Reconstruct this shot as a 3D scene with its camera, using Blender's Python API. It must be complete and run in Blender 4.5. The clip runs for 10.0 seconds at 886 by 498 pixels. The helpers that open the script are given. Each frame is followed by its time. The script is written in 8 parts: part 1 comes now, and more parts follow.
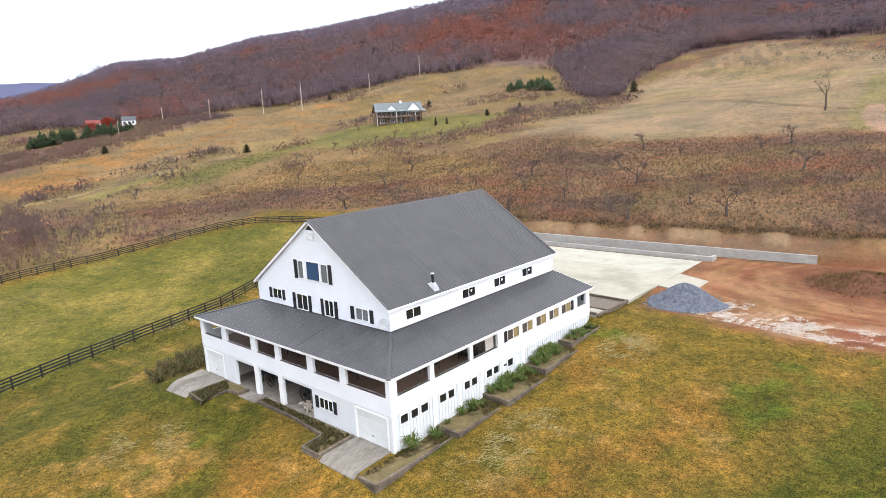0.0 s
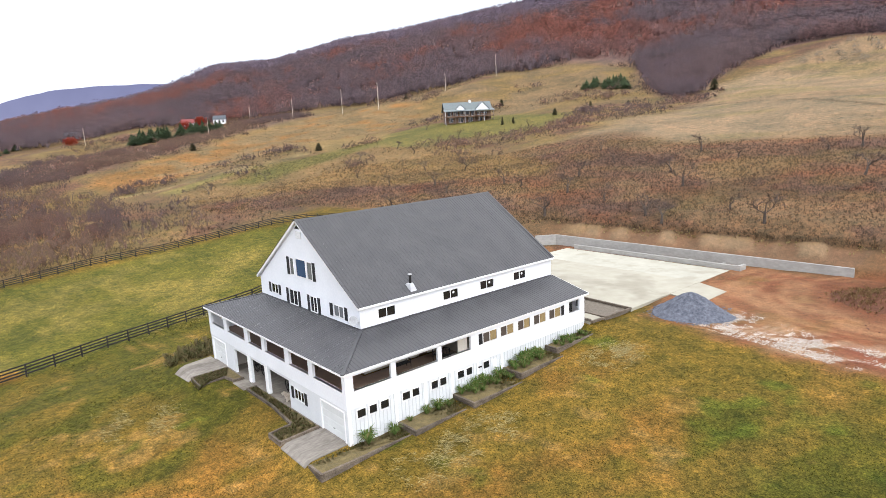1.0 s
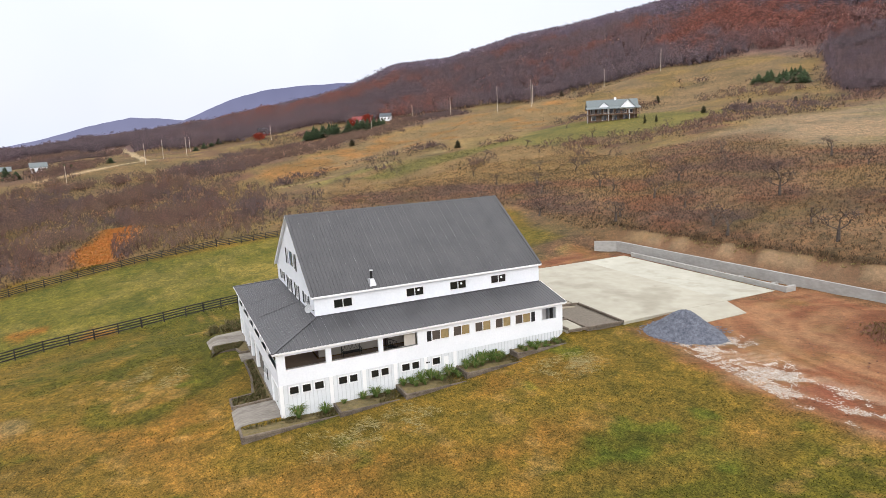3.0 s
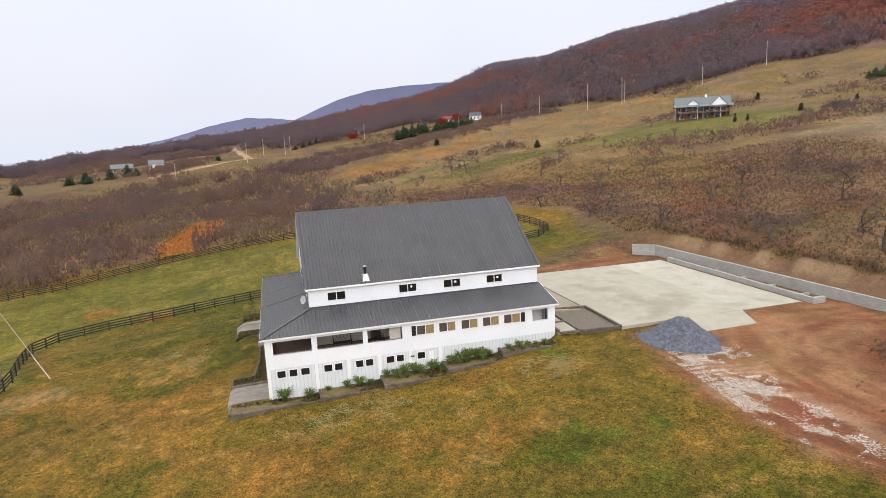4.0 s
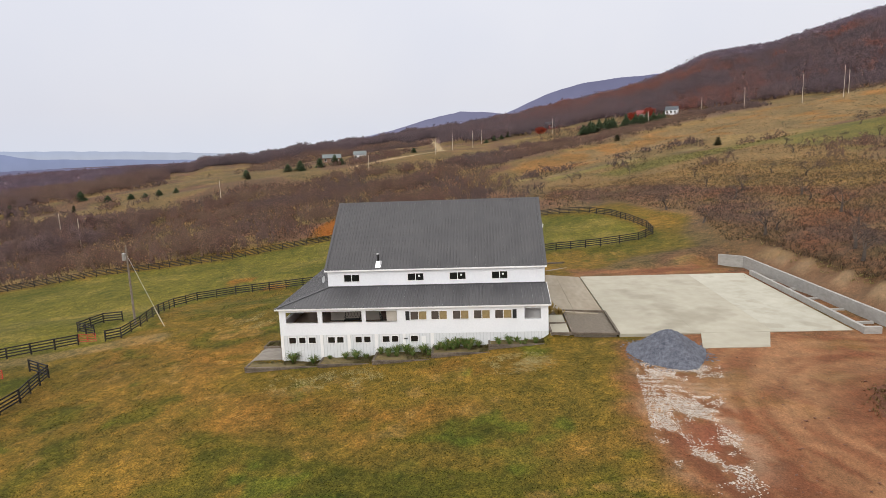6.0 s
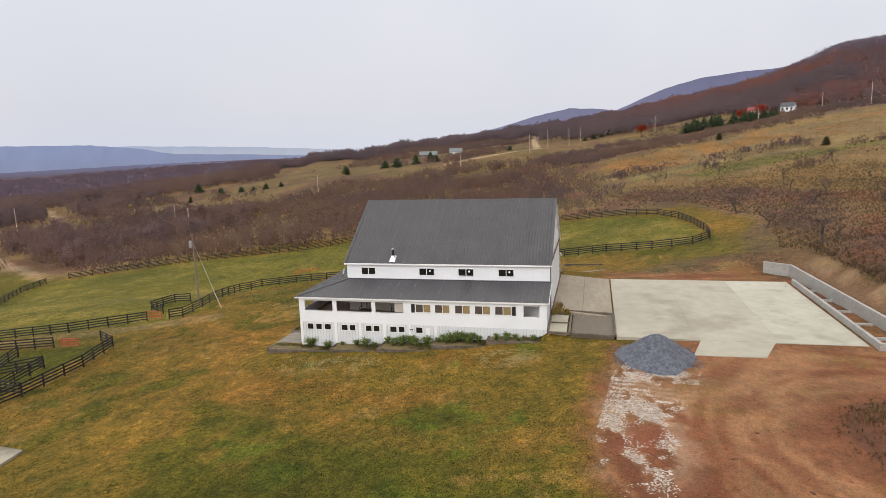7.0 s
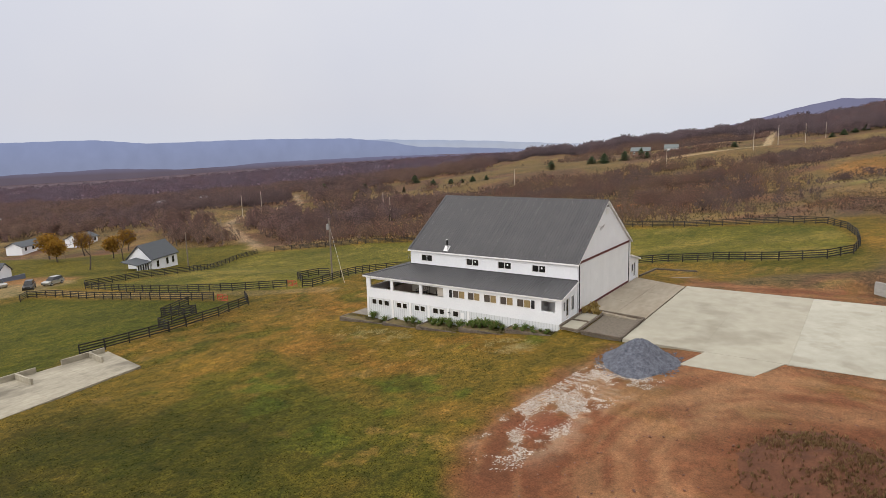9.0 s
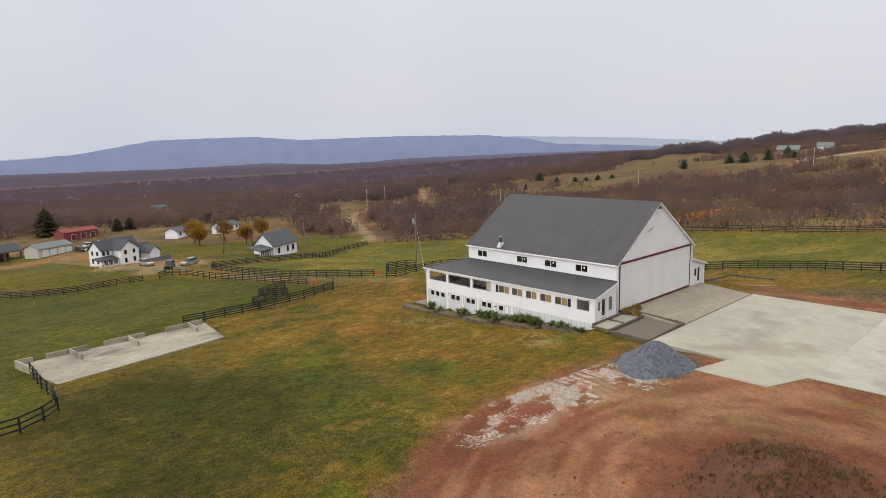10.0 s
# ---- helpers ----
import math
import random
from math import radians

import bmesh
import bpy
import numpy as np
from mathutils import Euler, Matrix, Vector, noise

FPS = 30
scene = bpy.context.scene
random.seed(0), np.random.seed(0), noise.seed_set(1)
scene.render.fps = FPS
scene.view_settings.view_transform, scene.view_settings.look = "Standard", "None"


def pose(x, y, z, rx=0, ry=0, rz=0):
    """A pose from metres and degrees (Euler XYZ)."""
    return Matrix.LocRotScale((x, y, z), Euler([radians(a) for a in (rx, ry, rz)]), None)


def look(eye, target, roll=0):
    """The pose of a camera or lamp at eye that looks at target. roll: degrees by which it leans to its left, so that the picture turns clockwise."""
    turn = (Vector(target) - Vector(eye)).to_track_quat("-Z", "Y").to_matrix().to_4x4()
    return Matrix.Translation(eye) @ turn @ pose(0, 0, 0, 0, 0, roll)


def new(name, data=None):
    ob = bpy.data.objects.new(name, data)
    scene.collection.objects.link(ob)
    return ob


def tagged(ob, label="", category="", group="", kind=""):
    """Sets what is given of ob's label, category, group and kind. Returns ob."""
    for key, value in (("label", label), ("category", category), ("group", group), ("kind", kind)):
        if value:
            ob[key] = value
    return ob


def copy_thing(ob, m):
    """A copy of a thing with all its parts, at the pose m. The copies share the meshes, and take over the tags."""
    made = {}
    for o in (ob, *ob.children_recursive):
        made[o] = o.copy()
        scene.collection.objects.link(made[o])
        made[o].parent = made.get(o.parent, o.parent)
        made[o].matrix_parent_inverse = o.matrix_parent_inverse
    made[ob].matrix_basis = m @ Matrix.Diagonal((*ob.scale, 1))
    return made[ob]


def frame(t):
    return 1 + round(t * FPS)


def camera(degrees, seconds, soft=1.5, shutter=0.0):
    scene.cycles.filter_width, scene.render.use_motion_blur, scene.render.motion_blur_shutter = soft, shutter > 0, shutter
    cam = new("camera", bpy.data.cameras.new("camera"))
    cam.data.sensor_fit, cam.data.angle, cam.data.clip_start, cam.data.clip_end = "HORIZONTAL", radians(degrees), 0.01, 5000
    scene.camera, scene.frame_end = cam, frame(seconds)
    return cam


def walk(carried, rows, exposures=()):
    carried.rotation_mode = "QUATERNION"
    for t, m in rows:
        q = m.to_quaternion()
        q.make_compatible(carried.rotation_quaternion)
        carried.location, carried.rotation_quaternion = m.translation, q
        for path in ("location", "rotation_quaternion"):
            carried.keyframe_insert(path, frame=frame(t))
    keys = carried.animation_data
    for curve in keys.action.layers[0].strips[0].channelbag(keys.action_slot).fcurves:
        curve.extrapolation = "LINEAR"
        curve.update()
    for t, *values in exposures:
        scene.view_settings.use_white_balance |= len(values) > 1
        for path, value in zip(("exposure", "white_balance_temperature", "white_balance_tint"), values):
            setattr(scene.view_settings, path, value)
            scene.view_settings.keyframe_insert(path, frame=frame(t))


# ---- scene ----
cam = camera(70.7, 10.0, soft=0.85)
PATH = [
    (0, (26.831, -24.032, 19.828), (25.513, -22.579, 19.441), -3.1),
    (0.5, (29.999, -21.63, 19.832), (28.586, -20.268, 19.449), -3.1),
    (1, (33.018, -18.988, 19.855), (31.515, -17.725, 19.477), -3.0),
    (1.5, (35.955, -16.149, 19.883), (34.371, -14.986, 19.509), -3.0),
    (2, (38.794, -13.083, 19.886), (37.132, -12.033, 19.517), -2.9),
    (2.5, (41.545, -9.796, 19.909), (39.813, -8.866, 19.542), -2.7),
    (4, (49.044, 1.819, 19.81), (47.141, 2.325, 19.457), -2.8),
    (4.5, (50.873, 5.914, 19.746), (48.933, 6.255, 19.396), -2.6),
    (5, (52.505, 10.252, 19.746), (50.543, 10.428, 19.399), -2.5),
    (5.5, (53.848, 14.749, 19.751), (51.878, 14.77, 19.405), -2.4),
    (7, (56.132, 28.917, 19.909), (54.218, 28.449, 19.567), -2.0),
    (7.5, (56.235, 33.897, 19.956), (54.368, 33.267, 19.616), -2.0),
    (8, (55.933, 38.844, 20.052), (54.123, 38.063, 19.713), -1.8),
    (8.5, (55.24, 43.785, 20.082), (53.511, 42.838, 19.743), -1.8),
    (9, (54.101, 48.668, 20.098), (52.481, 47.545, 19.761), -1.7),
    (9.5, (52.6, 53.435, 20.189), (51.113, 52.141, 19.853), -1.6),
    (10, (50.776, 58.066, 20.281), (49.436, 56.619, 19.946), -1.6),
]
walk(cam, [(t, look(eye, target, roll)) for t, eye, target, roll in PATH],
     [(0.0, 0.38, 6050, 10), (2.5, 0.14, 6250, 10), (4.5, -0.13, 6450, 10), (7.0, -0.31, 6600, 10), (10.0, -0.40, 6600, 10)])

# ---- light: a bright overcast sky, a weak wide sun behind thin cloud in the south-east ----
SUN_ELEV, SUN_AZ = 27.0, 104.0
world = bpy.data.worlds.new("overcast_sky")
scene.world = world
world.use_nodes = True
wn, wl = world.node_tree.nodes, world.node_tree.links
wn.clear()
w_out, w_bg = wn.new("ShaderNodeOutputWorld"), wn.new("ShaderNodeBackground")
w_sky = wn.new("ShaderNodeTexSky")
w_sky.sky_type = "NISHITA"
w_sky.sun_disc = False
w_sky.sun_elevation, w_sky.sun_rotation = radians(SUN_ELEV), radians(SUN_AZ)
w_sky.dust_density, w_sky.air_density = 4.0, 1.0
w_gain = wn.new("ShaderNodeMix")
w_gain.data_type, w_gain.blend_type = "RGBA", "MULTIPLY"
w_gain.inputs["Factor"].default_value = 1.0
w_gain.inputs["B"].default_value = (0.10, 0.10, 0.10, 1)
w_co, w_sep, w_ramp = wn.new("ShaderNodeTexCoord"), wn.new("ShaderNodeSeparateXYZ"), wn.new("ShaderNodeValToRGB")
w_ramp.color_ramp.elements[0].position, w_ramp.color_ramp.elements[0].color = 0.0, (0.92, 0.965, 1.09, 1)
w_ramp.color_ramp.elements[1].position, w_ramp.color_ramp.elements[1].color = 1.0, (2.10, 2.03, 1.98, 1)
for at, colour in ((0.06, (0.945, 0.96, 1.06, 1)), (0.30, (1.05, 1.07, 1.17, 1)), (0.45, (1.80, 1.76, 1.75, 1))):
    stop = w_ramp.color_ramp.elements.new(at)
    stop.color = colour
w_cloud = wn.new("ShaderNodeTexNoise")
w_cloud.inputs["Scale"].default_value, w_cloud.inputs["Detail"].default_value = 2.2, 4.0
w_veil = wn.new("ShaderNodeMix")
w_veil.data_type, w_veil.blend_type = "RGBA", "MULTIPLY"
w_veil.inputs["Factor"].default_value = 1.0
w_tone = wn.new("ShaderNodeValToRGB")
w_tone.color_ramp.elements[0].position, w_tone.color_ramp.elements[0].color = 0.3, (0.93, 0.945, 0.98, 1)
w_tone.color_ramp.elements[1].position, w_tone.color_ramp.elements[1].color = 0.7, (1.04, 1.03, 1.01, 1)
w_mix = wn.new("ShaderNodeMix")
w_mix.data_type = "RGBA"
w_mix.inputs["Factor"].default_value = 0.90
wl.new(w_co.outputs["Generated"], w_sep.inputs[0])
wl.new(w_sep.outputs["Z"], w_ramp.inputs[0])
wl.new(w_co.outputs["Generated"], w_cloud.inputs["Vector"])
wl.new(w_cloud.outputs["Fac"], w_tone.inputs[0])
wl.new(w_ramp.outputs[0], w_veil.inputs["A"])
wl.new(w_tone.outputs[0], w_veil.inputs["B"])
wl.new(w_sky.outputs[0], w_gain.inputs["A"])
wl.new(w_gain.outputs["Result"], w_mix.inputs["A"])
wl.new(w_veil.outputs["Result"], w_mix.inputs["B"])
wl.new(w_mix.outputs["Result"], w_bg.inputs[0])
w_bg.inputs[1].default_value = 1.0
wl.new(w_bg.outputs[0], w_out.inputs[0])
sun = new("sun", bpy.data.lights.new("sun", "SUN"))
sun.data.energy, sun.data.angle, sun.data.color = 1.5, radians(30), (1.0, 0.97, 0.92)
sun.matrix_world = look((0, 0, 60), (-math.sin(radians(SUN_AZ)) * math.cos(radians(SUN_ELEV)), -math.cos(radians(SUN_AZ)) * math.cos(radians(SUN_ELEV)),
                                     60 - math.sin(radians(SUN_ELEV))))

# ---- materials ----
def material(name, low, high, scale=4.0, rough=0.7, metal=0.0, bump=0.2, fine=40.0, detail=5.0, random_tone=0.0, stretch=(1, 1, 1), island=0.0, spec=0.5, stain=0.0, stain_tone=0.86):
    """A surface between two colours, mottled at two scales, with fine relief."""
    m = bpy.data.materials.new(name)
    m.use_nodes = True
    n, l = m.node_tree.nodes, m.node_tree.links
    b = n["Principled BSDF"]
    b.inputs["Metallic"].default_value = metal
    b.inputs["Specular IOR Level"].default_value = spec
    co, mp = n.new("ShaderNodeTexCoord"), n.new("ShaderNodeMapping")
    mp.inputs["Scale"].default_value = stretch
    l.new(co.outputs["Object"], mp.inputs[0])
    big, small = n.new("ShaderNodeTexNoise"), n.new("ShaderNodeTexNoise")
    big.inputs["Scale"].default_value, big.inputs["Detail"].default_value = scale, detail
    small.inputs["Scale"].default_value, small.inputs["Detail"].default_value = fine, 3.0
    for t in (big, small):
        l.new(mp.outputs[0], t.inputs["Vector"])
    mean = n.new("ShaderNodeMath")
    mean.operation = "MULTIPLY_ADD"
    l.new(small.outputs["Fac"], mean.inputs[0])
    mean.inputs[1].default_value = 0.45
    scaled = n.new("ShaderNodeMath")
    scaled.operation = "MULTIPLY"
    l.new(big.outputs["Fac"], scaled.inputs[0])
    scaled.inputs[1].default_value = 0.55
    l.new(scaled.outputs[0], mean.inputs[2])
    ramp = n.new("ShaderNodeValToRGB")
    ramp.color_ramp.elements[0].position, ramp.color_ramp.elements[0].color = 0.34, (*low, 1)
    ramp.color_ramp.elements[1].position, ramp.color_ramp.elements[1].color = 0.66, (*high, 1)
    l.new(mean.outputs[0], ramp.inputs[0])
    out = ramp.outputs[0]
    for amount, node, socket in ((random_tone, "ShaderNodeObjectInfo", "Random"), (island, "ShaderNodeNewGeometry", "Random Per Island")):
        if amount:
            src, rng, mix = n.new(node), n.new("ShaderNodeMapRange"), n.new("ShaderNodeMix")
            rng.inputs["To Min"].default_value, rng.inputs["To Max"].default_value = 1 - amount, 1 + amount
            l.new(src.outputs[socket], rng.inputs["Value"])
            mix.data_type, mix.blend_type = "RGBA", "MULTIPLY"
            mix.inputs["Factor"].default_value = 1.0
            l.new(out, mix.inputs["A"])
            l.new(rng.outputs[0], mix.inputs["B"])
            out = mix.outputs["Result"]
    if stain:
        st, sr, sm = n.new("ShaderNodeTexNoise"), n.new("ShaderNodeValToRGB"), n.new("ShaderNodeMix")
        st.inputs["Scale"].default_value, st.inputs["Detail"].default_value = stain, 3.0
        l.new(mp.outputs[0], st.inputs["Vector"])
        sr.color_ramp.elements[0].position, sr.color_ramp.elements[0].color = 0.56, (1, 1, 1, 1)
        sr.color_ramp.elements[1].position, sr.color_ramp.elements[1].color = 0.66, (stain_tone, stain_tone * 0.98, stain_tone * 0.95, 1)
        l.new(st.outputs["Fac"], sr.inputs[0])
        sm.data_type, sm.blend_type = "RGBA", "MULTIPLY"
        sm.inputs["Factor"].default_value = 1.0
        l.new(out, sm.inputs["A"])
        l.new(sr.outputs[0], sm.inputs["B"])
        out = sm.outputs["Result"]
    l.new(out, b.inputs["Base Color"])
    rr = n.new("ShaderNodeMapRange")
    rr.inputs["To Min"].default_value, rr.inputs["To Max"].default_value = max(0.05, rough - 0.12), min(1, rough + 0.12)
    l.new(big.outputs["Fac"], rr.inputs["Value"])
    l.new(rr.outputs[0], b.inputs["Roughness"])
    if bump:
        bp = n.new("ShaderNodeBump")
        bp.inputs["Strength"].default_value, bp.inputs["Distance"].default_value = bump, 0.02
        l.new(small.outputs["Fac"], bp.inputs["Height"])
        l.new(bp.outputs[0], b.inputs["Normal"])
    return m


def leaf_material(name, colours, rough=0.9):
    """One colour for each separate piece, picked from a row of colours."""
    m = bpy.data.materials.new(name)
    m.use_nodes = True
    n, l = m.node_tree.nodes, m.node_tree.links
    b = n["Principled BSDF"]
    b.inputs["Roughness"].default_value = rough
    b.inputs["Specular IOR Level"].default_value = 0.15
    g, ramp = n.new("ShaderNodeNewGeometry"), n.new("ShaderNodeValToRGB")
    while len(ramp.color_ramp.elements) < len(colours):
        ramp.color_ramp.elements.new(0.5)
    for i, c in enumerate(colours):
        ramp.color_ramp.elements[i].position = i / (len(colours) - 1)
        ramp.color_ramp.elements[i].color = (*c, 1)
    l.new(g.outputs["Random Per Island"], ramp.inputs[0])
    l.new(ramp.outputs[0], b.inputs["Base Color"])
    see_through(m, ramp.outputs[0])
    return m


def see_through(m, colour, gaps=0.0):
    """Lets part of the light pass through thin leaves and twigs. gaps: the share of open air between bare twigs."""
    n, l = m.node_tree.nodes, m.node_tree.links
    tr, mix = n.new("ShaderNodeBsdfTranslucent"), n.new("ShaderNodeMixShader")
    mix.inputs[0].default_value = 0.5
    l.new(colour, tr.inputs[0])
    l.new(n["Principled BSDF"].outputs[0], mix.inputs[1])
    l.new(tr.outputs[0], mix.inputs[2])
    out = mix.outputs[0]
    if gaps:
        air, open_mix = n.new("ShaderNodeBsdfTransparent"), n.new("ShaderNodeMixShader")
        open_mix.inputs[0].default_value = gaps
        l.new(out, open_mix.inputs[1])
        l.new(air.outputs[0], open_mix.inputs[2])
        out = open_mix.outputs[0]
    l.new(out, n["Material Output"].inputs[0])


def tint_material(name):
    """Foliage whose colour is laid on each tree of the mesh."""
    m = bpy.data.materials.new(name)
    m.use_nodes = True
    n, l = m.node_tree.nodes, m.node_tree.links
    b, at = n["Principled BSDF"], n.new("ShaderNodeAttribute")
    at.attribute_name = "tint"
    b.inputs["Roughness"].default_value = 0.95
    b.inputs["Specular IOR Level"].default_value = 0.1
    l.new(at.outputs["Color"], b.inputs["Base Color"])
    see_through(m, at.outputs["Color"], 0.35)
    return m


def cover_material(name, layer):
    """Ground cover: the colour of the cover on the mesh, broken up by clumps, blades and bare spots."""
    m = bpy.data.materials.new(name)
    m.use_nodes = True
    n, l = m.node_tree.nodes, m.node_tree.links
    b = n["Principled BSDF"]
    b.inputs["Roughness"].default_value = 0.95
    b.inputs["Specular IOR Level"].default_value = 0.1
    co, at = n.new("ShaderNodeTexCoord"), n.new("ShaderNodeAttribute")
    at.attribute_name = layer
    out = at.outputs["Color"]
    heights = []
    for scale, detail, lo, hi, warm in ((0.07, 4, 0.80, 1.20, 0.08), (0.55, 5, 0.80, 1.20, 0.10), (1.5, 3, 0.80, 1.20, 0.08), (3.2, 4, 0.74, 1.26, 0.06), (9.0, 4, 0.50, 1.50, 0.06), (24.0, 2, 0.62, 1.38, 0.0)):
        t, mix, ramp = n.new("ShaderNodeTexNoise"), n.new("ShaderNodeMix"), n.new("ShaderNodeValToRGB")
        t.inputs["Scale"].default_value, t.inputs["Detail"].default_value = scale, detail
        l.new(co.outputs["Object"], t.inputs["Vector"])
        ramp.color_ramp.elements[0].position, ramp.color_ramp.elements[0].color = 0.32, (lo - warm * 0.6, lo, lo, 1)
        ramp.color_ramp.elements[1].position, ramp.color_ramp.elements[1].color = 0.68, (hi + warm, hi, hi - warm * 0.6, 1)
        l.new(t.outputs["Fac"], ramp.inputs[0])
        mix.data_type, mix.blend_type = "RGBA", "MULTIPLY"
        l.new(at.outputs["Alpha"], mix.inputs["Factor"])
        l.new(out, mix.inputs["A"])
        l.new(ramp.outputs[0], mix.inputs["B"])
        out = mix.outputs["Result"]
        heights.append(t.outputs["Fac"])
    l.new(out, b.inputs["Base Color"])
    add = n.new("ShaderNodeMath")
    add.operation = "ADD"
    l.new(heights[1], add.inputs[0])
    l.new(heights[2], add.inputs[1])
    bp = n.new("ShaderNodeBump")
    bp.inputs["Strength"].default_value, bp.inputs["Distance"].default_value = 0.6, 0.09
    l.new(add.outputs[0], bp.inputs["Height"])
    l.new(bp.outputs[0], b.inputs["Normal"])
    return m


def glass_material(name, colour, rough=0.05):
    m = bpy.data.materials.new(name)
    m.use_nodes = True
    b = m.node_tree.nodes["Principled BSDF"]
    b.inputs["Base Color"].default_value = (*colour, 1)
    b.inputs["Roughness"].default_value = rough
    b.inputs["Specular IOR Level"].default_value = 0.6
    return m


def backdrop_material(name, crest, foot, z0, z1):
    """Far woods that glow, with the haze put into the colour: one tone at the crest, another low down, faintly mottled.
    """
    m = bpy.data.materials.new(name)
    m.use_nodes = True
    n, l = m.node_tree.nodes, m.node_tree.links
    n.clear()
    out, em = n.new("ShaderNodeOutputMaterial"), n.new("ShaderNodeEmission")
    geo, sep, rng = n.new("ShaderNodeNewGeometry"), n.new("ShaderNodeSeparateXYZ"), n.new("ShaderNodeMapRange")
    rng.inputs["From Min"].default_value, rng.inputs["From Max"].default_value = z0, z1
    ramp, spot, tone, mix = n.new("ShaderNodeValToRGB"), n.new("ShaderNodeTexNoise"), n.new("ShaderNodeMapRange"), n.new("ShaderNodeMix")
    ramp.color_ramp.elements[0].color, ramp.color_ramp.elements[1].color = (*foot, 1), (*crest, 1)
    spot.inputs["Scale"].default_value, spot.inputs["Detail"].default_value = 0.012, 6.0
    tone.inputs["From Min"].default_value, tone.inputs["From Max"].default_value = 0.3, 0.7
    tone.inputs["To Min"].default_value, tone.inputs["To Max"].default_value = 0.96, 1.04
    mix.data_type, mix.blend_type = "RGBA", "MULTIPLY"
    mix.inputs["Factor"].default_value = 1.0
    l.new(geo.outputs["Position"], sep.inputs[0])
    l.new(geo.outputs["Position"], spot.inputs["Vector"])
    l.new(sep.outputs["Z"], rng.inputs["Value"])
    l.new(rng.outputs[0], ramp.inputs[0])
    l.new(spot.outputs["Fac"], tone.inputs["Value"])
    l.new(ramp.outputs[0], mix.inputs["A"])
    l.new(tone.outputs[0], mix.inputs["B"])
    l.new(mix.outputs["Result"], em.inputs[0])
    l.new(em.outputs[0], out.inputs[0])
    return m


M_SEAM = material("pale_roof_seam", (0.09, 0.09, 0.097), (0.135, 0.135, 0.142), 2.0, 0.5, bump=0.0)
M_WHITE = material("white_siding", (0.755, 0.78, 0.825), (0.84, 0.86, 0.90), 0.5, 0.5, bump=0.05, fine=6)
M_TRIM = material("white_trim", (0.78, 0.78, 0.79), (0.86, 0.86, 0.86), 2.0, 0.45, bump=0.04)
# White ribs, greyed so that the colour carries their shadow lines.
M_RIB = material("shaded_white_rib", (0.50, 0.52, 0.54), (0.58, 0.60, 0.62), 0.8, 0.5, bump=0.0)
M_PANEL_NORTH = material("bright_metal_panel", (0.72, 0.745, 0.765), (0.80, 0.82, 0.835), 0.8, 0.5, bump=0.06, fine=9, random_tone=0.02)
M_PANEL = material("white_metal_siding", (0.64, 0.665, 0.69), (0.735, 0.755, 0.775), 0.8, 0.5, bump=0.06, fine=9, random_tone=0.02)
M_ROOF = material("grey_ribbed_steel", (0.048, 0.048, 0.053), (0.075, 0.074, 0.078), 0.6, 0.42, metal=0.15, bump=0.06, fine=14, random_tone=0.05, stretch=(1, 1, 1))
M_ROOF_DARK = material("dark_ridge_cap", (0.05, 0.05, 0.055), (0.085, 0.085, 0.09), 1.0, 0.45, metal=0.2, bump=0.05)
M_BLACK = material("black_shutter", (0.008, 0.009, 0.012), (0.02, 0.02, 0.024), 3.0, 0.5, bump=0.05)
M_GLASS = glass_material("dark_window_glass", (0.012, 0.013, 0.015))
M_GLASS_BLUE = glass_material("blue_window_glass", (0.03, 0.07, 0.16), 0.08)
M_GLASS_GREY = glass_material("pale_window_glass", (0.16, 0.17, 0.18), 0.1)
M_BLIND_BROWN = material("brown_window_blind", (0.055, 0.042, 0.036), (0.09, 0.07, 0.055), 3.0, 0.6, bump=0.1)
M_BLIND_OCHRE = material("ochre_window_blind", (0.23, 0.165, 0.07), (0.33, 0.245, 0.115), 3.0, 0.6, bump=0.1)
M_DECK = material("brown_porch_floor", (0.17, 0.115, 0.085), (0.25, 0.175, 0.13), 2.0, 0.7)
M_PORCH_WALL = material("cream_porch_wall", (0.42, 0.38, 0.33), (0.52, 0.48, 0.43), 1.0, 0.7, bump=0.05)
M_RED_TRIM = material("dark_red_trim", (0.085, 0.016, 0.018), (0.13, 0.03, 0.03), 2.0, 0.6)
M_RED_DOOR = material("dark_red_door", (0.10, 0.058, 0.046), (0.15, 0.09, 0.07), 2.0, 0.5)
M_GREY_DOOR = material("pale_garage_door", (0.62, 0.64, 0.64), (0.72, 0.74, 0.73), 1.0, 0.5, bump=0.05)
M_CONCRETE = material("concrete_slab", (0.320, 0.297, 0.232), (0.405, 0.382, 0.308), 0.16, 0.85, bump=0.05, fine=0.9, random_tone=0.02, stain=0.17, stain_tone=0.78)
M_CONCRETE_NEW = material("fresh_white_concrete", (0.345, 0.328, 0.265), (0.44, 0.425, 0.355), 0.3, 0.85, bump=0.05, fine=1.1, random_tone=0.04, stain=0.4)
M_CONCRETE_TAN = material("tan_stained_concrete", (0.235, 0.195, 0.14), (0.33, 0.29, 0.225), 0.3, 0.88, bump=0.1, fine=1.4, random_tone=0.04, stretch=(0.5, 1.6, 1))
M_CONCRETE_OLD = material("weathered_concrete", (0.145, 0.125, 0.105), (0.30, 0.272, 0.235), 0.5, 0.9, bump=0.12, fine=3, stretch=(2.2, 0.7, 1), stain=0.35, stain_tone=0.7)
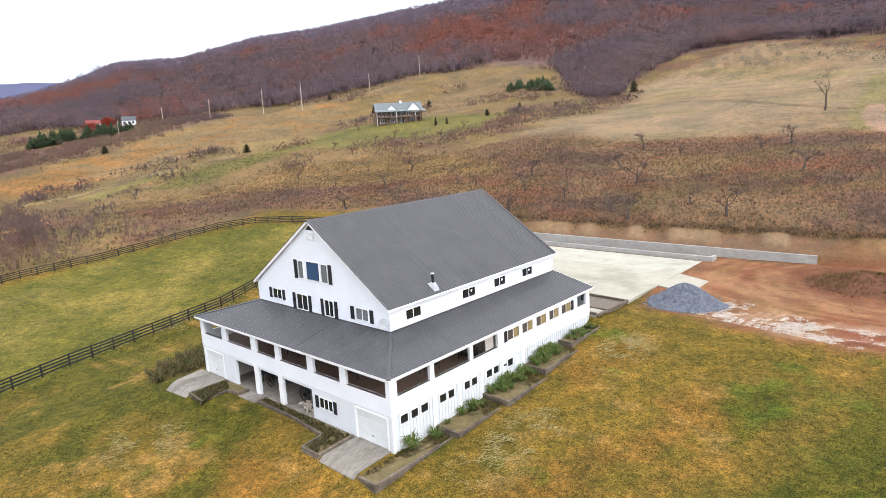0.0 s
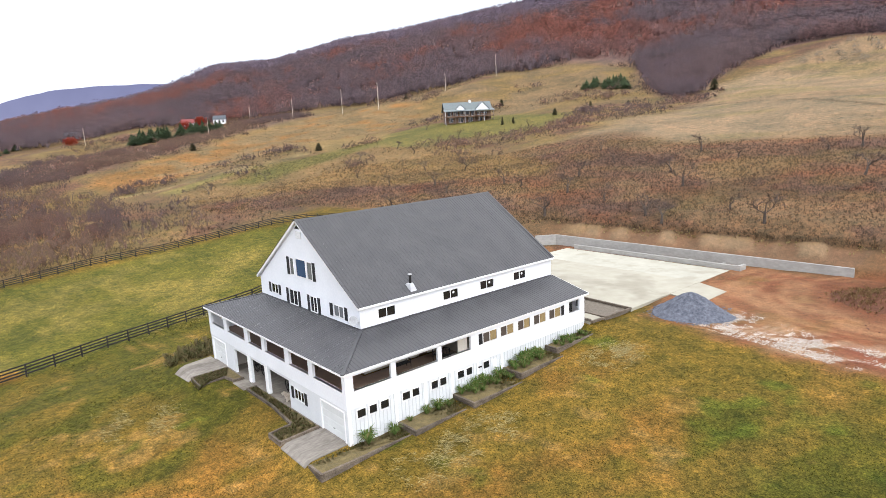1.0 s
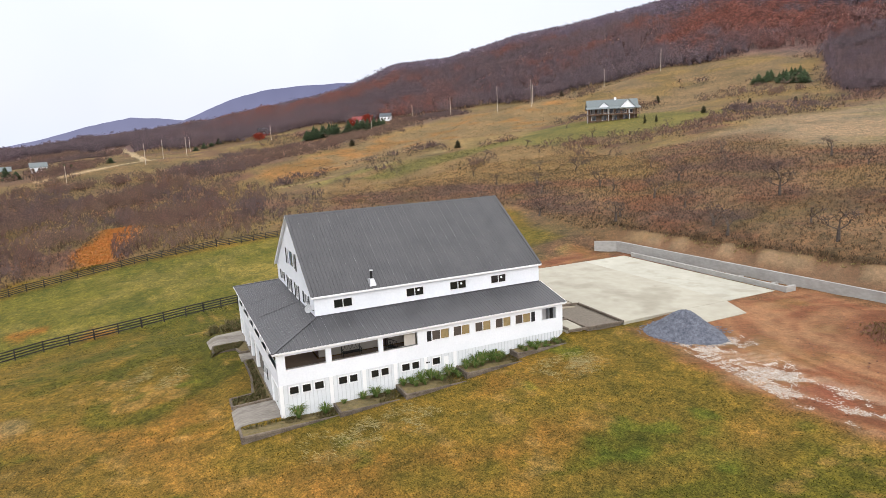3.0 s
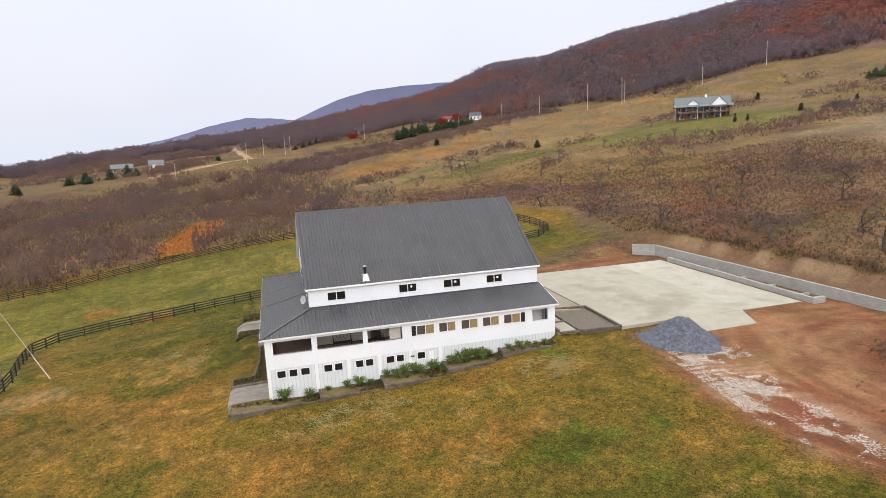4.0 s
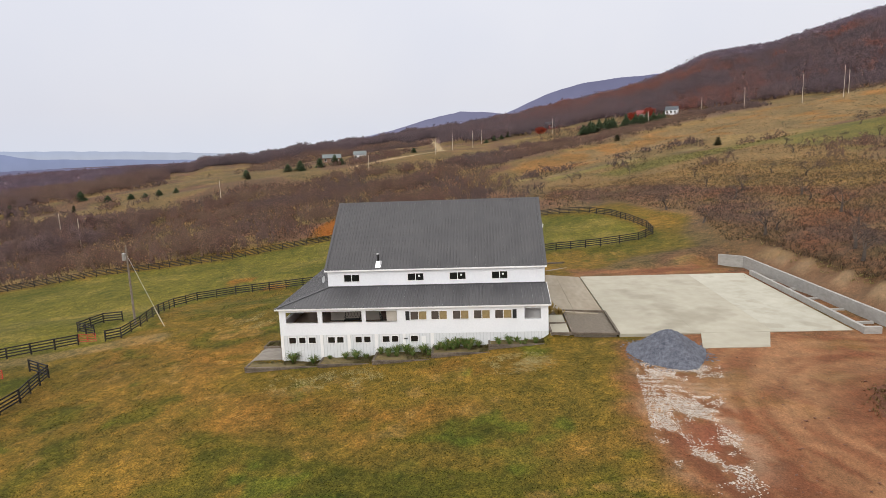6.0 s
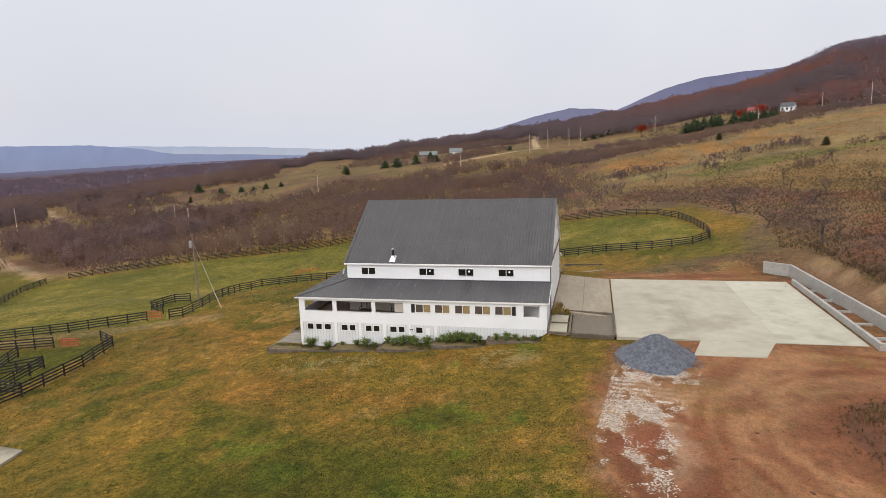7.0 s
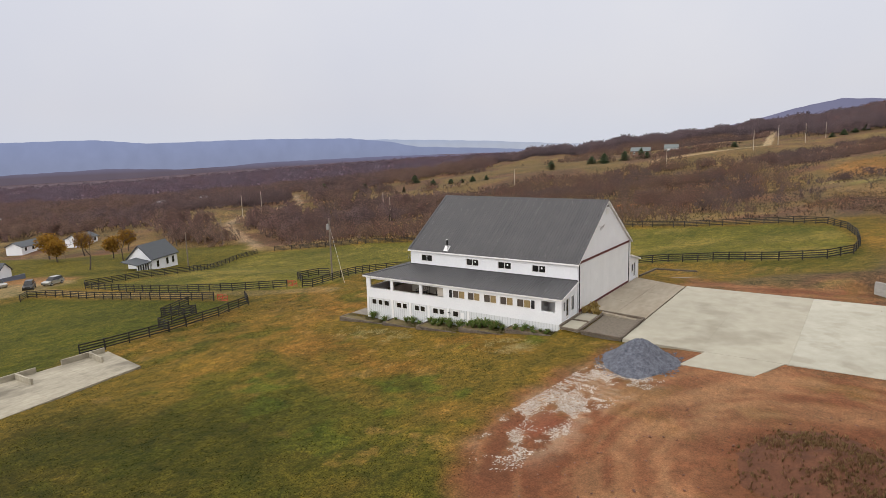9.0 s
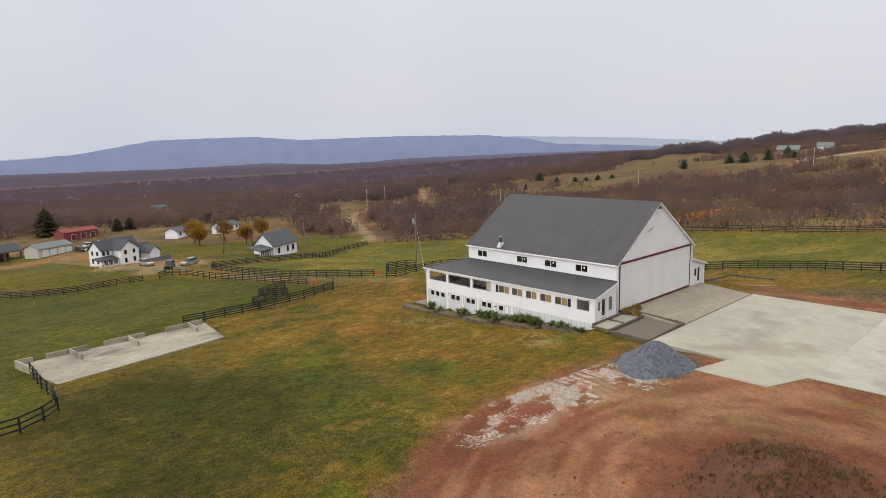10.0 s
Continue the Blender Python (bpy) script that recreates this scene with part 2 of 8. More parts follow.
M_SLAB_OLD = material("cream_stained_concrete", (0.23, 0.205, 0.155), (0.40, 0.365, 0.285), 0.22, 0.9, bump=0.1, fine=1.6, stretch=(0.8, 1.3, 1), stain=0.14, stain_tone=0.5)
M_CONCRETE_WALL = material("grey_concrete_wall", (0.27, 0.262, 0.245), (0.38, 0.372, 0.35), 0.5, 0.85, bump=0.1, fine=2.2, stretch=(1, 1, 2.0))
M_TIMBER = material("weathered_timber", (0.055, 0.040, 0.028), (0.185, 0.150, 0.115), 1.5, 0.9, bump=0.4, fine=12, random_tone=0.3)
M_FENCE = material("black_fence_board", (0.007, 0.006, 0.006), (0.02, 0.017, 0.016), 3.0, 0.75, bump=0.2, random_tone=0.2)
M_GRAVEL_BLUE = material("blue_grey_gravel", (0.035, 0.041, 0.060), (0.155, 0.165, 0.20), 3.0, 0.9, bump=1.0, fine=12)
M_GRAVEL_BED = material("grey_gravel_bed", (0.085, 0.07, 0.052), (0.21, 0.178, 0.14), 5.0, 0.95, bump=0.7, fine=25)
M_SOIL = material("mulch_soil", (0.085, 0.068, 0.026), (0.20, 0.15, 0.062), 2.5, 0.95, bump=0.8, fine=14)
M_METAL = material("galvanised_steel", (0.45, 0.45, 0.46), (0.62, 0.62, 0.63), 3.0, 0.35, metal=0.7, bump=0.05)
M_DARK_METAL = material("dark_iron", (0.012, 0.012, 0.013), (0.03, 0.03, 0.032), 4.0, 0.5, metal=0.4)
M_GREY_DISH = material("grey_dish", (0.36, 0.37, 0.38), (0.46, 0.47, 0.48), 4.0, 0.45)
M_POLE = material("grey_wooden_pole", (0.12, 0.095, 0.075), (0.24, 0.20, 0.165), 3.0, 0.85, bump=0.3)
# Paler copy of the pole wood, with sunlight put into its colour.
M_POLE_PALE = material("pale_sunlit_pole", (0.42, 0.36, 0.29), (0.55, 0.49, 0.41), 3.0, 0.85, bump=0.2)
M_BARK = material("grey_bark", (0.050, 0.040, 0.034), (0.115, 0.095, 0.082), 5.0, 0.95, bump=0.4, spec=0.1)
M_TWIG = material("purple_grey_twig", (0.050, 0.037, 0.034), (0.105, 0.082, 0.075), 5.0, 0.95, bump=0.0, spec=0.1)
M_COVER = cover_material("field_cover", "cover")
M_LILY = leaf_material("daylily_leaf", [(0.085, 0.15, 0.035), (0.13, 0.21, 0.05), (0.18, 0.25, 0.075), (0.30, 0.25, 0.11)])
M_STRAW = leaf_material("dry_grass", [(0.27, 0.225, 0.09), (0.33, 0.28, 0.12), (0.40, 0.34, 0.17), (0.24, 0.20, 0.07)])
M_GOLD_GRASS = leaf_material("golden_grass", [(0.42, 0.30, 0.10), (0.50, 0.37, 0.14), (0.36, 0.26, 0.09)])
M_STALK = material("lying_stalks", (0.25, 0.205, 0.085), (0.37, 0.315, 0.15), 3.0, 0.9, bump=0.0, island=0.25, spec=0.1)
M_WOODS = tint_material("woods")
WOODS_RED = [(0.165, 0.112, 0.115), (0.180, 0.112, 0.110), (0.196, 0.108, 0.100), (0.210, 0.103, 0.088), (0.222, 0.098, 0.080), (0.235, 0.098, 0.076)]
WOODS_BARE = [(0.142, 0.108, 0.118), (0.155, 0.116, 0.124), (0.150, 0.110, 0.122), (0.165, 0.116, 0.118)]
# Upper mountain trees: the violet of the haze is put into their colour.
WOODS_HAZY = [(0.160, 0.130, 0.165), (0.172, 0.134, 0.162), (0.182, 0.132, 0.152), (0.165, 0.128, 0.160)]
VALLEY = [(0.140, 0.098, 0.098), (0.155, 0.106, 0.102), (0.168, 0.112, 0.100), (0.162, 0.100, 0.090), (0.180, 0.118, 0.095)]
# Distant woods: purple haze mixed into the tree colours.
VALLEY_HAZY = [(0.140, 0.110, 0.140), (0.152, 0.112, 0.138), (0.148, 0.110, 0.142), (0.165, 0.108, 0.125)]
THICKET = [(0.140, 0.098, 0.092), (0.158, 0.106, 0.093), (0.175, 0.112, 0.090), (0.172, 0.100, 0.080), (0.195, 0.128, 0.094)]
OLIVE_SHRUB = [(0.105, 0.082, 0.048), (0.130, 0.098, 0.060), (0.150, 0.112, 0.072)]
M_BEDDING = leaf_material("dull_ground_cover", [(0.13, 0.135, 0.055), (0.18, 0.155, 0.07), (0.22, 0.17, 0.09), (0.14, 0.145, 0.06)])
M_WEED = leaf_material("dead_weed", [(0.20, 0.11, 0.06), (0.25, 0.15, 0.075), (0.18, 0.13, 0.055), (0.30, 0.21, 0.10), (0.22, 0.11, 0.065)])
M_PINE = leaf_material("pine_needles", [(0.085, 0.125, 0.06), (0.11, 0.15, 0.075), (0.075, 0.11, 0.06)])
M_CONIFER = leaf_material("conifer_needles", [(0.048, 0.072, 0.04), (0.065, 0.095, 0.05), (0.085, 0.115, 0.056), (0.055, 0.08, 0.044)])
M_CEDAR = leaf_material("cedar_needles", [(0.04, 0.042, 0.025), (0.06, 0.06, 0.03), (0.075, 0.06, 0.036)])
M_GOLD = leaf_material("golden_leaves", [(0.30, 0.16, 0.02), (0.38, 0.23, 0.035), (0.26, 0.12, 0.02), (0.2, 0.11, 0.03)])
M_SCARLET = leaf_material("scarlet_leaves", [(0.28, 0.03, 0.015), (0.20, 0.03, 0.02), (0.33, 0.06, 0.02)])


# ---- builders ----
class Shape:
    """Collects vertices and faces for one mesh."""

    def __init__(self):
        self.v, self.f = [], []

    def face(self, *points):
        k = len(self.v)
        self.v += [tuple(p) for p in points]
        self.f.append(tuple(range(k, k + len(points))))

    def prism(self, low, high):
        """Two rings of the same length, joined and capped."""
        k, n = len(self.v), len(low)
        self.v += [tuple(p) for p in low] + [tuple(p) for p in high]
        self.f.append(tuple(range(k + n - 1, k - 1, -1)))
        self.f.append(tuple(range(k + n, k + 2 * n)))
        for i in range(n):
            j = (i + 1) % n
            self.f.append((k + i, k + j, k + n + j, k + n + i))

    def box(self, x0, x1, y0, y1, z0, z1):
        x0, x1, y0, y1, z0, z1 = min(x0, x1), max(x0, x1), min(y0, y1), max(y0, y1), min(z0, z1), max(z0, z1)
        self.prism([(x0, y0, z0), (x1, y0, z0), (x1, y1, z0), (x0, y1, z0)], [(x0, y0, z1), (x1, y0, z1), (x1, y1, z1), (x0, y1, z1)])
        return self

    def tube(self, p, q, r0, r1, n=6):
        p, q = Vector(p), Vector(q)
        d = (q - p).normalized()
        u = d.orthogonal().normalized()
        w = d.cross(u)
        ring = [(math.cos(2 * math.pi * i / n), math.sin(2 * math.pi * i / n)) for i in range(n)]
        self.prism([p + (u * c + w * s) * r0 for c, s in ring], [q + (u * c + w * s) * r1 for c, s in ring])
        return self

    def beam(self, p, q, wide, high):
        """A bar from p to q, high along z."""
        p, q = Vector(p), Vector(q)
        d = (q - p).normalized()
        side = Vector((-d.y, d.x, 0))
        side = side.normalized() * wide / 2 if side.length > 1e-6 else Vector((wide / 2, 0, 0))
        up = d.cross(side).normalized() * high / 2
        if up.z < 0:
            up = -up
        self.prism([p - side - up, p + side - up, p + side + up, p - side + up], [q - side - up, q + side - up, q + side + up, q - side + up])
        return self

    def mesh(self, name):
        me = bpy.data.meshes.new(name)
        me.from_pydata(self.v, [], self.f)
        me.update()
        return me


def quick_mesh(name, verts, faces):
    """A mesh from arrays of corners and of faces with one number of sides."""
    verts, faces = np.asarray(verts, np.float32).reshape(-1, 3), np.asarray(faces, np.int32)
    me = bpy.data.meshes.new(name)
    me.vertices.add(len(verts))
    me.vertices.foreach_set("co", verts.ravel())
    me.loops.add(faces.size)
    me.loops.foreach_set("vertex_index", faces.ravel())
    me.polygons.add(len(faces))
    me.polygons.foreach_set("loop_start", np.arange(0, faces.size, faces.shape[1], dtype=np.int32))
    me.update(calc_edges=True)
    return me


def part(name, shape, mat, parent=None, label=""):
    me = shape.mesh(name) if isinstance(shape, Shape) else shape
    if mat and not me.materials:
        me.materials.append(mat)
    ob = new(name, me)
    ob.parent = parent
    if label:
        tagged(ob, label)
    return ob


def thing(name, label, category, group="", at=(0, 0, 0), turn=0):
    ob = new(name)
    ob.matrix_basis = pose(*at, 0, 0, turn)
    return tagged(ob, label, category, group)


def placed(ob, m):
    ob.matrix_basis = m
    return ob


def value_noise(x, y, size, seed):
    """Smooth noise between 0 and 1 with blobs of the given size."""
    table = np.random.RandomState(seed).rand(128, 128)
    u, v = np.asarray(x) / size, np.asarray(y) / size
    i, j = np.floor(u).astype(int), np.floor(v).astype(int)
    a, b = u - i, v - j
    a, b = a * a * (3 - 2 * a), b * b * (3 - 2 * b)
    i0, i1, j0, j1 = i % 128, (i + 1) % 128, j % 128, (j + 1) % 128
    return (table[i0, j0] * (1 - a) + table[i1, j0] * a) * (1 - b) + (table[i0, j1] * (1 - a) + table[i1, j1] * a) * b


def fractal(x, y, size, seed):
    return (value_noise(x, y, size, seed) + 0.5 * value_noise(x, y, size / 2.1, seed + 1) + 0.25 * value_noise(x, y, size / 4.3, seed + 2)) / 1.75


def inside(x, y, ring, soft=1.0):
    """1 inside the ring, 0 outside, with an edge that is soft metres wide."""
    x, y = np.asarray(x, float), np.asarray(y, float)
    odd = np.zeros(x.shape, bool)
    near = np.full(x.shape, 1e9)
    for (ax, ay), (bx, by) in zip(ring, ring[1:] + ring[:1]):
        cross = ((ay > y) != (by > y)) & (x < (bx - ax) * (y - ay) / ((by - ay) or 1e-9) + ax)
        odd ^= cross
        dx, dy = bx - ax, by - ay
        t = np.clip(((x - ax) * dx + (y - ay) * dy) / (dx * dx + dy * dy), 0, 1)
        near = np.minimum(near, np.hypot(x - ax - t * dx, y - ay - t * dy))
    d = np.where(odd, near, -near)
    return smooth01(d, -soft / 2, soft / 2)


def along(x, y, line, width):
    """1 on the line, falling to 0 at its width."""
    near = np.full(np.shape(x), 1e9)
    for (ax, ay), (bx, by) in zip(line, line[1:]):
        dx, dy = bx - ax, by - ay
        t = np.clip(((x - ax) * dx + (y - ay) * dy) / (dx * dx + dy * dy), 0, 1)
        near = np.minimum(near, np.hypot(x - ax - t * dx, y - ay - t * dy))
    return smooth01(near, width / 2 * 1.3, width / 2 * 0.7)


# ---- the shape of the land ----
def lerp_table(v, table):
    return np.interp(v, [p[0] for p in table], [p[1] for p in table])


def smooth01(v, a, b):
    s = np.clip((v - a) / (b - a), 0, 1)
    return s * s * (3 - 2 * s)


# the fall of the land from the orchard (north) to the farm (south): y, height
FALL = [(-2000, -60), (-900, -52), (-600, -36), (-300, -16), (-170, -12), (-90, -7.6), (-35, -3), (-4, -0.75), (24, 1.4), (62, 6.2), (120, 14.6), (200, 23.5),
        (271, 33), (315, 46), (344, 53), (430, 68), (700, 90), (3000, 120)]
# the wooded mountain round the place: compass bearing, foot's distance, crest's distance, crest's rise in degrees
MOUNTAIN = [(-260, 900, 2300, -2.0), (-172, 900, 2200, -3.0), (-150, 800, 2200, -2.75), (-140, 750, 2100, -2.3), (-130, 700, 2000, -1.9), (-120, 700, 1900, -1.5), (-112, 650, 1700, -1.75),
            (-104, 620, 1500, -1.05), (-98, 600, 1400, -0.15), (-92, 580, 1300, 0.55), (-88, 560, 1250, 1.05), (-84, 550, 1200, 1.8),
            (-78, 540, 1150, 2.9), (-74.5, 530, 1100, 4.0), (-71, 530, 1050, 5.55), (-66, 530, 1000, 6.0), (-60, 520, 1000, 7.6),
            (-55, 500, 1000, 8.2), (-48, 460, 1000, 9.35), (-41, 420, 950, 10.35), (-36, 400, 950, 11.35), (-28, 420, 950, 12.5), (-10, 470, 950, 13.5), (30, 480, 950, 13), (80, 700, 1400, 5)]
MIDST = (45.0, 20.0)


def land(x, y):
    """Height of the ground."""
    x, y = np.asarray(x, float), np.asarray(y, float)
    z = lerp_table(y, FALL)
    z = (z + lerp_table(y - 9, FALL) + lerp_table(y + 9, FALL)) / 3
    z = z + 0.050 * np.maximum(0, -170 - x) * smooth01(-x, 170, 300) * smooth01(y, 500, 200) * smooth01(y, -480, -160)
    z = z - 0.035 * np.clip(x - 2, 0, 18) * smooth01(y, 45, 5)
    z = z - 1.5 * smooth01(-x, 22, 40) * smooth01(-x, 110, 60) * smooth01(y, 75, 40)
    z = z - 4.0 * np.exp(-((x + 150) / 45) ** 2 - ((y + 125) / 60) ** 2)
    z = z + 3.0 * np.exp(-((x + 172) / 45) ** 2 - ((y - 185) / 40) ** 2)
    z = z + 10.0 * np.exp(-((x + 270) / 65) ** 2 - ((y - 285) / 65) ** 2) + 3.5 * np.exp(-((x + 365) / 60) ** 2 - ((y + 95) / 70) ** 2)
    z = z + 3.4 * np.exp(-((x + 140) / 45) ** 2 - ((y + 222) / 45) ** 2)
    # gentle swells away from the house
    away = smooth01(np.hypot(x + 10, y - 15), 60, 140)
    z = z + away * (1.1 * np.sin(x / 31 + 1.3) * np.sin(y / 27 + x / 90) + 0.7 * np.sin(x / 13.0 + y / 17.0))
    # the levelled yard with its bank, and the level under the house
    yard = smooth01(x, -34, -26) * smooth01(x, 70, 40)
    step = y - np.interp(x, [-26, 12, 45], [0, 2.9, 5.5])
    bench = np.interp(step, [24, 34, 52.3, 52.7, 53.3, 55.3, 56.0, 58, 62], [1.5, 2.05, 2.2, 3.0, 3.3, 4.75, 4.95, 5.5, 6.8])
    level = smooth01(y, 26, 34) * smooth01(y, 68, 62)
    z = z + (bench - z) * yard * level
    # the made-up strips before the south front and the north wall, and the dug-out floor of the house
    south = smooth01(y, -4.0, -2.6) * smooth01(y, 2.0, 0.5) * smooth01(x, -26.5, -24.5) * smooth01(x, 1.6, -0.2)
    z = z + (-0.12 - z) * south
    north = smooth01(y, 24.0, 25.2) * smooth01(y, 33.0, 30.5) * smooth01(x, 1.6, 0.2) * smooth01(x, -30.0, -25.0)
    z = z + (np.interp(y, [25, 31], [2.62, 2.0]) - 0.42 * smooth01(x, -7.2, -6.2) * smooth01(y, 33, 28) - z) * north
    house = (x > -23.2) & (x < -0.35) & (y > 0.4) & (y < 24.4)
    z = np.where(house, -0.35, z)
    # the mountain
    r = np.hypot(x - MIDST[0], y - MIDST[1])
    bearing = np.degrees(np.arctan2(x - MIDST[0], y - MIDST[1]))
    bearing = np.where(bearing > 90, bearing - 360, bearing)
    foot = np.interp(bearing, [m[0] for m in MOUNTAIN], [m[1] for m in MOUNTAIN])
    crest = np.interp(bearing, [m[0] for m in MOUNTAIN], [m[2] for m in MOUNTAIN])
    rise = np.interp(bearing, [m[0] for m in MOUNTAIN], [m[3] for m in MOUNTAIN])
    top = 20 + crest * np.tan(np.radians(rise))
    s = np.clip((r - foot) / (crest - foot), 0, 1)
    up = s * 0.55 + 0.45 * s * s * (3 - 2 * s)
    base = z
    z = base + (top - base) * up
    past = np.clip((r - crest) / 2500, 0, 1)
    z = z - past * np.maximum(top + 60, 20)
    hills = smooth01(r, 500, 800)
    z = z + hills * 3 * (np.sin(bearing * 0.9) * np.sin(r / 130.0) + 0.6 * np.sin(bearing * 2.3 + r / 90.0)) * smooth01(s, 0.7, 0.4)
    return z


def ground(x, y):
    return float(land(x, y))


# ---- what grows where ----
DIRT = [(-27, 30), (-23, 30), (-22, 51), (1, 52), (1, 46), (-1, 42), (0, 36), (3.5, 31.4), (10, 30.0), (16, 29.2), (22, 29.0), (27, 30.6), (34, 34), (42, 41), (48, 52), (44, 66), (30, 66), (14, 57.5), (10, 54.5), (-28, 49)]
MEADOW = [(-86, 103), (-70, 125), (-82, 169), (-90, 243), (-110, 262), (-75, 330), (-12, 300), (90, 300), (90, 120), (13, 117), (-10, 121), (-40, 118)]
HOUSE_LAWN = [(-202, 149), (-192, 170), (-180, 199), (-121, 181), (-107, 146), (-137, 135), (-134, 106), (-165, 118)]
GOLD_STRIP = [(-238, 32), (-256, 45), (-268, 68), (-294, 108), (-318, 150), (-348, 195), (-350, 212), (-312, 216), (-276, 224), (-240, 200), (-215, 155), (-224, 125), (-217, 90), (-218, 60), (-224, 36)]
PALE_CREST = [(-207, 36), (-191, 50), (-190, 70), (-191, 98), (-204, 118)]
FAR_BRUSH = [(-262, 28), (-276, 55), (-302, 100), (-326, 145), (-356, 198), (-400, 200), (-392, 160), (-362, 140), (-350, 90), (-350, 40), (-330, -5), (-285, 0)]
WOODS_EDGE = [(-116, 336), (-84, 352), (-50, 345), (-14, 334), (50, 326), (60, 560), (-150, 560), (-160, 420)]
MEADOW_TRACK = [(-94, 172), (-83, 200), (-61, 199), (-43, 190), (-27, 176), (-10, 162), (6, 152), (40, 136)]
HILL_LANE = [(-4, 230), (0, 194), (2, 165), (3.5, 148), (9, 124), (20, 108)]
PALE_STRIP = [(-181, 41), (-191, 70), (-184, 92), (-150, 100), (-118, 120), (-108, 105), (-140, 58), (-160, 42)]
RUST_PATCH = [(-89, -19), (-88, -23), (-102, -25), (-128, -23), (-162, -23), (-156, -14), (-125, -13), (-98, -16)]
PALE_SLOPE = [(-640, -30), (-471, -35), (-330, -45), (-262, -92), (-225, -150), (-215, -205), (-290, -240), (-420, -190), (-640, -150)]
UPPER_FIELD = [(-410, 172), (-300, 192), (-200, 190), (-150, 185), (-125, 262), (-160, 292), (-215, 362), (-262, 345), (-268, 292), (-312, 236), (-343, 208)]
HOLLOW = [(-223, 382), (-171, 304), (-133, 259), (-110, 238), (-106, 250), (-114, 268), (-114, 300), (-112, 330), (-150, 420)]
BLUFF = [(-330, 120), (-220, 112), (-190, 108), (-150, 105), (-135, 118), (-165, 128), (-200, 150), (-300, 190), (-400, 170)]
PADDOCK = [(-12, -26), (-18, -24), (-34, -28), (-40, -22), (-42, -8), (-44, 6), (-48, 22), (-48, 40), (-52, 46), (-64, 47), (-80, 43), (-87, 30), (-88, 10), (-86, -16), (-76, -36), (-74, -64), (-69, -76),
           (-62, -92), (-47, -91), (-22, -72), (-6, -80), (-6, -50)]
SOUTH_FIELD = [(41, 0), (40, -14), (22, -26), (-3, -26), (1, -60), (4, -82), (14, -84), (33, -95), (80, -95), (80, 5)]
FARM_LAWN = [(90, -85), (35, -96), (0, -84), (-6, -82), (-24, -74), (-62, -94), (-80, -126), (-60, -150), (0, -190), (90, -190)]
LANE = [(-13.5, -20), (-9.5, -30), (-4, -50), (-1.5, -72), (-1, -92), (8, -108), (10, -150), (4, -172)]
FAR_LANE = [(-64, -100), (-85, -129), (-91, -143), (-100, -161), (-109, -174), (-121, -187), (-131, -193), (-142, -195), (-193, -221), (-249, -286)]
TOP_LANE = [(-330, -62), (-386, -9), (-470, -18), (-656, -38)]
WHITE_STONE = [(6.5, 31.5), (9, 30.4), (13.6, 29.9), (18.8, 29.1), (22, 29.3), (26.5, 30.3), (28.5, 33), (25.6, 33.8), (21, 34.4), (17.9, 34.2), (14, 35.2), (11.3, 36.2), (8.5, 36.8)]
ORCHARD_SLOPE = [(-92, 50), (-62, 58), (-34, 53), (-26, 56.5), (14, 60), (32, 64), (70, 62), (80, 124), (12, 119), (-10, 122), (-40, 120), (-70, 124), (-88, 104), (-112, 112), (-140, 60), (-150, 40), (-110, 36)]
GOLD_BAND = [(-160, 36), (-148, 36), (-112, 60), (-84, 76), (-52, 84), (-56, 94), (-93, 106), (-109, 116), (-150, 112), (-182, 104), (-184, 72), (-172, 50)]
GREEN_BAND = [(-166, 60), (-152, 62), (-160, 92), (-162, 118), (-150, 138), (-176, 140), (-184, 110), (-180, 80)]


def brush_patches(x, y):
    """Where the thickets of the orchard slope stand, in streaks along the slope."""
    return smooth01(fractal(x * 0.65, y * 1.25, 13, 73) + 0.25 * (fractal(x, y, 4, 74) - 0.5), 0.53, 0.63)


RED_PATCH = [(16.6, 31.0), (20.6, 30.6), (21.6, 32.3), (18, 33.6)]


def stone_drift(x, y):
    """How thick the broken stone lies: dense at the heap, rutted by wheels, then in two arms round the red patch."""
    lumps = smooth01(fractal(0.95 * x - 0.1 * y, 1.9 * y, 2.2, 133) + 0.6 * (fractal(x, y, 0.8, 143) - 0.5) + 0.10 * smooth01(x, 12, 9), 0.38, 0.56)
    ruts = 0.5 + 0.5 * np.sin(2 * math.pi * (x - 0.18 * y + 0.6 * fractal(x, y, 2.5, 147)) / 0.75)
    crossed = smooth01(x, 9.6, 10.6) * smooth01(x, 14.6, 13.2)
    return lumps * (1 - 0.75 * crossed * smooth01(ruts, 0.35, 0.7)) * smooth01(x, 26.5, 21.5) * (1 - 0.9 * inside(x, y, RED_PATCH, 1.2))


def bank_line(x, y):
    return y - np.interp(x, [-26, 12, 45], [0, 2.9, 5.5])


def foot_of(spots):
    """How far beyond the foot of the mountain each place lies, with its distance and bearing."""
    d = np.hypot(spots[:, 0] - MIDST[0], spots[:, 1] - MIDST[1])
    b = np.degrees(np.arctan2(spots[:, 0] - MIDST[0], spots[:, 1] - MIDST[1]))
    b = np.where(b > 90, b - 360, b)
    return d - np.interp(b, [m[0] for m in MOUNTAIN], [m[1] for m in MOUNTAIN]), d, b


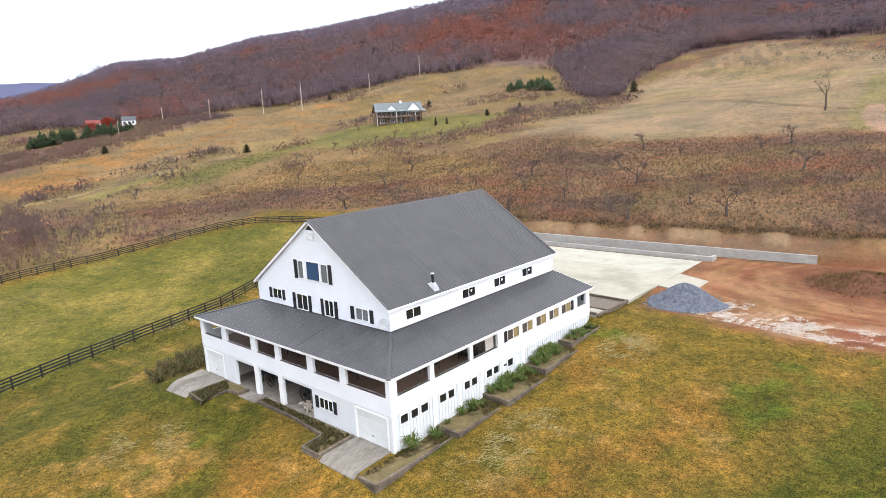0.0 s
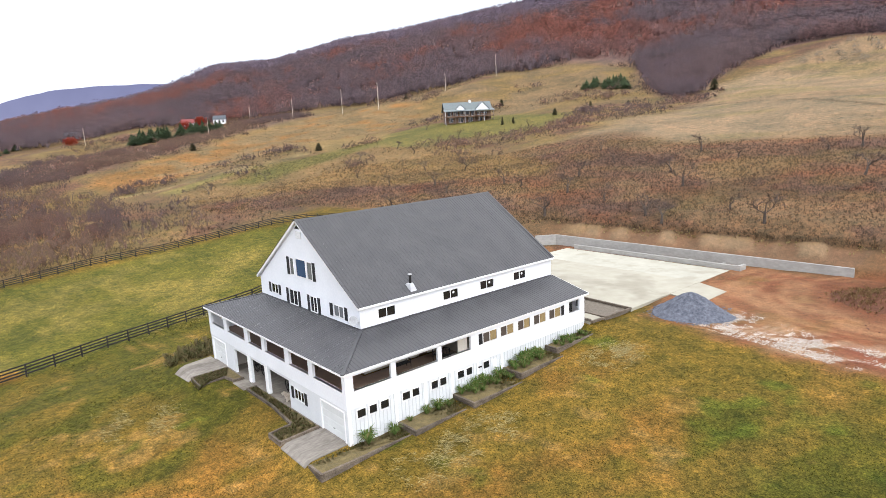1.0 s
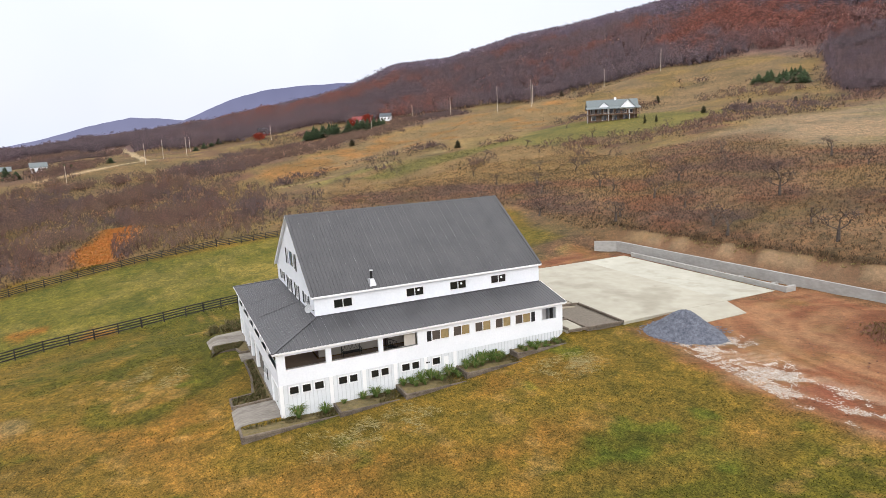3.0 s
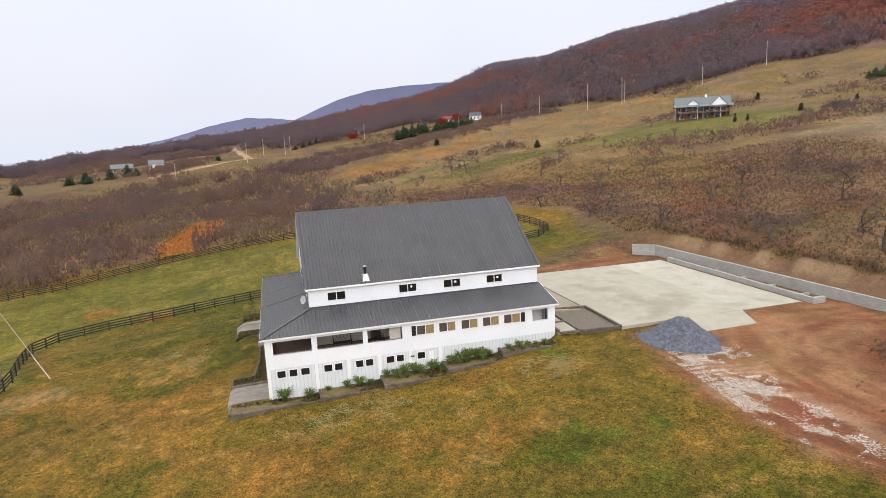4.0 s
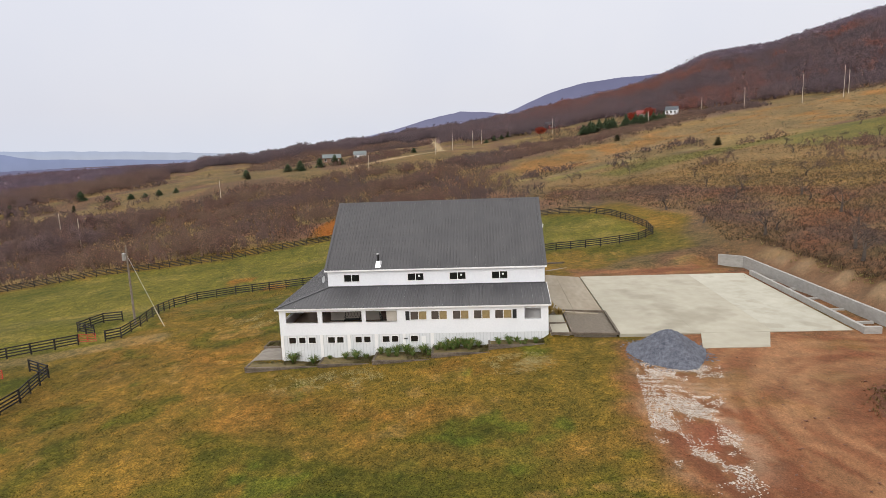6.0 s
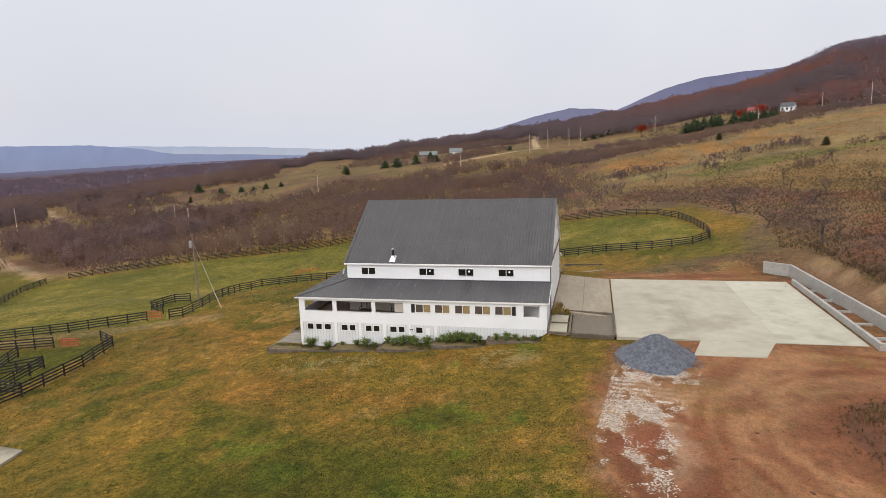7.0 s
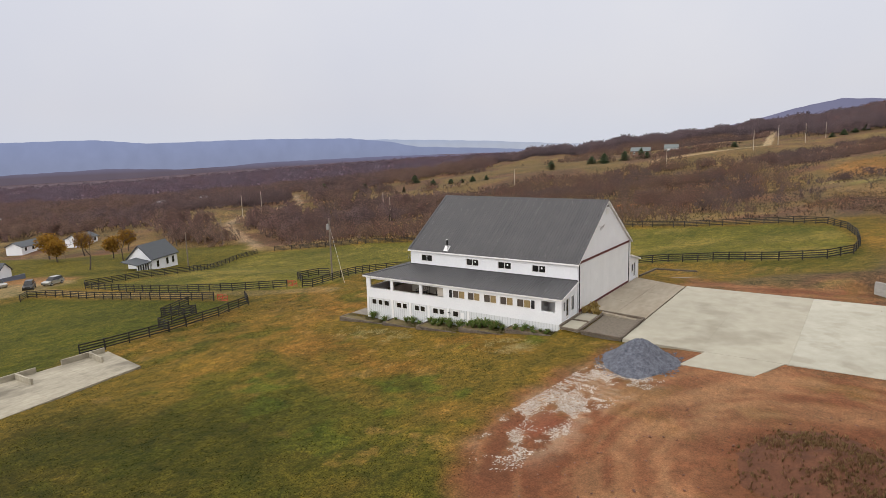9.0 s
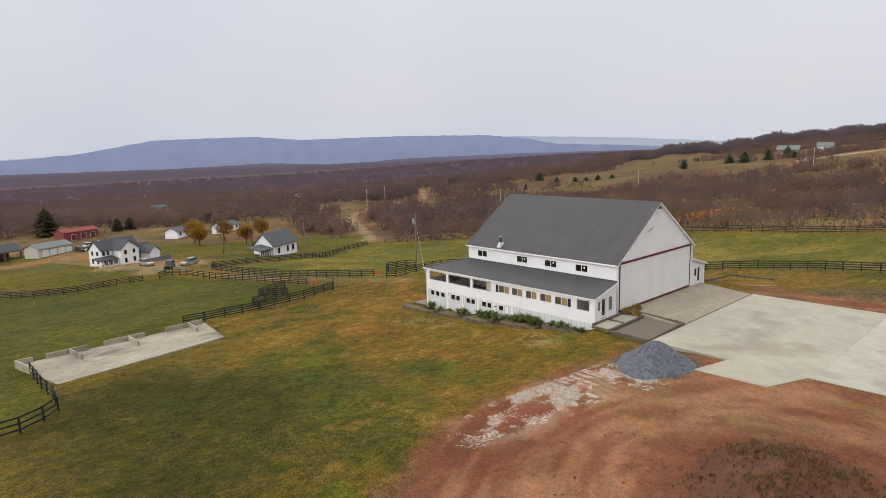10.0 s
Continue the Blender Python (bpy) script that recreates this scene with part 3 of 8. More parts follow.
def cover(x, y):
    """Base colour of the ground cover at each place."""
    n1, n2, n3 = fractal(x, y, 26, 11), fractal(x, y, 9, 21), fractal(x, y, 3.2, 31)
    wx, wy = x + 7 * (fractal(x, y, 18, 41) - 0.5), y + 7 * (fractal(x, y, 18, 51) - 0.5)
    sx, sy = x + 2.4 * (fractal(x, y, 3, 61) - 0.5), y + 2.4 * (fractal(x, y, 3, 71) - 0.5)
    c = np.zeros((len(x), 3))

    def lay(mask, colour):
        c[:] = c * (1 - mask[:, None]) + mask[:, None] * np.array(colour)

    one = np.ones(len(x))
    lay(one, (0.115, 0.083, 0.040))
    lay(smooth01(n1, 0.46, 0.62), (0.105, 0.062, 0.042))
    lay(smooth01(n2, 0.52, 0.68) * 0.7, (0.165, 0.125, 0.05))
    lay(smooth01(fractal(x, y, 11, 25), 0.56, 0.68) * 0.5, (0.108, 0.082, 0.042))
    lay(smooth01(fractal(wx, wy, 40, 15), 0.55, 0.7) * 0.5, (0.118, 0.086, 0.045))
    lay(inside(wx, wy, BLUFF, 10), (0.17, 0.125, 0.055))
    lay(inside(wx, wy, UPPER_FIELD, 12), (0.135, 0.099, 0.055))
    lay(inside(wx, wy, UPPER_FIELD, 12) * smooth01(n1, 0.52, 0.6), (0.145, 0.104, 0.045))
    lay(inside(wx, wy, PALE_SLOPE, 14), (0.118, 0.088, 0.044))
    lay(inside(wx, wy, PALE_SLOPE, 14) * smooth01(n1, 0.5, 0.6), (0.095, 0.062, 0.042))
    lay(inside(wx, wy, GOLD_STRIP, 9) * 0.95, (0.165, 0.122, 0.064))
    lay(inside(wx, wy, GOLD_STRIP, 9) * smooth01(n2 + 0.25 * smooth01(y, 130, 50), 0.55, 0.72) * 0.75, (0.215, 0.112, 0.036))
    lay(inside(wx, wy, FAR_BRUSH, 12) * 0.9, (0.125, 0.085, 0.070))
    lay(inside(wx, wy, PALE_STRIP, 8), (0.145, 0.128, 0.046))
    lay(along(wx, wy, PALE_CREST, 7) * 0.7 * smooth01(n2, 0.3, 0.55), (0.24, 0.195, 0.10))
    lay(inside(wx, wy, RUST_PATCH, 5), (0.27, 0.115, 0.032))
    lay(inside(wx, wy, HOUSE_LAWN, 8), (0.106, 0.100, 0.03))
    mx, my = x + 18 * (fractal(x, y, 22, 43) - 0.5), y + 16 * (fractal(x, y, 16, 53) - 0.5)
    field = inside(mx, my, MEADOW, 16)
    lay(field, (0.196, 0.150, 0.098))
    lay(field * smooth01(fractal(x * 0.4, y * 1.3, 16, 27), 0.46, 0.66) * 0.8, (0.172, 0.126, 0.078))
    lay(field * smooth01(fractal(x * 0.5, y * 1.2, 12, 29), 0.56, 0.7) * 0.5, (0.165, 0.14, 0.062))
    lay(field * along(sx, sy, MEADOW_TRACK, 2.4) * 0.8, (0.105, 0.080, 0.048))
    lay(along(sx, sy, HILL_LANE, 10) * field * 0.7, (0.15, 0.135, 0.055))
    lay(along(sx, sy, HILL_LANE, 4.5) * smooth01(y, 175, 160) * 0.9, (0.24, 0.165, 0.125))
    woods = foot_of(np.stack([x, y], 1))[0]
    lay(np.maximum(np.maximum(smooth01(woods, -10, 25), inside(wx, wy, HOLLOW, 10)), inside(wx, wy, WOODS_EDGE, 8)), (0.13, 0.088, 0.085))
    # from 900 m outwards the purple of the haze is laid into the ground colour
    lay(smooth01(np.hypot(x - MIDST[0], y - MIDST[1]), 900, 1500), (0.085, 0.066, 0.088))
    # the old orchard slope: red-brown weeds, straw streaks and dark thickets
    slope = inside(x + 22 * (fractal(x, y, 24, 41) - 0.5), y + 26 * (fractal(x, y, 20, 51) - 0.5) * smooth01(y, 66, 90), ORCHARD_SLOPE, 12)
    streak = fractal(x * 0.5, y * 1.5, 8, 75) + 0.3 * (n3 - 0.5)
    lay(slope, (0.104, 0.064, 0.046))
    lay(slope * smooth01(streak, 0.50, 0.64) * 0.6, (0.150, 0.106, 0.064))
    lay(slope * smooth01(fractal(x * 0.7, y * 1.4, 10, 78), 0.54, 0.66) * 0.4, (0.110, 0.080, 0.034))
    lay(slope * brush_patches(x, y) * 0.8, (0.085, 0.054, 0.047))
    lay(slope * smooth01(fractal(x * 0.8, y * 1.2, 9, 77), 0.58, 0.70) * 0.6, (0.125, 0.058, 0.036))
    band = inside(wx, wy, GOLD_BAND, 6)
    lay(band * 0.9, (0.142, 0.098, 0.050))
    lay(band * smooth01(streak, 0.48, 0.62) * 0.7, (0.178, 0.126, 0.062))
    lay(inside(wx, wy, GREEN_BAND, 8) * 0.9, (0.105, 0.098, 0.030))
    # mown land
    yard = [(-34, 49), (-45, 50), (-60, 56), (-88, 50), (-92, 20), (-92, -20), (-78, -70), (-70, -82), (-64, -95), (-80, -126), (-60, -150), (90, -190), (90, 40), (30, 32), (0, 34), (-24, 31), (-34, 40)]
    lawn = np.maximum(inside(x, y, yard, 2.5), inside(x, y, FARM_LAWN, 4))

    def near(cx, cy, rx, ry):
        return np.exp(-((x - cx) / rx) ** 2 - ((y - cy) / ry) ** 2)

    lay(lawn, (0.114, 0.088, 0.024))
    lay(lawn * smooth01(n2 + 0.4 * (n3 - 0.5), 0.40, 0.62) * 0.8, (0.132, 0.090, 0.028))
    orange = 0.9 * near(10, 7, 7, 8) + 0.5 * near(9, 17, 6, 6) + 0.9 * near(-7, -7.5, 7, 3.5) + 0.5 * near(-2, -22, 10, 6) + 0.5 * near(30, -6, 9, 5)
    lay(lawn * smooth01(n2 + 0.5 * (n3 - 0.5) + 0.36 * orange, 0.64, 0.88) * 0.7, (0.134, 0.080, 0.026))
    green = 1.5 * near(-33, -6, 18, 16) + 1.4 * near(28, 12, 10, 18) + 0.7 * near(21, 20, 5, 7) + 0.6 * near(14, 6, 4, 4) + 0.4 * near(14, -12, 10, 7) + 0.35 * near(0, -30, 60, 10) + 0.8 * near(-17, -3, 9, 4) + 0.9 * near(-44, 42, 12, 8)
    lay(lawn * smooth01(n2 + 0.7 * (n3 - 0.5) + 0.42 * green, 0.70, 1.0) * 0.85, (0.058, 0.066, 0.014))
    lay(lawn * smooth01(fractal(x, y, 3.4, 97) - 0.06 + 0.20 * near(27, 12, 9, 16) + 0.14 * near(20, 19, 5, 8), 0.68, 0.82) * 0.75, (0.066, 0.092, 0.018))
    dry = near(5.0, 21.5, 2.5, 3) + 0.8 * near(5, 6, 2.5, 6) + near(-17, -8.5, 5, 3) + 0.8 * near(-45, 6, 6, 12) + 0.6 * near(-30, -2, 4, 3)
    lay(lawn * smooth01(fractal(x, y, 2.2, 93) + 0.4 * (fractal(x, y, 0.9, 95) - 0.5) + 0.20 * dry, 0.70, 0.84) * 0.7, (0.19, 0.130, 0.055))
    lay(lawn * smooth01(near(36, 10, 13, 22) + 0.25 * (n2 - 0.5), 0.15, 0.8) * 0.85, (0.037, 0.040, 0.009))
    pasture = inside(x, y, PADDOCK, 2)
    lay(pasture * 0.85, (0.083, 0.092, 0.023))
    lay(pasture * smooth01(fractal(x, y, 7, 103) + 0.3 * (n3 - 0.5), 0.52, 0.66) * 0.55, (0.165, 0.142, 0.054))
    lay(pasture * smooth01(near(-44, -16, 3, 4) + near(-52, -24, 4, 4) + 0.7 * (n3 - 0.5), 0.55, 0.85) * 0.8, (0.19, 0.082, 0.022))
    lay(inside(x, y, FARM_LAWN, 4) * 0.85, (0.074, 0.076, 0.017))
    lay(inside(x, y, SOUTH_FIELD, 2) * 0.88, (0.052, 0.064, 0.012))
    lay(along(sx, sy, [(-6, -104), (2, -118), (-2, -140), (4, -165), (20, -160), (50, -158)], 16) * 0.85, (0.215, 0.125, 0.088))
    wild = inside(x, y, [(-30, -2), (-25, -2.5), (-24.5, 8), (-30, 12)], 2)
    lay(wild, (0.06, 0.05, 0.025))
    lay(along(sx, sy, LANE, 3.4) * 0.6, (0.19, 0.15, 0.105))
    lay(along(sx, sy, [(7.9, -108), (-2, -98), (-6, -96), (4, -92)], 9) * 0.8, (0.20, 0.17, 0.135))
    lay(along(sx, sy, FAR_LANE, 3.4), (0.225, 0.17, 0.115))
    lay(along(sx, sy, TOP_LANE, 5), (0.30, 0.24, 0.155))
    tracks = along(sx, sy, [(-12, -22), (-6, -12), (4, -6), (13, 2), (19, 14), (20, 27)], 3.2) * 0.3
    lay(tracks * lawn, (0.165, 0.098, 0.036))
    # turned red earth with wheel tracks round the mound
    ex, ey = x + 4.5 * (fractal(x, y, 4, 61) - 0.5), y + 4.5 * (fractal(x, y, 4, 71) - 0.5)
    dirt = inside(ex, ey, DIRT, 3.4)
    lay(dirt, (0.158, 0.076, 0.047))
    lay(dirt * smooth01(fractal(x * 0.6, y * 1.8, 6, 113), 0.48, 0.64) * 0.7, (0.200, 0.112, 0.070))
    lay(dirt * smooth01(fractal(x, y, 5, 123), 0.54, 0.68) * 0.7, (0.125, 0.055, 0.035))
    lay(dirt * smooth01(fractal(x, y, 4, 127) + 0.3 * (n3 - 0.5), 0.60, 0.72) * 0.6, (0.155, 0.105, 0.045))
    turn = np.hypot(x - 19, (y - 48) * 1.1) + 1.5 * (fractal(x, y, 9, 131) - 0.5)
    wheel = np.arctan2(y - 48, x - 19)
    ruts = 4.5 * (fractal(wheel * 5.0, turn * 2.2, 1.5, 135) - 0.5)
    ruts = ruts * (0.6 + 0.8 * fractal(x, y, 7, 137))
    lay(dirt * smooth01(ruts, 0.2, 1.0) * 0.5, (0.245, 0.150, 0.092))
    lay(dirt * along(ex, ey, [(3, 44.5), (9, 41), (16, 39.5), (25, 40), (34, 44)], 4.5) * (0.35 + 0.4 * smooth01(ruts, -0.5, 0.6)), (0.255, 0.155, 0.098))
    lay(dirt * along(ex, ey, [(10, 30), (12, 34), (13, 40), (9, 50)], 3.0) * 0.45, (0.235, 0.150, 0.095))
    lay(dirt * smooth01(-ruts, 0.2, 1.0) * 0.5, (0.115, 0.052, 0.033))
    lay(dirt * smooth01(np.hypot((x - 18.6) / 7.2, (y - 48.2) / 5.6) + 0.5 * (n3 - 0.5), 1.5, 0.9) * 0.75, (0.115, 0.053, 0.034))
    # the cut bank above the retaining wall
    rim = bank_line(x, y)
    sides = smooth01(x, -34, -26) * smooth01(x, 60, 40)
    groove = fractal(x + 0.3 * y, y * 0.3, 2.4, 151)
    lay(smooth01(rim, 52.2, 53.0) * smooth01(rim, 56.0, 55.2) * sides, (0.150, 0.092, 0.056))
    lay(smooth01(rim, 53.2, 53.9) * smooth01(rim, 55.9, 55.2) * sides * smooth01(groove, 0.45, 0.7) * 0.75, (0.235, 0.165, 0.100))
    lay(smooth01(rim, 54.9, 55.6) * smooth01(rim, 58.0, 56.6) * sides * 0.8, (0.070, 0.046, 0.028))
    # weeds and grass between the paddock and the pad
    lay(np.clip(np.exp(-((x + 37) / 8) ** 2 - ((y - 56) / 5) ** 2) * 1.4, 0, 1) * (0.5 + 0.5 * smooth01(n2, 0.4, 0.6)), (0.082, 0.056, 0.036))
    lay(np.exp(-((x + 42) / 9) ** 2 - ((y - 47) / 6) ** 2) * (1 - inside(x, y, PADDOCK, 1)) * 0.8, (0.078, 0.076, 0.022))
    # spilled white stone
    stone = inside(sx, sy, WHITE_STONE, 2.6) * stone_drift(x, y)
    lay(stone * 0.6, (0.34, 0.265, 0.215))
    lay(inside(sx, sy, RED_PATCH, 1.8) * 0.65, (0.165, 0.062, 0.046))
    c *= 1 + dirt[:, None] * np.array([0.02, -0.07, -0.14])
    c *= 1 + (lawn * (1 - dirt))[:, None] * np.array([0.02, -0.01, -0.24])
    c *= np.where((lawn + slope + dirt)[:, None] > 0.3, np.array([1.0, 0.985, 0.90]), 1.0)
    rough_cover = 1 - 0.6 * np.maximum(dirt, smooth01(rim, 52.2, 53.0) * smooth01(rim, 56.0, 55.2) * sides)
    return np.concatenate([np.clip(c, 0, 1), rough_cover[:, None]], 1)


def graded(core0, core1, step, mid0, mid1, mid_step, far, growth=1.13):
    """Lines of a grid: close in the core, wider round it, then ever wider out to the far edge."""
    lines = list(np.arange(core0, core1 + 1e-6, step))
    a = list(np.arange(core1 + mid_step, mid1, mid_step))
    b = list(np.arange(core0 - mid_step, mid0, -mid_step))[::-1]
    lines = b + lines + a
    d = mid_step
    hi, lo = lines[-1], lines[0]
    up, down = [], []
    while hi < far or lo > -far:
        d *= growth
        if hi < far:
            hi += d
            up.append(hi)
        if lo > -far:
            lo -= d
            down.append(lo)
    return np.array(down[::-1] + lines + up)


GX = graded(-34, 50, 0.36, -440, 110, 3.0, 4700)
GY = graded(-32, 68, 0.36, -300, 370, 3.0, 4700)
gx, gy = [a.ravel() for a in np.meshgrid(GX, GY)]
gz = land(gx, gy)
gz = gz + (fractal(gx, gy, 2.3, 3) - 0.5) * 0.16 * (1 - inside(gx, gy, [(-27, 24), (6, 24), (8, 52), (-27, 52)], 2)) * (1 - inside(gx, gy, [(-25.5, -4), (3.2, -4), (3.2, 26), (-25.5, 26)], 1))
gz = gz + (fractal(gx, gy, 1.3, 5) - 0.5) * 0.16 * inside(gx, gy, DIRT, 3) * smooth01(np.hypot(gx - 25, gy - 48), 34, 16)
cut = bank_line(gx, gy)
gz = gz + (fractal(gx + 0.3 * gy, gy * 0.3, 2.4, 151) - 0.5) * 1.2 * smooth01(cut, 53.2, 53.9) * smooth01(cut, 56.2, 55.3) * smooth01(gx, -30, -26) * smooth01(gx, 50, 40)
gz = gz + (fractal(gx, gy, 3.0, 7) - 0.5) * 0.9 * smooth01(cut, 55.2, 56.5) * smooth01(gy, 66, 61) * smooth01(gx, -30, -26) * smooth01(gx, 50, 40)
nx, ny = len(GX), len(GY)
idx = np.arange(nx * ny).reshape(ny, nx)
quads = np.stack([idx[:-1, :-1], idx[:-1, 1:], idx[1:, 1:], idx[1:, :-1]], -1).reshape(-1, 4)
ground_mesh = quick_mesh("ground", np.stack([gx, gy, gz], 1), quads)
layer = ground_mesh.color_attributes.new("cover", "FLOAT_COLOR", "POINT")
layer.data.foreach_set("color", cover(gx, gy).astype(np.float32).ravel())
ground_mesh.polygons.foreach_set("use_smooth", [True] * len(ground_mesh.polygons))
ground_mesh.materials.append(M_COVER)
tagged(new("ground", ground_mesh), "sloping autumn grass, brush and red bare earth on a hillside", "ground", kind="structure")


# ---- blue ridges along the horizon ----
def far_ridge(name, table, reach, crest, low, foot=-160, seed=0):
    s = Shape()
    rng = random.Random(seed)
    b0, b1 = table[0][0], table[-1][0]
    count = int((b1 - b0) / 0.5)
    pts = []
    for i in range(count + 1):
        b = b0 + (b1 - b0) * i / count
        el = float(np.interp(b, [t[0] for t in table], [t[1] for t in table])) + rng.uniform(-0.025, 0.025)
        x, y = MIDST[0] + reach * math.sin(radians(b)), MIDST[1] + reach * math.cos(radians(b))
        out = (math.sin(radians(b)) * 250, math.cos(radians(b)) * 250)
        pts.append(((x, y, foot), (x, y, 20 + reach * math.tan(radians(el))), (x + out[0], y + out[1], foot)))
    for p, q in zip(pts, pts[1:]):
        s.face(p[0], q[0], q[1], p[1])
        s.face(p[1], q[1], q[2], p[2])
    tops = [20 + reach * math.tan(radians(t[1])) for t in table]
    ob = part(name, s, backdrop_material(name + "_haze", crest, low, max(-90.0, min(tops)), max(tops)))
    tagged(ob, "hazy blue mountain ridge along the horizon", "mountains", kind="structure")


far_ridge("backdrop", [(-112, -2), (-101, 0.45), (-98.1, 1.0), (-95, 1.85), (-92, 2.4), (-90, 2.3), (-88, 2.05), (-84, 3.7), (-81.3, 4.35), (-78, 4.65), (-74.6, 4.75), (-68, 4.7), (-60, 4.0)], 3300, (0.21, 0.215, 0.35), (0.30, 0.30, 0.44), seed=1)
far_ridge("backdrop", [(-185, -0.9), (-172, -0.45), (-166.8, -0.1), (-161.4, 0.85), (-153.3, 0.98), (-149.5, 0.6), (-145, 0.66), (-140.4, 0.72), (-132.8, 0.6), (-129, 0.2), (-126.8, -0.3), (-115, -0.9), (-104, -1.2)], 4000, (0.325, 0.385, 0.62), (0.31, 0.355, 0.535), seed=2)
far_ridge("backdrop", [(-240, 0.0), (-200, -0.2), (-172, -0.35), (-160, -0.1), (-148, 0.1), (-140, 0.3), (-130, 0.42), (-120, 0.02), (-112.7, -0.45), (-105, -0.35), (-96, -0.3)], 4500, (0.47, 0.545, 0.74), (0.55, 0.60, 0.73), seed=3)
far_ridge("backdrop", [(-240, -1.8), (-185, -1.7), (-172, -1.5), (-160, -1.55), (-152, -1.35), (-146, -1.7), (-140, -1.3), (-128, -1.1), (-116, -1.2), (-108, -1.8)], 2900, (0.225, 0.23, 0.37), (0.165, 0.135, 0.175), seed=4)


# ---- the big white house ----
X_UP, X_WEST_UP, Y_UP, Y_NORTH = -3.78, -20.06, 3.86, 24.85
X_WEST, X_RIDGE, Z_RIDGE, Z_EAVE = -23.62, -11.95, 13.36, 7.68
house = thing("house", "large white house with grey ribbed steel roofs and wraparound porch", "house")


def wall_shape(axis, at, thick, u0, u1, z0, z1, holes, top=None):
    """A wall in the plane axis = at, from u0 to u1 and z0 to z1, with holes (u, u, z, z). top(u): a sloping upper edge."""
    cuts, levels = {u0, u1}, {z0}
    for h in holes:
        cuts |= {h[0], h[1]}
        levels |= {max(z0, h[2]), h[3]}
    if top:
        cuts |= set(top[0])
    else:
        levels.add(z1)
    levels = sorted(levels)
    if top:
        for (ua, za), (ub, zb) in zip(zip(*top), list(zip(*top))[1:]):
            cuts |= {ua + (ub - ua) * (z - za) / (zb - za) for z in levels if min(za, zb) < z < max(za, zb)}
    cuts = sorted(c for c in cuts if u0 - 1e-6 <= c <= u1 + 1e-6)
    cells = []
    for ua, ub in zip(cuts, cuts[1:]):
        mid = (ua + ub) / 2
        bands = [(a, a, b, b) for a, b in zip(levels, levels[1:])]
        if top:
            ea, eb = float(np.interp(ua, *top)), float(np.interp(ub, *top))
            bands = [(a, b, min(c, ea), min(d, eb)) for a, b, c, d in bands + [(levels[-1], levels[-1], 99.0, 99.0)] if min(c, ea) + min(d, eb) > a + b + 1e-4]
        for za, zb, zc, zd in bands:
            if not any(h[0] < mid < h[1] and h[2] < (za + zc) / 2 < h[3] for h in holes):
                cells.append((ua, ub, za, zb, zc, zd))
    index, faces = {}, {}

    def spot(depth, u, z):
        p = (depth, u, z) if axis == "x" else (u, depth, z)
        return index.setdefault(tuple(round(c, 4) for c in p), len(index))

    for ua, ub, za, zb, zc, zd in cells:
        ring = ((ua, za), (ub, zb), (ub, zd), (ua, zc))
        lo, hi = [spot(at - thick, *r) for r in ring], [spot(at, *r) for r in ring]
        for f in [tuple(lo[::-1]), tuple(hi)] + [(lo[i], lo[(i + 1) % 4], hi[(i + 1) % 4], hi[i]) for i in range(4)]:
            faces[frozenset(f)] = None if frozenset(f) in faces else f
    s = Shape()
    s.v, s.f = list(index), [f for f in faces.values() if f]
    return s


def window(axis, at, u0, u1, z0, z1, facing, panes, parent=house, frame_mat=None, label="", deep=0.06):
    """A framed window: panes as (share, material) from u0 to u1. facing: +1 or -1 along the axis."""
    frame_mat = frame_mat or M_TRIM
    w, out = 0.055, at + facing * 0.025
    s = Shape()

    def bar(a, b, c, d, near, far):
        if axis == "x":
            s.box(near, far, a, b, c, d)
        else:
            s.box(a, b, near, far, c, d)

    back = at - facing * deep
    bar(u0 - w, u1 + w, z1, z1 + w, back, out)
    bar(u0 - w, u1 + w, z0 - w, z0, back, out + facing * 0.02)
    bar(u0 - w, u0, z0, z1, back, out)
    bar(u1, u1 + w, z0, z1, back, out)
    total, edge = sum(p[0] for p in panes), u0
    edges = []
    for share, mat in panes:
        nxt = edge + (u1 - u0) * share / total
        edges.append((edge, nxt, mat))
        edge = nxt
    for a, b, _ in edges[1:]:
        bar(a - 0.03, a + 0.03, z0, z1, back, at - facing * 0.005)
    ob = part("window", s, frame_mat, parent, label)
    for a, b, mat in edges:
        g = Shape()
        inner, outer = at - facing * (deep - 0.01), at - facing * 0.03
        if axis == "x":
            g.box(inner, outer, a + 0.012, b - 0.012, z0 + 0.004, z1 - 0.004)
        else:
            g.box(a + 0.012, b - 0.012, inner, outer, z0 + 0.004, z1 - 0.004)
        part("pane", g, mat, ob)
    return ob


def shutter(axis, at, u0, u1, z0, z1, facing):
    """A louvred shutter."""
    s = Shape()
    lo, hi = at + facing * 0.003, at + facing * 0.04

    def bar(a, b, c, d, far):
        if axis == "x":
            s.box(lo, far, a, b, c, d)
        else:
            s.box(a, b, lo, far, c, d)

    bar(u0, u1, z0, z1, at + facing * 0.02)
    for a, b, c, d in ((u0, u0 + 0.05, z0, z1), (u1 - 0.05, u1, z0, z1), (u0 + 0.05, u1 - 0.05, z0, z0 + 0.06), (u0 + 0.05, u1 - 0.05, z1 - 0.06, z1)):
        bar(a, b, c, d, hi)
    n = int((z1 - z0) / 0.09)
    for i in range(1, n):
        z = z0 + (z1 - z0) * i / n
        bar(u0 + 0.05, u1 - 0.05, z - 0.012, z + 0.012, at + facing * 0.034)
    return part("shutter", s, M_BLACK, house)


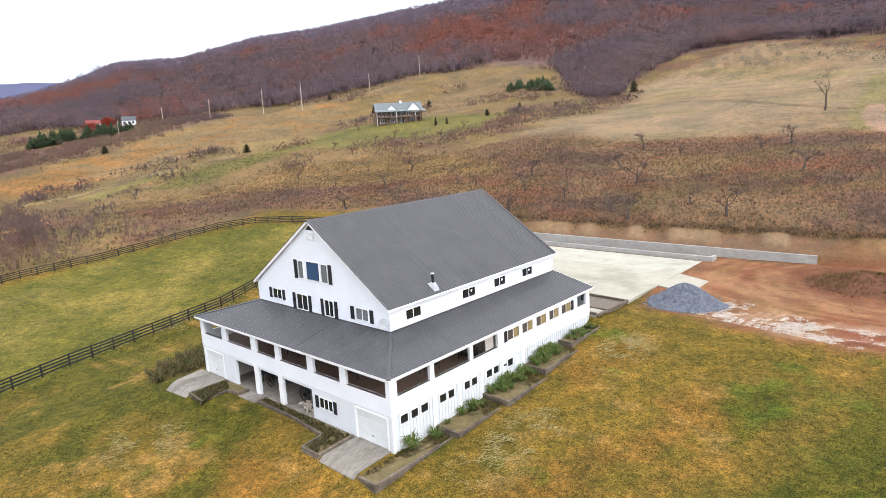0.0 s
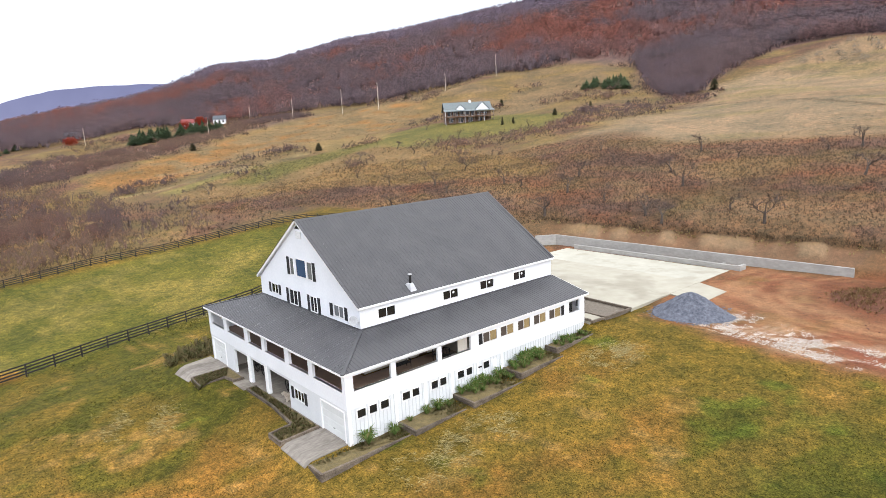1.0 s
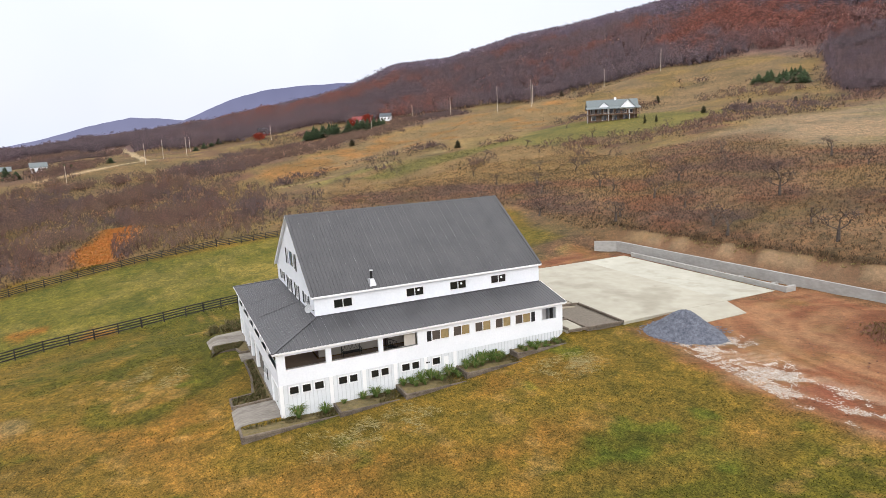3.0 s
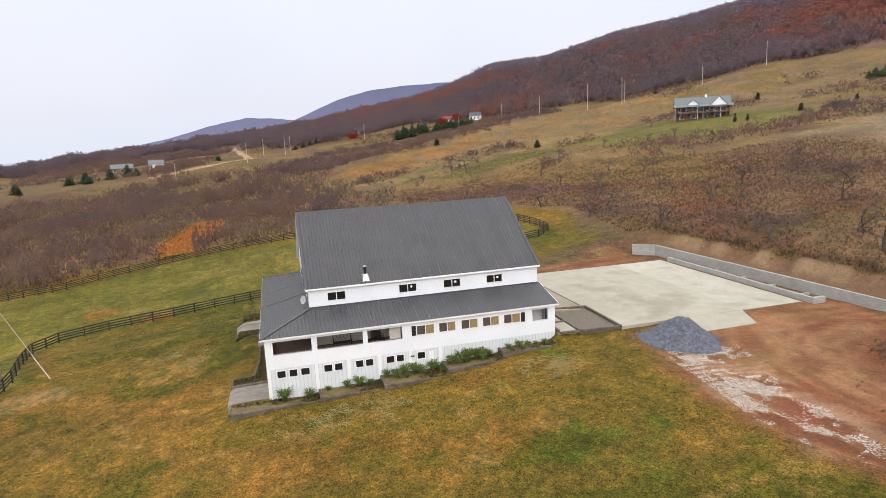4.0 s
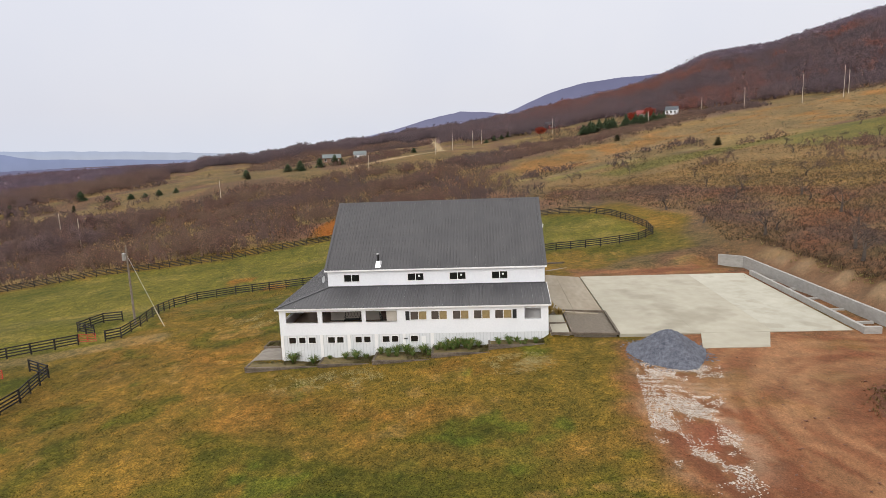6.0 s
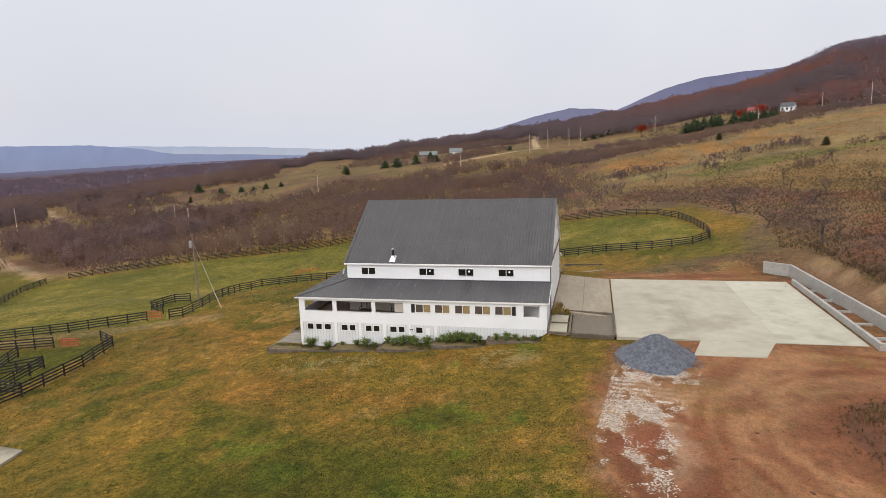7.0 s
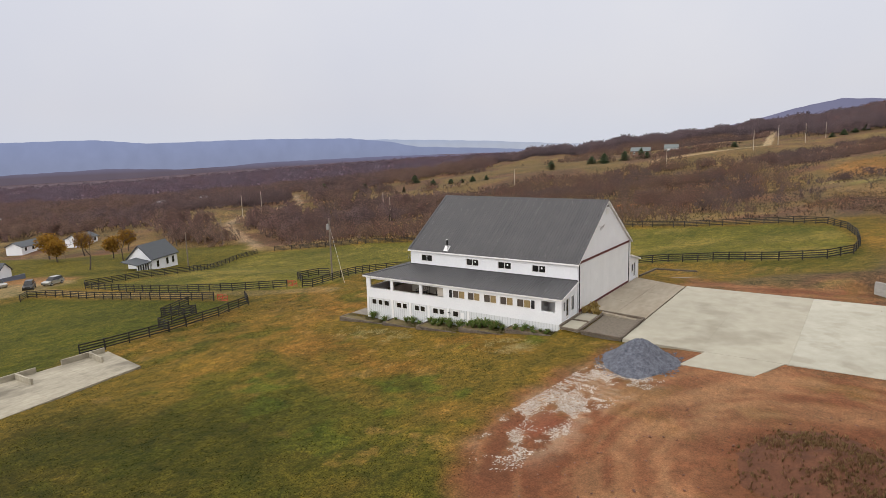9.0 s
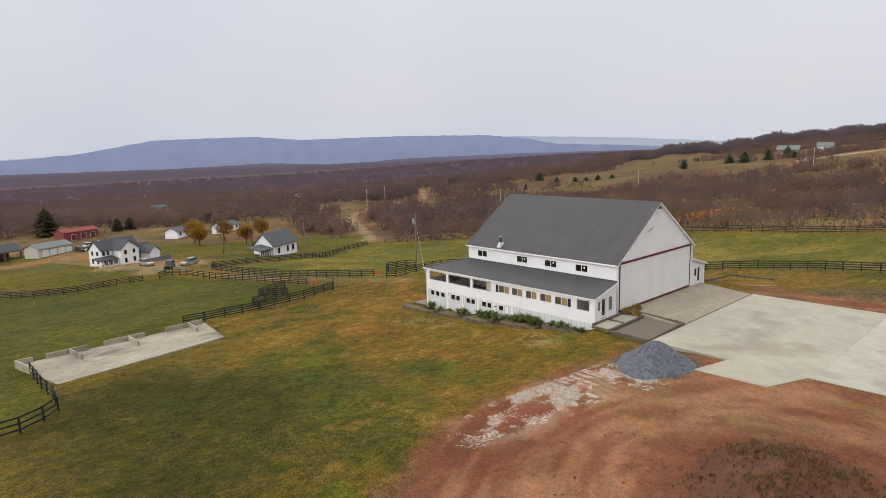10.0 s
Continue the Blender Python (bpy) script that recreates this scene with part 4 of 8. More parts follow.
# east front: basement wall, porch band with openings
E_BASE = [(0.77, 1.41), (1.72, 2.32), (2.63, 3.29), (4.46, 5.10), (5.32, 5.92), (7.04, 7.63), (7.85, 8.45), (9.58, 10.22), (10.44, 11.03), (12.22, 12.86)]
E_OPEN = [(0.62, 3.62), (4.05, 7.75), (8.13, 11.02), (22.66, 24.12)]
E_PAIRS = [(12.28, 13.74), (14.20, 15.61), (16.17, 17.58), (18.09, 19.51), (20.01, 21.48)]
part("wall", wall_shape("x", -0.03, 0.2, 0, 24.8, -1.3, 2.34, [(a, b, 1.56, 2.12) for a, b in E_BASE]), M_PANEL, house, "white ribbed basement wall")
part("wall", wall_shape("x", 0, 0.2, 0, 24.8, 2.34, 4.86, [(a, b, 3.52, 4.55) for a, b in E_OPEN] + [(a, b, 3.66, 4.42) for a, b in E_PAIRS]), M_WHITE, house, "smooth white porch parapet")
for a, b in E_BASE:
    window("x", -0.03, a, b, 1.56, 2.12, 1, [(1, M_GLASS)], deep=0.1)
for a, b in E_PAIRS:
    window("x", 0, a, b, 3.66, 4.42, 1, [(1, M_BLIND_BROWN), (1, M_BLIND_OCHRE)])
shutter("x", 0, 11.82, 12.18, 3.62, 4.46, 1)
shutter("x", 0, 21.58, 21.94, 3.62, 4.46, 1)
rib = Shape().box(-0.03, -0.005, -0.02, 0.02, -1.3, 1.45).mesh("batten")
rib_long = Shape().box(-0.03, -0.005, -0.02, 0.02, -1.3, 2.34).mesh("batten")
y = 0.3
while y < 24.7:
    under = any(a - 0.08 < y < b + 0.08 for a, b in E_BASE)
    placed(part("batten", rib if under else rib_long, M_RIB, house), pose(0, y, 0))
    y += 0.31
post = Shape().box(-0.03, 0.03, -0.14, 0.14, -1.3, 2.338).mesh("pilaster")
for y in (0.14, 3.86, 6.45, 9.0, 11.6, 14.2):
    placed(part("pilaster", post, M_TRIM, house), pose(0, y, 0))
for a, b in E_OPEN[:3]:
    part("sill", Shape().box(-0.24, 0.035, a - 0.05, b + 0.05, 3.46, 3.52), M_TRIM, house)
part("hatch", Shape().box(-0.03, 0.005, 13.2, 13.62, 1.35, 2.1), M_TRIM, house, "small white wall hatch")
part("tap", Shape().box(-0.02, 0.12, 11.62, 11.74, 1.85, 1.95).box(0.06, 0.12, 11.8, 11.92, 1.85, 1.95), M_DARK_METAL, house, "black wall taps")

# south front: carport bays, garage doors, porch openings
S_OPEN = [(-23.0, -20.1), (-19.35, -15.7), (-14.95, -12.4), (-11.8, -8.45), (-7.72, -4.87), (-4.22, -0.4)]
S_BAYS = [(-18.35, -15.65), (-15.0, -12.35), (-11.75, -8.2)]
S_DOORS = [(-23.2, -20.4), (-3.45, -0.5)]
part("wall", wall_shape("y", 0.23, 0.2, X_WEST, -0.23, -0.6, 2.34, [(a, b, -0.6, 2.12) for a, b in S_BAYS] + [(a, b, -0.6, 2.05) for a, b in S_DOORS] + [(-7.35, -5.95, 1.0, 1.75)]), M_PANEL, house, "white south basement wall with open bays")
part("wall", wall_shape("y", 0.2, 0.2, X_WEST, -0.2, 2.34, 4.86, [(a, b, 3.5, 4.56) for a, b in S_OPEN]), M_WHITE, house, "smooth white porch parapet")
window("y", 0.03, -7.35, -5.95, 1.0, 1.75, -1, [(1, M_GLASS), (1, M_GLASS), (1, M_GLASS)])
shutter("y", 0.03, -7.82, -7.48, 0.92, 1.83, -1)
shutter("y", 0.03, -5.82, -5.48, 0.92, 1.83, -1)
for a, b in S_DOORS:
    s = Shape()
    for k in range(4):
        z = -0.1 + 2.12 * k / 4
        s.box(a, b, 0.1, 0.14, z + 0.008, z + 0.522)
        for j in range(4):
            u = a + (b - a) * j / 4
            s.box(u + 0.08, u + (b - a) / 4 - 0.08, 0.096, 0.1, z + 0.09, z + 0.44)
    door = part("garage_door", s, M_GREY_DOOR, house, "pale grey panelled garage door")
    part("handle", Shape().box((a + b) / 2 - 0.1, (a + b) / 2 + 0.1, 0.06, 0.085, 0.45, 0.49), M_DARK_METAL, door)
    f = Shape()
    f.box(a - 0.1, a, -0.01, 0.03, -0.12, 2.15).box(b, b + 0.1, -0.01, 0.03, -0.12, 2.15).box(a, b, -0.01, 0.03, 2.05, 2.15)
    part("door_frame", f, M_TRIM, house)
for a, b in S_OPEN:
    part("sill", Shape().box(a - 0.05, b + 0.05, -0.035, 0.24, 3.44, 3.5), M_TRIM, house)
for x in (-15.32, -12.05):
    part("column", Shape().box(x - 0.2, x + 0.2, -0.04, 0.24, -0.12, 2.338), M_TRIM, house)
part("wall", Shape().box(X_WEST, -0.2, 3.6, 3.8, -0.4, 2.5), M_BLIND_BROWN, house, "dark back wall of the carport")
part("carport_floor", Shape().box(X_WEST + 0.1, -0.3, -0.05, 3.6, -0.6, -0.04), M_CONCRETE_OLD, house, "bare concrete carport floor")
part("wall", Shape().box(-20.2, -20.05, 0.3, 3.6, -0.4, 2.4), M_PORCH_WALL, house)
part("wall", Shape().box(-8.1, -7.95, 0.3, 3.6, -0.4, 2.4), M_PORCH_WALL, house)

# west side and the porch's ends
part("wall", wall_shape("x", X_WEST + 0.2, 0.2, 0.23, 24.8, -1.2, 4.86, [(a, a + 2.6, 3.5, 4.56) for a in (1, 4.4, 7.8)]), M_WHITE, house)


def porch_roof_z(d):
    """Height of the porch roof's top at d metres from its outer wall."""
    return 4.95 + (d + 0.3) * (5.98 - 4.95) / 4.08


for x0, x1, tops, holes in ((-3.78, -0.2, ([-3.78, -0.2], [porch_roof_z(3.7) - 0.12, porch_roof_z(0.1) - 0.12]), [(-2.95, -2.35, 3.3, 4.7), (-1.95, -1.15, 2.6, 4.72), (-0.85, -0.45, 3.6, 4.5)]),
                            (X_WEST + 0.2, X_WEST_UP, ([X_WEST + 0.2, X_WEST_UP], [porch_roof_z(0.1) - 0.12, porch_roof_z(3.5) - 0.12]), [(-21.5, -20.9, 3.7, 4.6), (-22.6, -21.8, 2.75, 4.72)])):
    part("wall", wall_shape("y", 24.8, 0.18, x0, x1, 1.2, 4.8, holes, tops), M_WHITE, house)
window("y", 24.8, -0.85, -0.45, 3.6, 4.5, 1, [(1, M_GLASS_GREY)])
window("y", 24.8, -2.95, -2.35, 3.3, 4.7, 1, [(1, M_GLASS_GREY)])
window("y", 24.8, -21.5, -20.9, 3.7, 4.6, 1, [(1, M_GLASS)])
for a, b in ((-1.95, -1.15), (-22.6, -21.8)):
    d = part("door", Shape().box(a, a + 0.12, 24.66, 24.72, 2.72, 4.72).box(b - 0.12, b, 24.66, 24.72, 2.72, 4.72).box(a + 0.12, b - 0.12, 24.66, 24.72, 2.72, 2.95).box(a + 0.12, b - 0.12, 24.66, 24.72, 4.6, 4.72), M_TRIM, house, "white glazed porch door")
    part("pane", Shape().box(a + 0.12, b - 0.12, 24.68, 24.70, 2.95, 4.6), M_GLASS, d)
    part("handle", Shape().box(b - 0.1, b - 0.05, 24.72, 24.78, 3.6, 3.75), M_DARK_METAL, d)
part("porch_floor", Shape().box(-3.58, -0.2, 0.23, 24.6, 2.42, 2.62), M_DECK, house, "dark brown porch floor")
part("porch_floor", Shape().box(X_WEST + 0.2, -3.6, 0.23, 3.7, 2.42, 2.62), M_DECK, house, "dark brown porch floor")
part("porch_floor", Shape().box(X_WEST + 0.2, X_WEST_UP - 0.1, 3.8, 24.6, 2.42, 2.62), M_DECK, house, "dark brown porch floor")
part("porch_ceiling", Shape().box(-3.58, -0.2, 0.23, 24.6, 4.74, 4.8), M_PORCH_WALL, house)
part("porch_ceiling", Shape().box(X_WEST + 0.2, -3.6, 0.23, 3.7, 4.74, 4.8), M_PORCH_WALL, house)
part("wall", wall_shape("x", X_UP - 0.005, 0.15, 3.9, 24.6, 2.62, 5.6, [(8.9, 9.8, 2.62, 4.6), (10.1, 10.9, 3.3, 4.5)]), M_PORCH_WALL, house, "cream inner porch wall")
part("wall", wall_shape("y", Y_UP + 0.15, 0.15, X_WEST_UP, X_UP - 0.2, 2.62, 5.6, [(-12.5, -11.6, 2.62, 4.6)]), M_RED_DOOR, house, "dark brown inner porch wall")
part("door", Shape().box(X_UP - 0.12, X_UP - 0.07, 8.9, 9.8, 2.62, 4.6), M_RED_DOOR, house, "dark red inner porch door")
part("door", Shape().box(-12.5, -11.6, Y_UP + 0.05, Y_UP + 0.1, 2.62, 4.6), M_RED_DOOR, house)
part("wall", Shape().box(-3.6, -0.22, 11.5, 11.62, 2.62, 4.74), M_PORCH_WALL, house, "cross wall closing the glazed porch")
part("wall", Shape().box(-0.42, -0.36, 10.0, 10.95, 2.62, 4.74), M_PORCH_WALL, house, "cream screen panel in the porch opening")
part("wall", Shape().box(-3.6, -0.22, 22.2, 22.32, 2.62, 4.74), M_TRIM, house)
part("wall", Shape().box(-2.2, -2.1, 22.4, 24.5, 2.62, 4.74), M_TRIM, house, "white room wall behind the open corner")

# upper storey
U_PAIRS = [(5.47, 6.95), (11.71, 13.24), (15.78, 17.30), (19.84, 21.31)]
part("wall", wall_shape("x", X_UP, 0.2, Y_UP, Y_NORTH, 5.0, 7.62, [(a, b, 6.5, 7.17) for a, b in U_PAIRS]), M_WHITE, house, "white upper east wall")
part("wall", wall_shape("x", X_WEST_UP + 0.2, 0.2, Y_UP, Y_NORTH, 5.0, 7.62, []), M_WHITE, house)
for i, (a, b) in enumerate(U_PAIRS):
    w = window("x", X_UP, a, b, 6.5, 7.17, 1, [(1, M_GLASS), (1, M_GLASS)])
    if i:
        # small white disc in the right-hand pane
        disc = Shape().tube((X_UP - 0.03, a + (b - a) * 0.72, 6.92), (X_UP - 0.015, a + (b - a) * 0.72, 6.92), 0.11, 0.1, 8)
        part("ornament", disc, M_TRIM, w, "white round disc in the pane")
SLOPE = (Z_RIDGE - 0.15 - 7.62) / (X_UP - X_RIDGE)
G_WIN = [(-13.9, -13.32, 8.68, 10.05, M_GLASS_GREY), (-12.86, -11.3, 8.68, 10.1, M_GLASS_BLUE), (-11.02, -10.3, 8.68, 10.05, M_GLASS_GREY),
         (-17.85, -16.66, 6.52, 7.3, M_GLASS), (-14.5, -13.15, 6.1, 7.3, M_GLASS), (-10.92, -9.95, 6.1, 7.3, M_GLASS), (-7.27, -6.0, 6.42, 7.25, M_GLASS_GREY)]
part("wall", wall_shape("y", Y_UP + 0.2, 0.2, X_WEST_UP + 0.2, X_UP - 0.2, 5.0, 7.62, [g[:4] for g in G_WIN], ([X_WEST_UP + 0.2, X_RIDGE, X_UP - 0.2], [7.62 + 0.2 * SLOPE, Z_RIDGE - 0.15, 7.62 + 0.2 * SLOPE])), M_WHITE, house, "white gable wall")
for a, b, c, d, mat in G_WIN:
    window("y", Y_UP, a, b, c, d, -1, [(1, mat)] if b - a > 1.4 and mat is M_GLASS_BLUE or b - a < 0.9 else [(1, mat), (1, mat)])
for a, b, c, d in ((-14.45, -14.05, 8.62, 10.12), (-10.15, -9.75, 8.62, 10.12), (-18.36, -18.02, 6.48, 7.36), (-16.5, -16.14, 6.48, 7.36), (-15.05, -14.68, 6.02, 7.36), (-12.98, -12.62, 6.02, 7.36),
                   (-11.4, -11.08, 6.02, 7.36), (-9.76, -9.4, 6.02, 7.36), (-7.9, -7.5, 6.34, 7.32), (-5.8, -5.42, 6.34, 7.32)):
    shutter("y", Y_UP, a, b, c, d, -1)
for yv, fy in ((Y_UP, -1), (Y_NORTH, 1)):
    s = Shape()
    s.box(-12.4, -11.5, yv + fy * 0.002, yv + fy * 0.05, 11.85, 12.42)
    v = part("gable_vent", s, M_GREY_DOOR, house, "pale louvred gable vent")
    for k in range(7):
        part("louvre", Shape().box(-12.34, -11.56, yv + fy * 0.05, yv + fy * 0.07, 11.9 + k * 0.07, 11.93 + k * 0.07), M_TRIM, v)
    t = Shape()
    f0, f1 = yv + fy * 0.004, yv + fy * 0.03
    t.prism([(-12.5, f0, 12.62), (-11.4, f0, 12.62), (-11.95, f0, 13.02)], [(-12.5, f1, 12.62), (-11.4, f1, 12.62), (-11.95, f1, 13.02)])
    part("peak_vent", t, M_BLACK, house, "dark triangular vent under the ridge")

# north gable: a tall pale sliding panel between dark red boards
part("wall", wall_shape("y", Y_NORTH, 0.2, X_WEST_UP + 0.2, X_UP - 0.2, 1.2, 7.62, [], ([X_WEST_UP + 0.2, X_RIDGE, X_UP - 0.2], [7.62 + 0.2 * SLOPE, Z_RIDGE - 0.15, 7.62 + 0.2 * SLOPE])), M_WHITE, house, "white north gable wall")
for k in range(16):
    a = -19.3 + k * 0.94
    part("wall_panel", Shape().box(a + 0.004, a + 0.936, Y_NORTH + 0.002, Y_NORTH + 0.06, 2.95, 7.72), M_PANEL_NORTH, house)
part("trim_board", Shape().box(-19.45, -4.1, Y_NORTH + 0.06, Y_NORTH + 0.12, 7.66, 7.88), M_RED_TRIM, house, "dark red track board")
part("trim_board", Shape().box(-19.45, -4.1, Y_NORTH + 0.002, Y_NORTH + 0.09, 2.72, 2.95), M_RED_TRIM, house, "dark red foot board")
part("trim_board", Shape().box(-4.24, -4.14, Y_NORTH + 0.002, Y_NORTH + 0.08, 2.7, 7.7), M_BLACK, house, "dark edge board")
part("trim_board", Shape().box(-19.52, -19.46, Y_NORTH + 0.002, Y_NORTH + 0.08, 2.7, 7.7), M_BLACK, house)
part("corner_board", Shape().box(X_WEST_UP - 0.02, X_WEST_UP + 0.24, Y_NORTH + 0.003, Y_NORTH + 0.05, 2.7, 7.6), M_TRIM, house)
s = Shape()
s.beam((-10.2, Y_NORTH + 0.35, 10.9), (-8.9, Y_NORTH + 0.35, 10.55), 0.06, 0.06).beam((-9.6, Y_NORTH, 10.72), (-9.6, Y_NORTH + 0.5, 10.72), 0.06, 0.06).beam((-10.1, Y_NORTH + 0.3, 10.7), (-9.3, Y_NORTH + 0.3, 10.4), 0.04, 0.04)
part("bracket", s, M_METAL, house, "small metal bracket on the gable")


# roofs of ribbed steel sheets
def roof_sheet(origin, along_dir, up_dir, normal, u0, u1, top_of, bottom_of=None, pitch=0.305):
    """One sheet between u0 and u1, with ribs, from the lower edge to top_of(u)."""
    o, a, b, n = Vector(origin), Vector(along_dir), Vector(up_dir), Vector(normal)
    s = Shape()
    us = [u0]
    k = math.floor(u0 / pitch)
    prof = [(u0, 0.0)]
    while k * pitch < u1 + pitch:
        for du, h in ((0.215, 0.0), (0.235, 0.028), (0.285, 0.028), (0.305, 0.0)):
            u = k * pitch + du
            if u0 + 1e-4 < u < u1 - 1e-4:
                prof.append((u, h))
        k += 1
    prof.append((u1, 0.0))
    for (ua, ha), (ub, hb) in zip(prof, prof[1:]):
        va, vb = top_of(ua), top_of(ub)
        wa, wb = (bottom_of(ua), bottom_of(ub)) if bottom_of else (0, 0)
        if va - wa < 0.01 and vb - wb < 0.01:
            continue
        s.face(o + a * ua + b * wa + n * ha, o + a * ub + b * wb + n * hb, o + a * ub + b * vb + n * hb, o + a * ua + b * va + n * ha)
    return s


def cover_roof(origin, along_dir, up_dir, length, top_of, bottom_of=None, label=""):
    a, b = Vector(along_dir).normalized(), Vector(up_dir).normalized()
    n = a.cross(b).normalized()
    if n.z < 0:
        n = -n
    u = 0.0
    while u < length - 0.01:
        u1 = min(length, u + 0.915)
        s = roof_sheet(origin, a, b, n, u + 0.002, u1 - 0.002, top_of, bottom_of)
        if s.f:
            ob = part("roof_panel", s, M_ROOF, house)
        u = u1


run = X_UP + 0.18 - X_RIDGE
fall = Z_RIDGE - Z_EAVE
slant = math.hypot(run, fall)
Y0, Y1 = Y_UP - 0.2, Y_NORTH + 0.15
cover_roof((X_UP + 0.2, Y0, Z_EAVE), (0, 1, 0), (-run, 0, fall), Y1 - Y0, lambda u: slant)
cover_roof((2 * X_RIDGE - X_UP - 0.2, Y1, Z_EAVE), (0, -1, 0), (run, 0, fall), Y1 - Y0, lambda u: slant)
for sx in (1, -1):
    e, r = X_RIDGE + sx * (run + 0.02), X_RIDGE
    s = Shape()
    s.prism([(e, Y0 + 0.01, Z_EAVE - 0.02), (r, Y0 + 0.01, Z_RIDGE - 0.02), (r, Y0 + 0.01, Z_RIDGE - 0.14), (e - sx * 0.02, Y0 + 0.01, Z_EAVE - 0.12)],
            [(e, Y1 - 0.01, Z_EAVE - 0.02), (r, Y1 - 0.01, Z_RIDGE - 0.02), (r, Y1 - 0.01, Z_RIDGE - 0.14), (e - sx * 0.02, Y1 - 0.01, Z_EAVE - 0.12)])
    part("roof_deck", s, M_TRIM, house, "white roof deck and soffit")
    part("gutter", Shape().box(e - sx * 0.02, e + sx * 0.1, Y0, Y1, Z_EAVE - 0.14, Z_EAVE - 0.03), M_TRIM, house, "white eaves gutter")
    for yv, fy in ((Y0, -1), (Y1, 1)):
        s = Shape()
        a, b = yv, yv + fy * 0.05
        s.prism([(e, a, Z_EAVE + 0.03), (r, a, Z_RIDGE + 0.03), (r, a, Z_RIDGE - 0.17), (e, a, Z_EAVE - 0.17)], [(e, b, Z_EAVE + 0.03), (r, b, Z_RIDGE + 0.03), (r, b, Z_RIDGE - 0.17), (e, b, Z_EAVE - 0.17)])
        part("verge_cap", Shape().beam((e, yv - fy * 0.04, Z_EAVE + 0.05), (r, yv - fy * 0.04, Z_RIDGE + 0.05), 0.22, 0.03), M_ROOF_DARK, house, "dark steel verge capping")
        part("bargeboard", s, M_TRIM, house, "white bargeboard")
s = Shape()
s.prism([(X_RIDGE - 0.2, Y0 - 0.05, Z_RIDGE - 0.1), (X_RIDGE, Y0 - 0.05, Z_RIDGE + 0.05), (X_RIDGE + 0.2, Y0 - 0.05, Z_RIDGE - 0.1)], [(X_RIDGE - 0.2, Y1 + 0.05, Z_RIDGE - 0.1), (X_RIDGE, Y1 + 0.05, Z_RIDGE + 0.05), (X_RIDGE + 0.2, Y1 + 0.05, Z_RIDGE - 0.1)])
part("ridge_cap", s, M_ROOF_DARK, house)
# porch roofs with two hips
OUT, ZL, ZH = 0.3, 4.95, 5.98
east_run, south_run, west_run = OUT - X_UP, OUT + Y_UP, OUT + (X_WEST_UP - X_WEST)
rise = ZH - ZL
es, ss, ws = math.hypot(east_run, rise), math.hypot(south_run, rise), math.hypot(west_run, rise)
PN = 25.0
cover_roof((OUT, -OUT, ZL), (0, 1, 0), (-east_run, 0, rise), PN + OUT, lambda u: es * min(1, max(0.0, u / south_run)))
L = OUT - (X_WEST - OUT)
cover_roof((X_WEST - OUT, -OUT, ZL), (1, 0, 0), (0, south_run, rise), L, lambda u: ss * max(0.0, min(1, u / west_run, (L - u) / east_run)))
cover_roof((X_WEST - OUT, PN, ZL), (0, -1, 0), (west_run, 0, rise), PN + OUT, lambda u: ws * min(1, max(0.0, (PN + OUT - u) / south_run)))
for (ax, ay), (bx, by) in (((OUT, -OUT), (X_UP, Y_UP)), ((X_WEST - OUT, -OUT), (X_WEST_UP, Y_UP))):
    part("hip_cap", Shape().beam((ax, ay, ZL + 0.02), (bx, by, ZH + 0.02), 0.26, 0.05), M_ROOF_DARK, house)
s = Shape()
deck = [(OUT - 0.03, -OUT + 0.03), (OUT - 0.03, PN - 0.02), (X_UP, PN - 0.02), (X_UP, Y_UP), (X_WEST_UP, Y_UP), (X_WEST_UP, PN - 0.02), (X_WEST - OUT + 0.03, PN - 0.02), (X_WEST - OUT + 0.03, -OUT + 0.03)]


def under(ring, dz):
    return [(x, y, z + dz) for x, y, z in ring]


for ring in ([(OUT - 0.03, -OUT + 0.03, ZL), (OUT - 0.03, PN - 0.03, ZL), (X_UP, PN - 0.03, ZH), (X_UP, Y_UP, ZH)], [(OUT - 0.03, -OUT + 0.03, ZL), (X_UP, Y_UP, ZH), (X_WEST_UP, Y_UP, ZH), (X_WEST - OUT + 0.03, -OUT + 0.03, ZL)],
             [(X_WEST - OUT + 0.03, -OUT + 0.03, ZL), (X_WEST_UP, Y_UP, ZH), (X_WEST_UP, PN - 0.03, ZH), (X_WEST - OUT + 0.03, PN - 0.03, ZL)]):
    s = Shape()
    s.prism(under(ring, -0.09), under(ring, -0.015))
    part("roof_deck", s, M_TRIM, house, "white porch roof deck and soffit")
part("fascia", Shape().box(OUT - 0.03, OUT + 0.02, -OUT, PN, ZL - 0.15, ZL - 0.012), M_TRIM, house, "white fascia board")
part("fascia", Shape().box(X_WEST - OUT, OUT - 0.03, -OUT - 0.02, -OUT + 0.03, ZL - 0.15, ZL - 0.012), M_TRIM, house, "white fascia board")
part("fascia", Shape().box(X_WEST - OUT - 0.02, X_WEST - OUT + 0.03, -OUT + 0.03, PN, ZL - 0.15, ZL - 0.012), M_TRIM, house)
for ax, bx in ((OUT, X_UP), (X_WEST - OUT, X_WEST_UP)):
    s = Shape()
    s.prism([(ax, PN, ZL + 0.03), (bx, PN, ZH + 0.03), (bx, PN, ZH - 0.16), (ax, PN, ZL - 0.15)], [(ax, PN + 0.04, ZL + 0.03), (bx, PN + 0.04, ZH + 0.03), (bx, PN + 0.04, ZH - 0.16), (ax, PN + 0.04, ZL - 0.15)])
    part("bargeboard", s, M_TRIM, house, "white bargeboard")
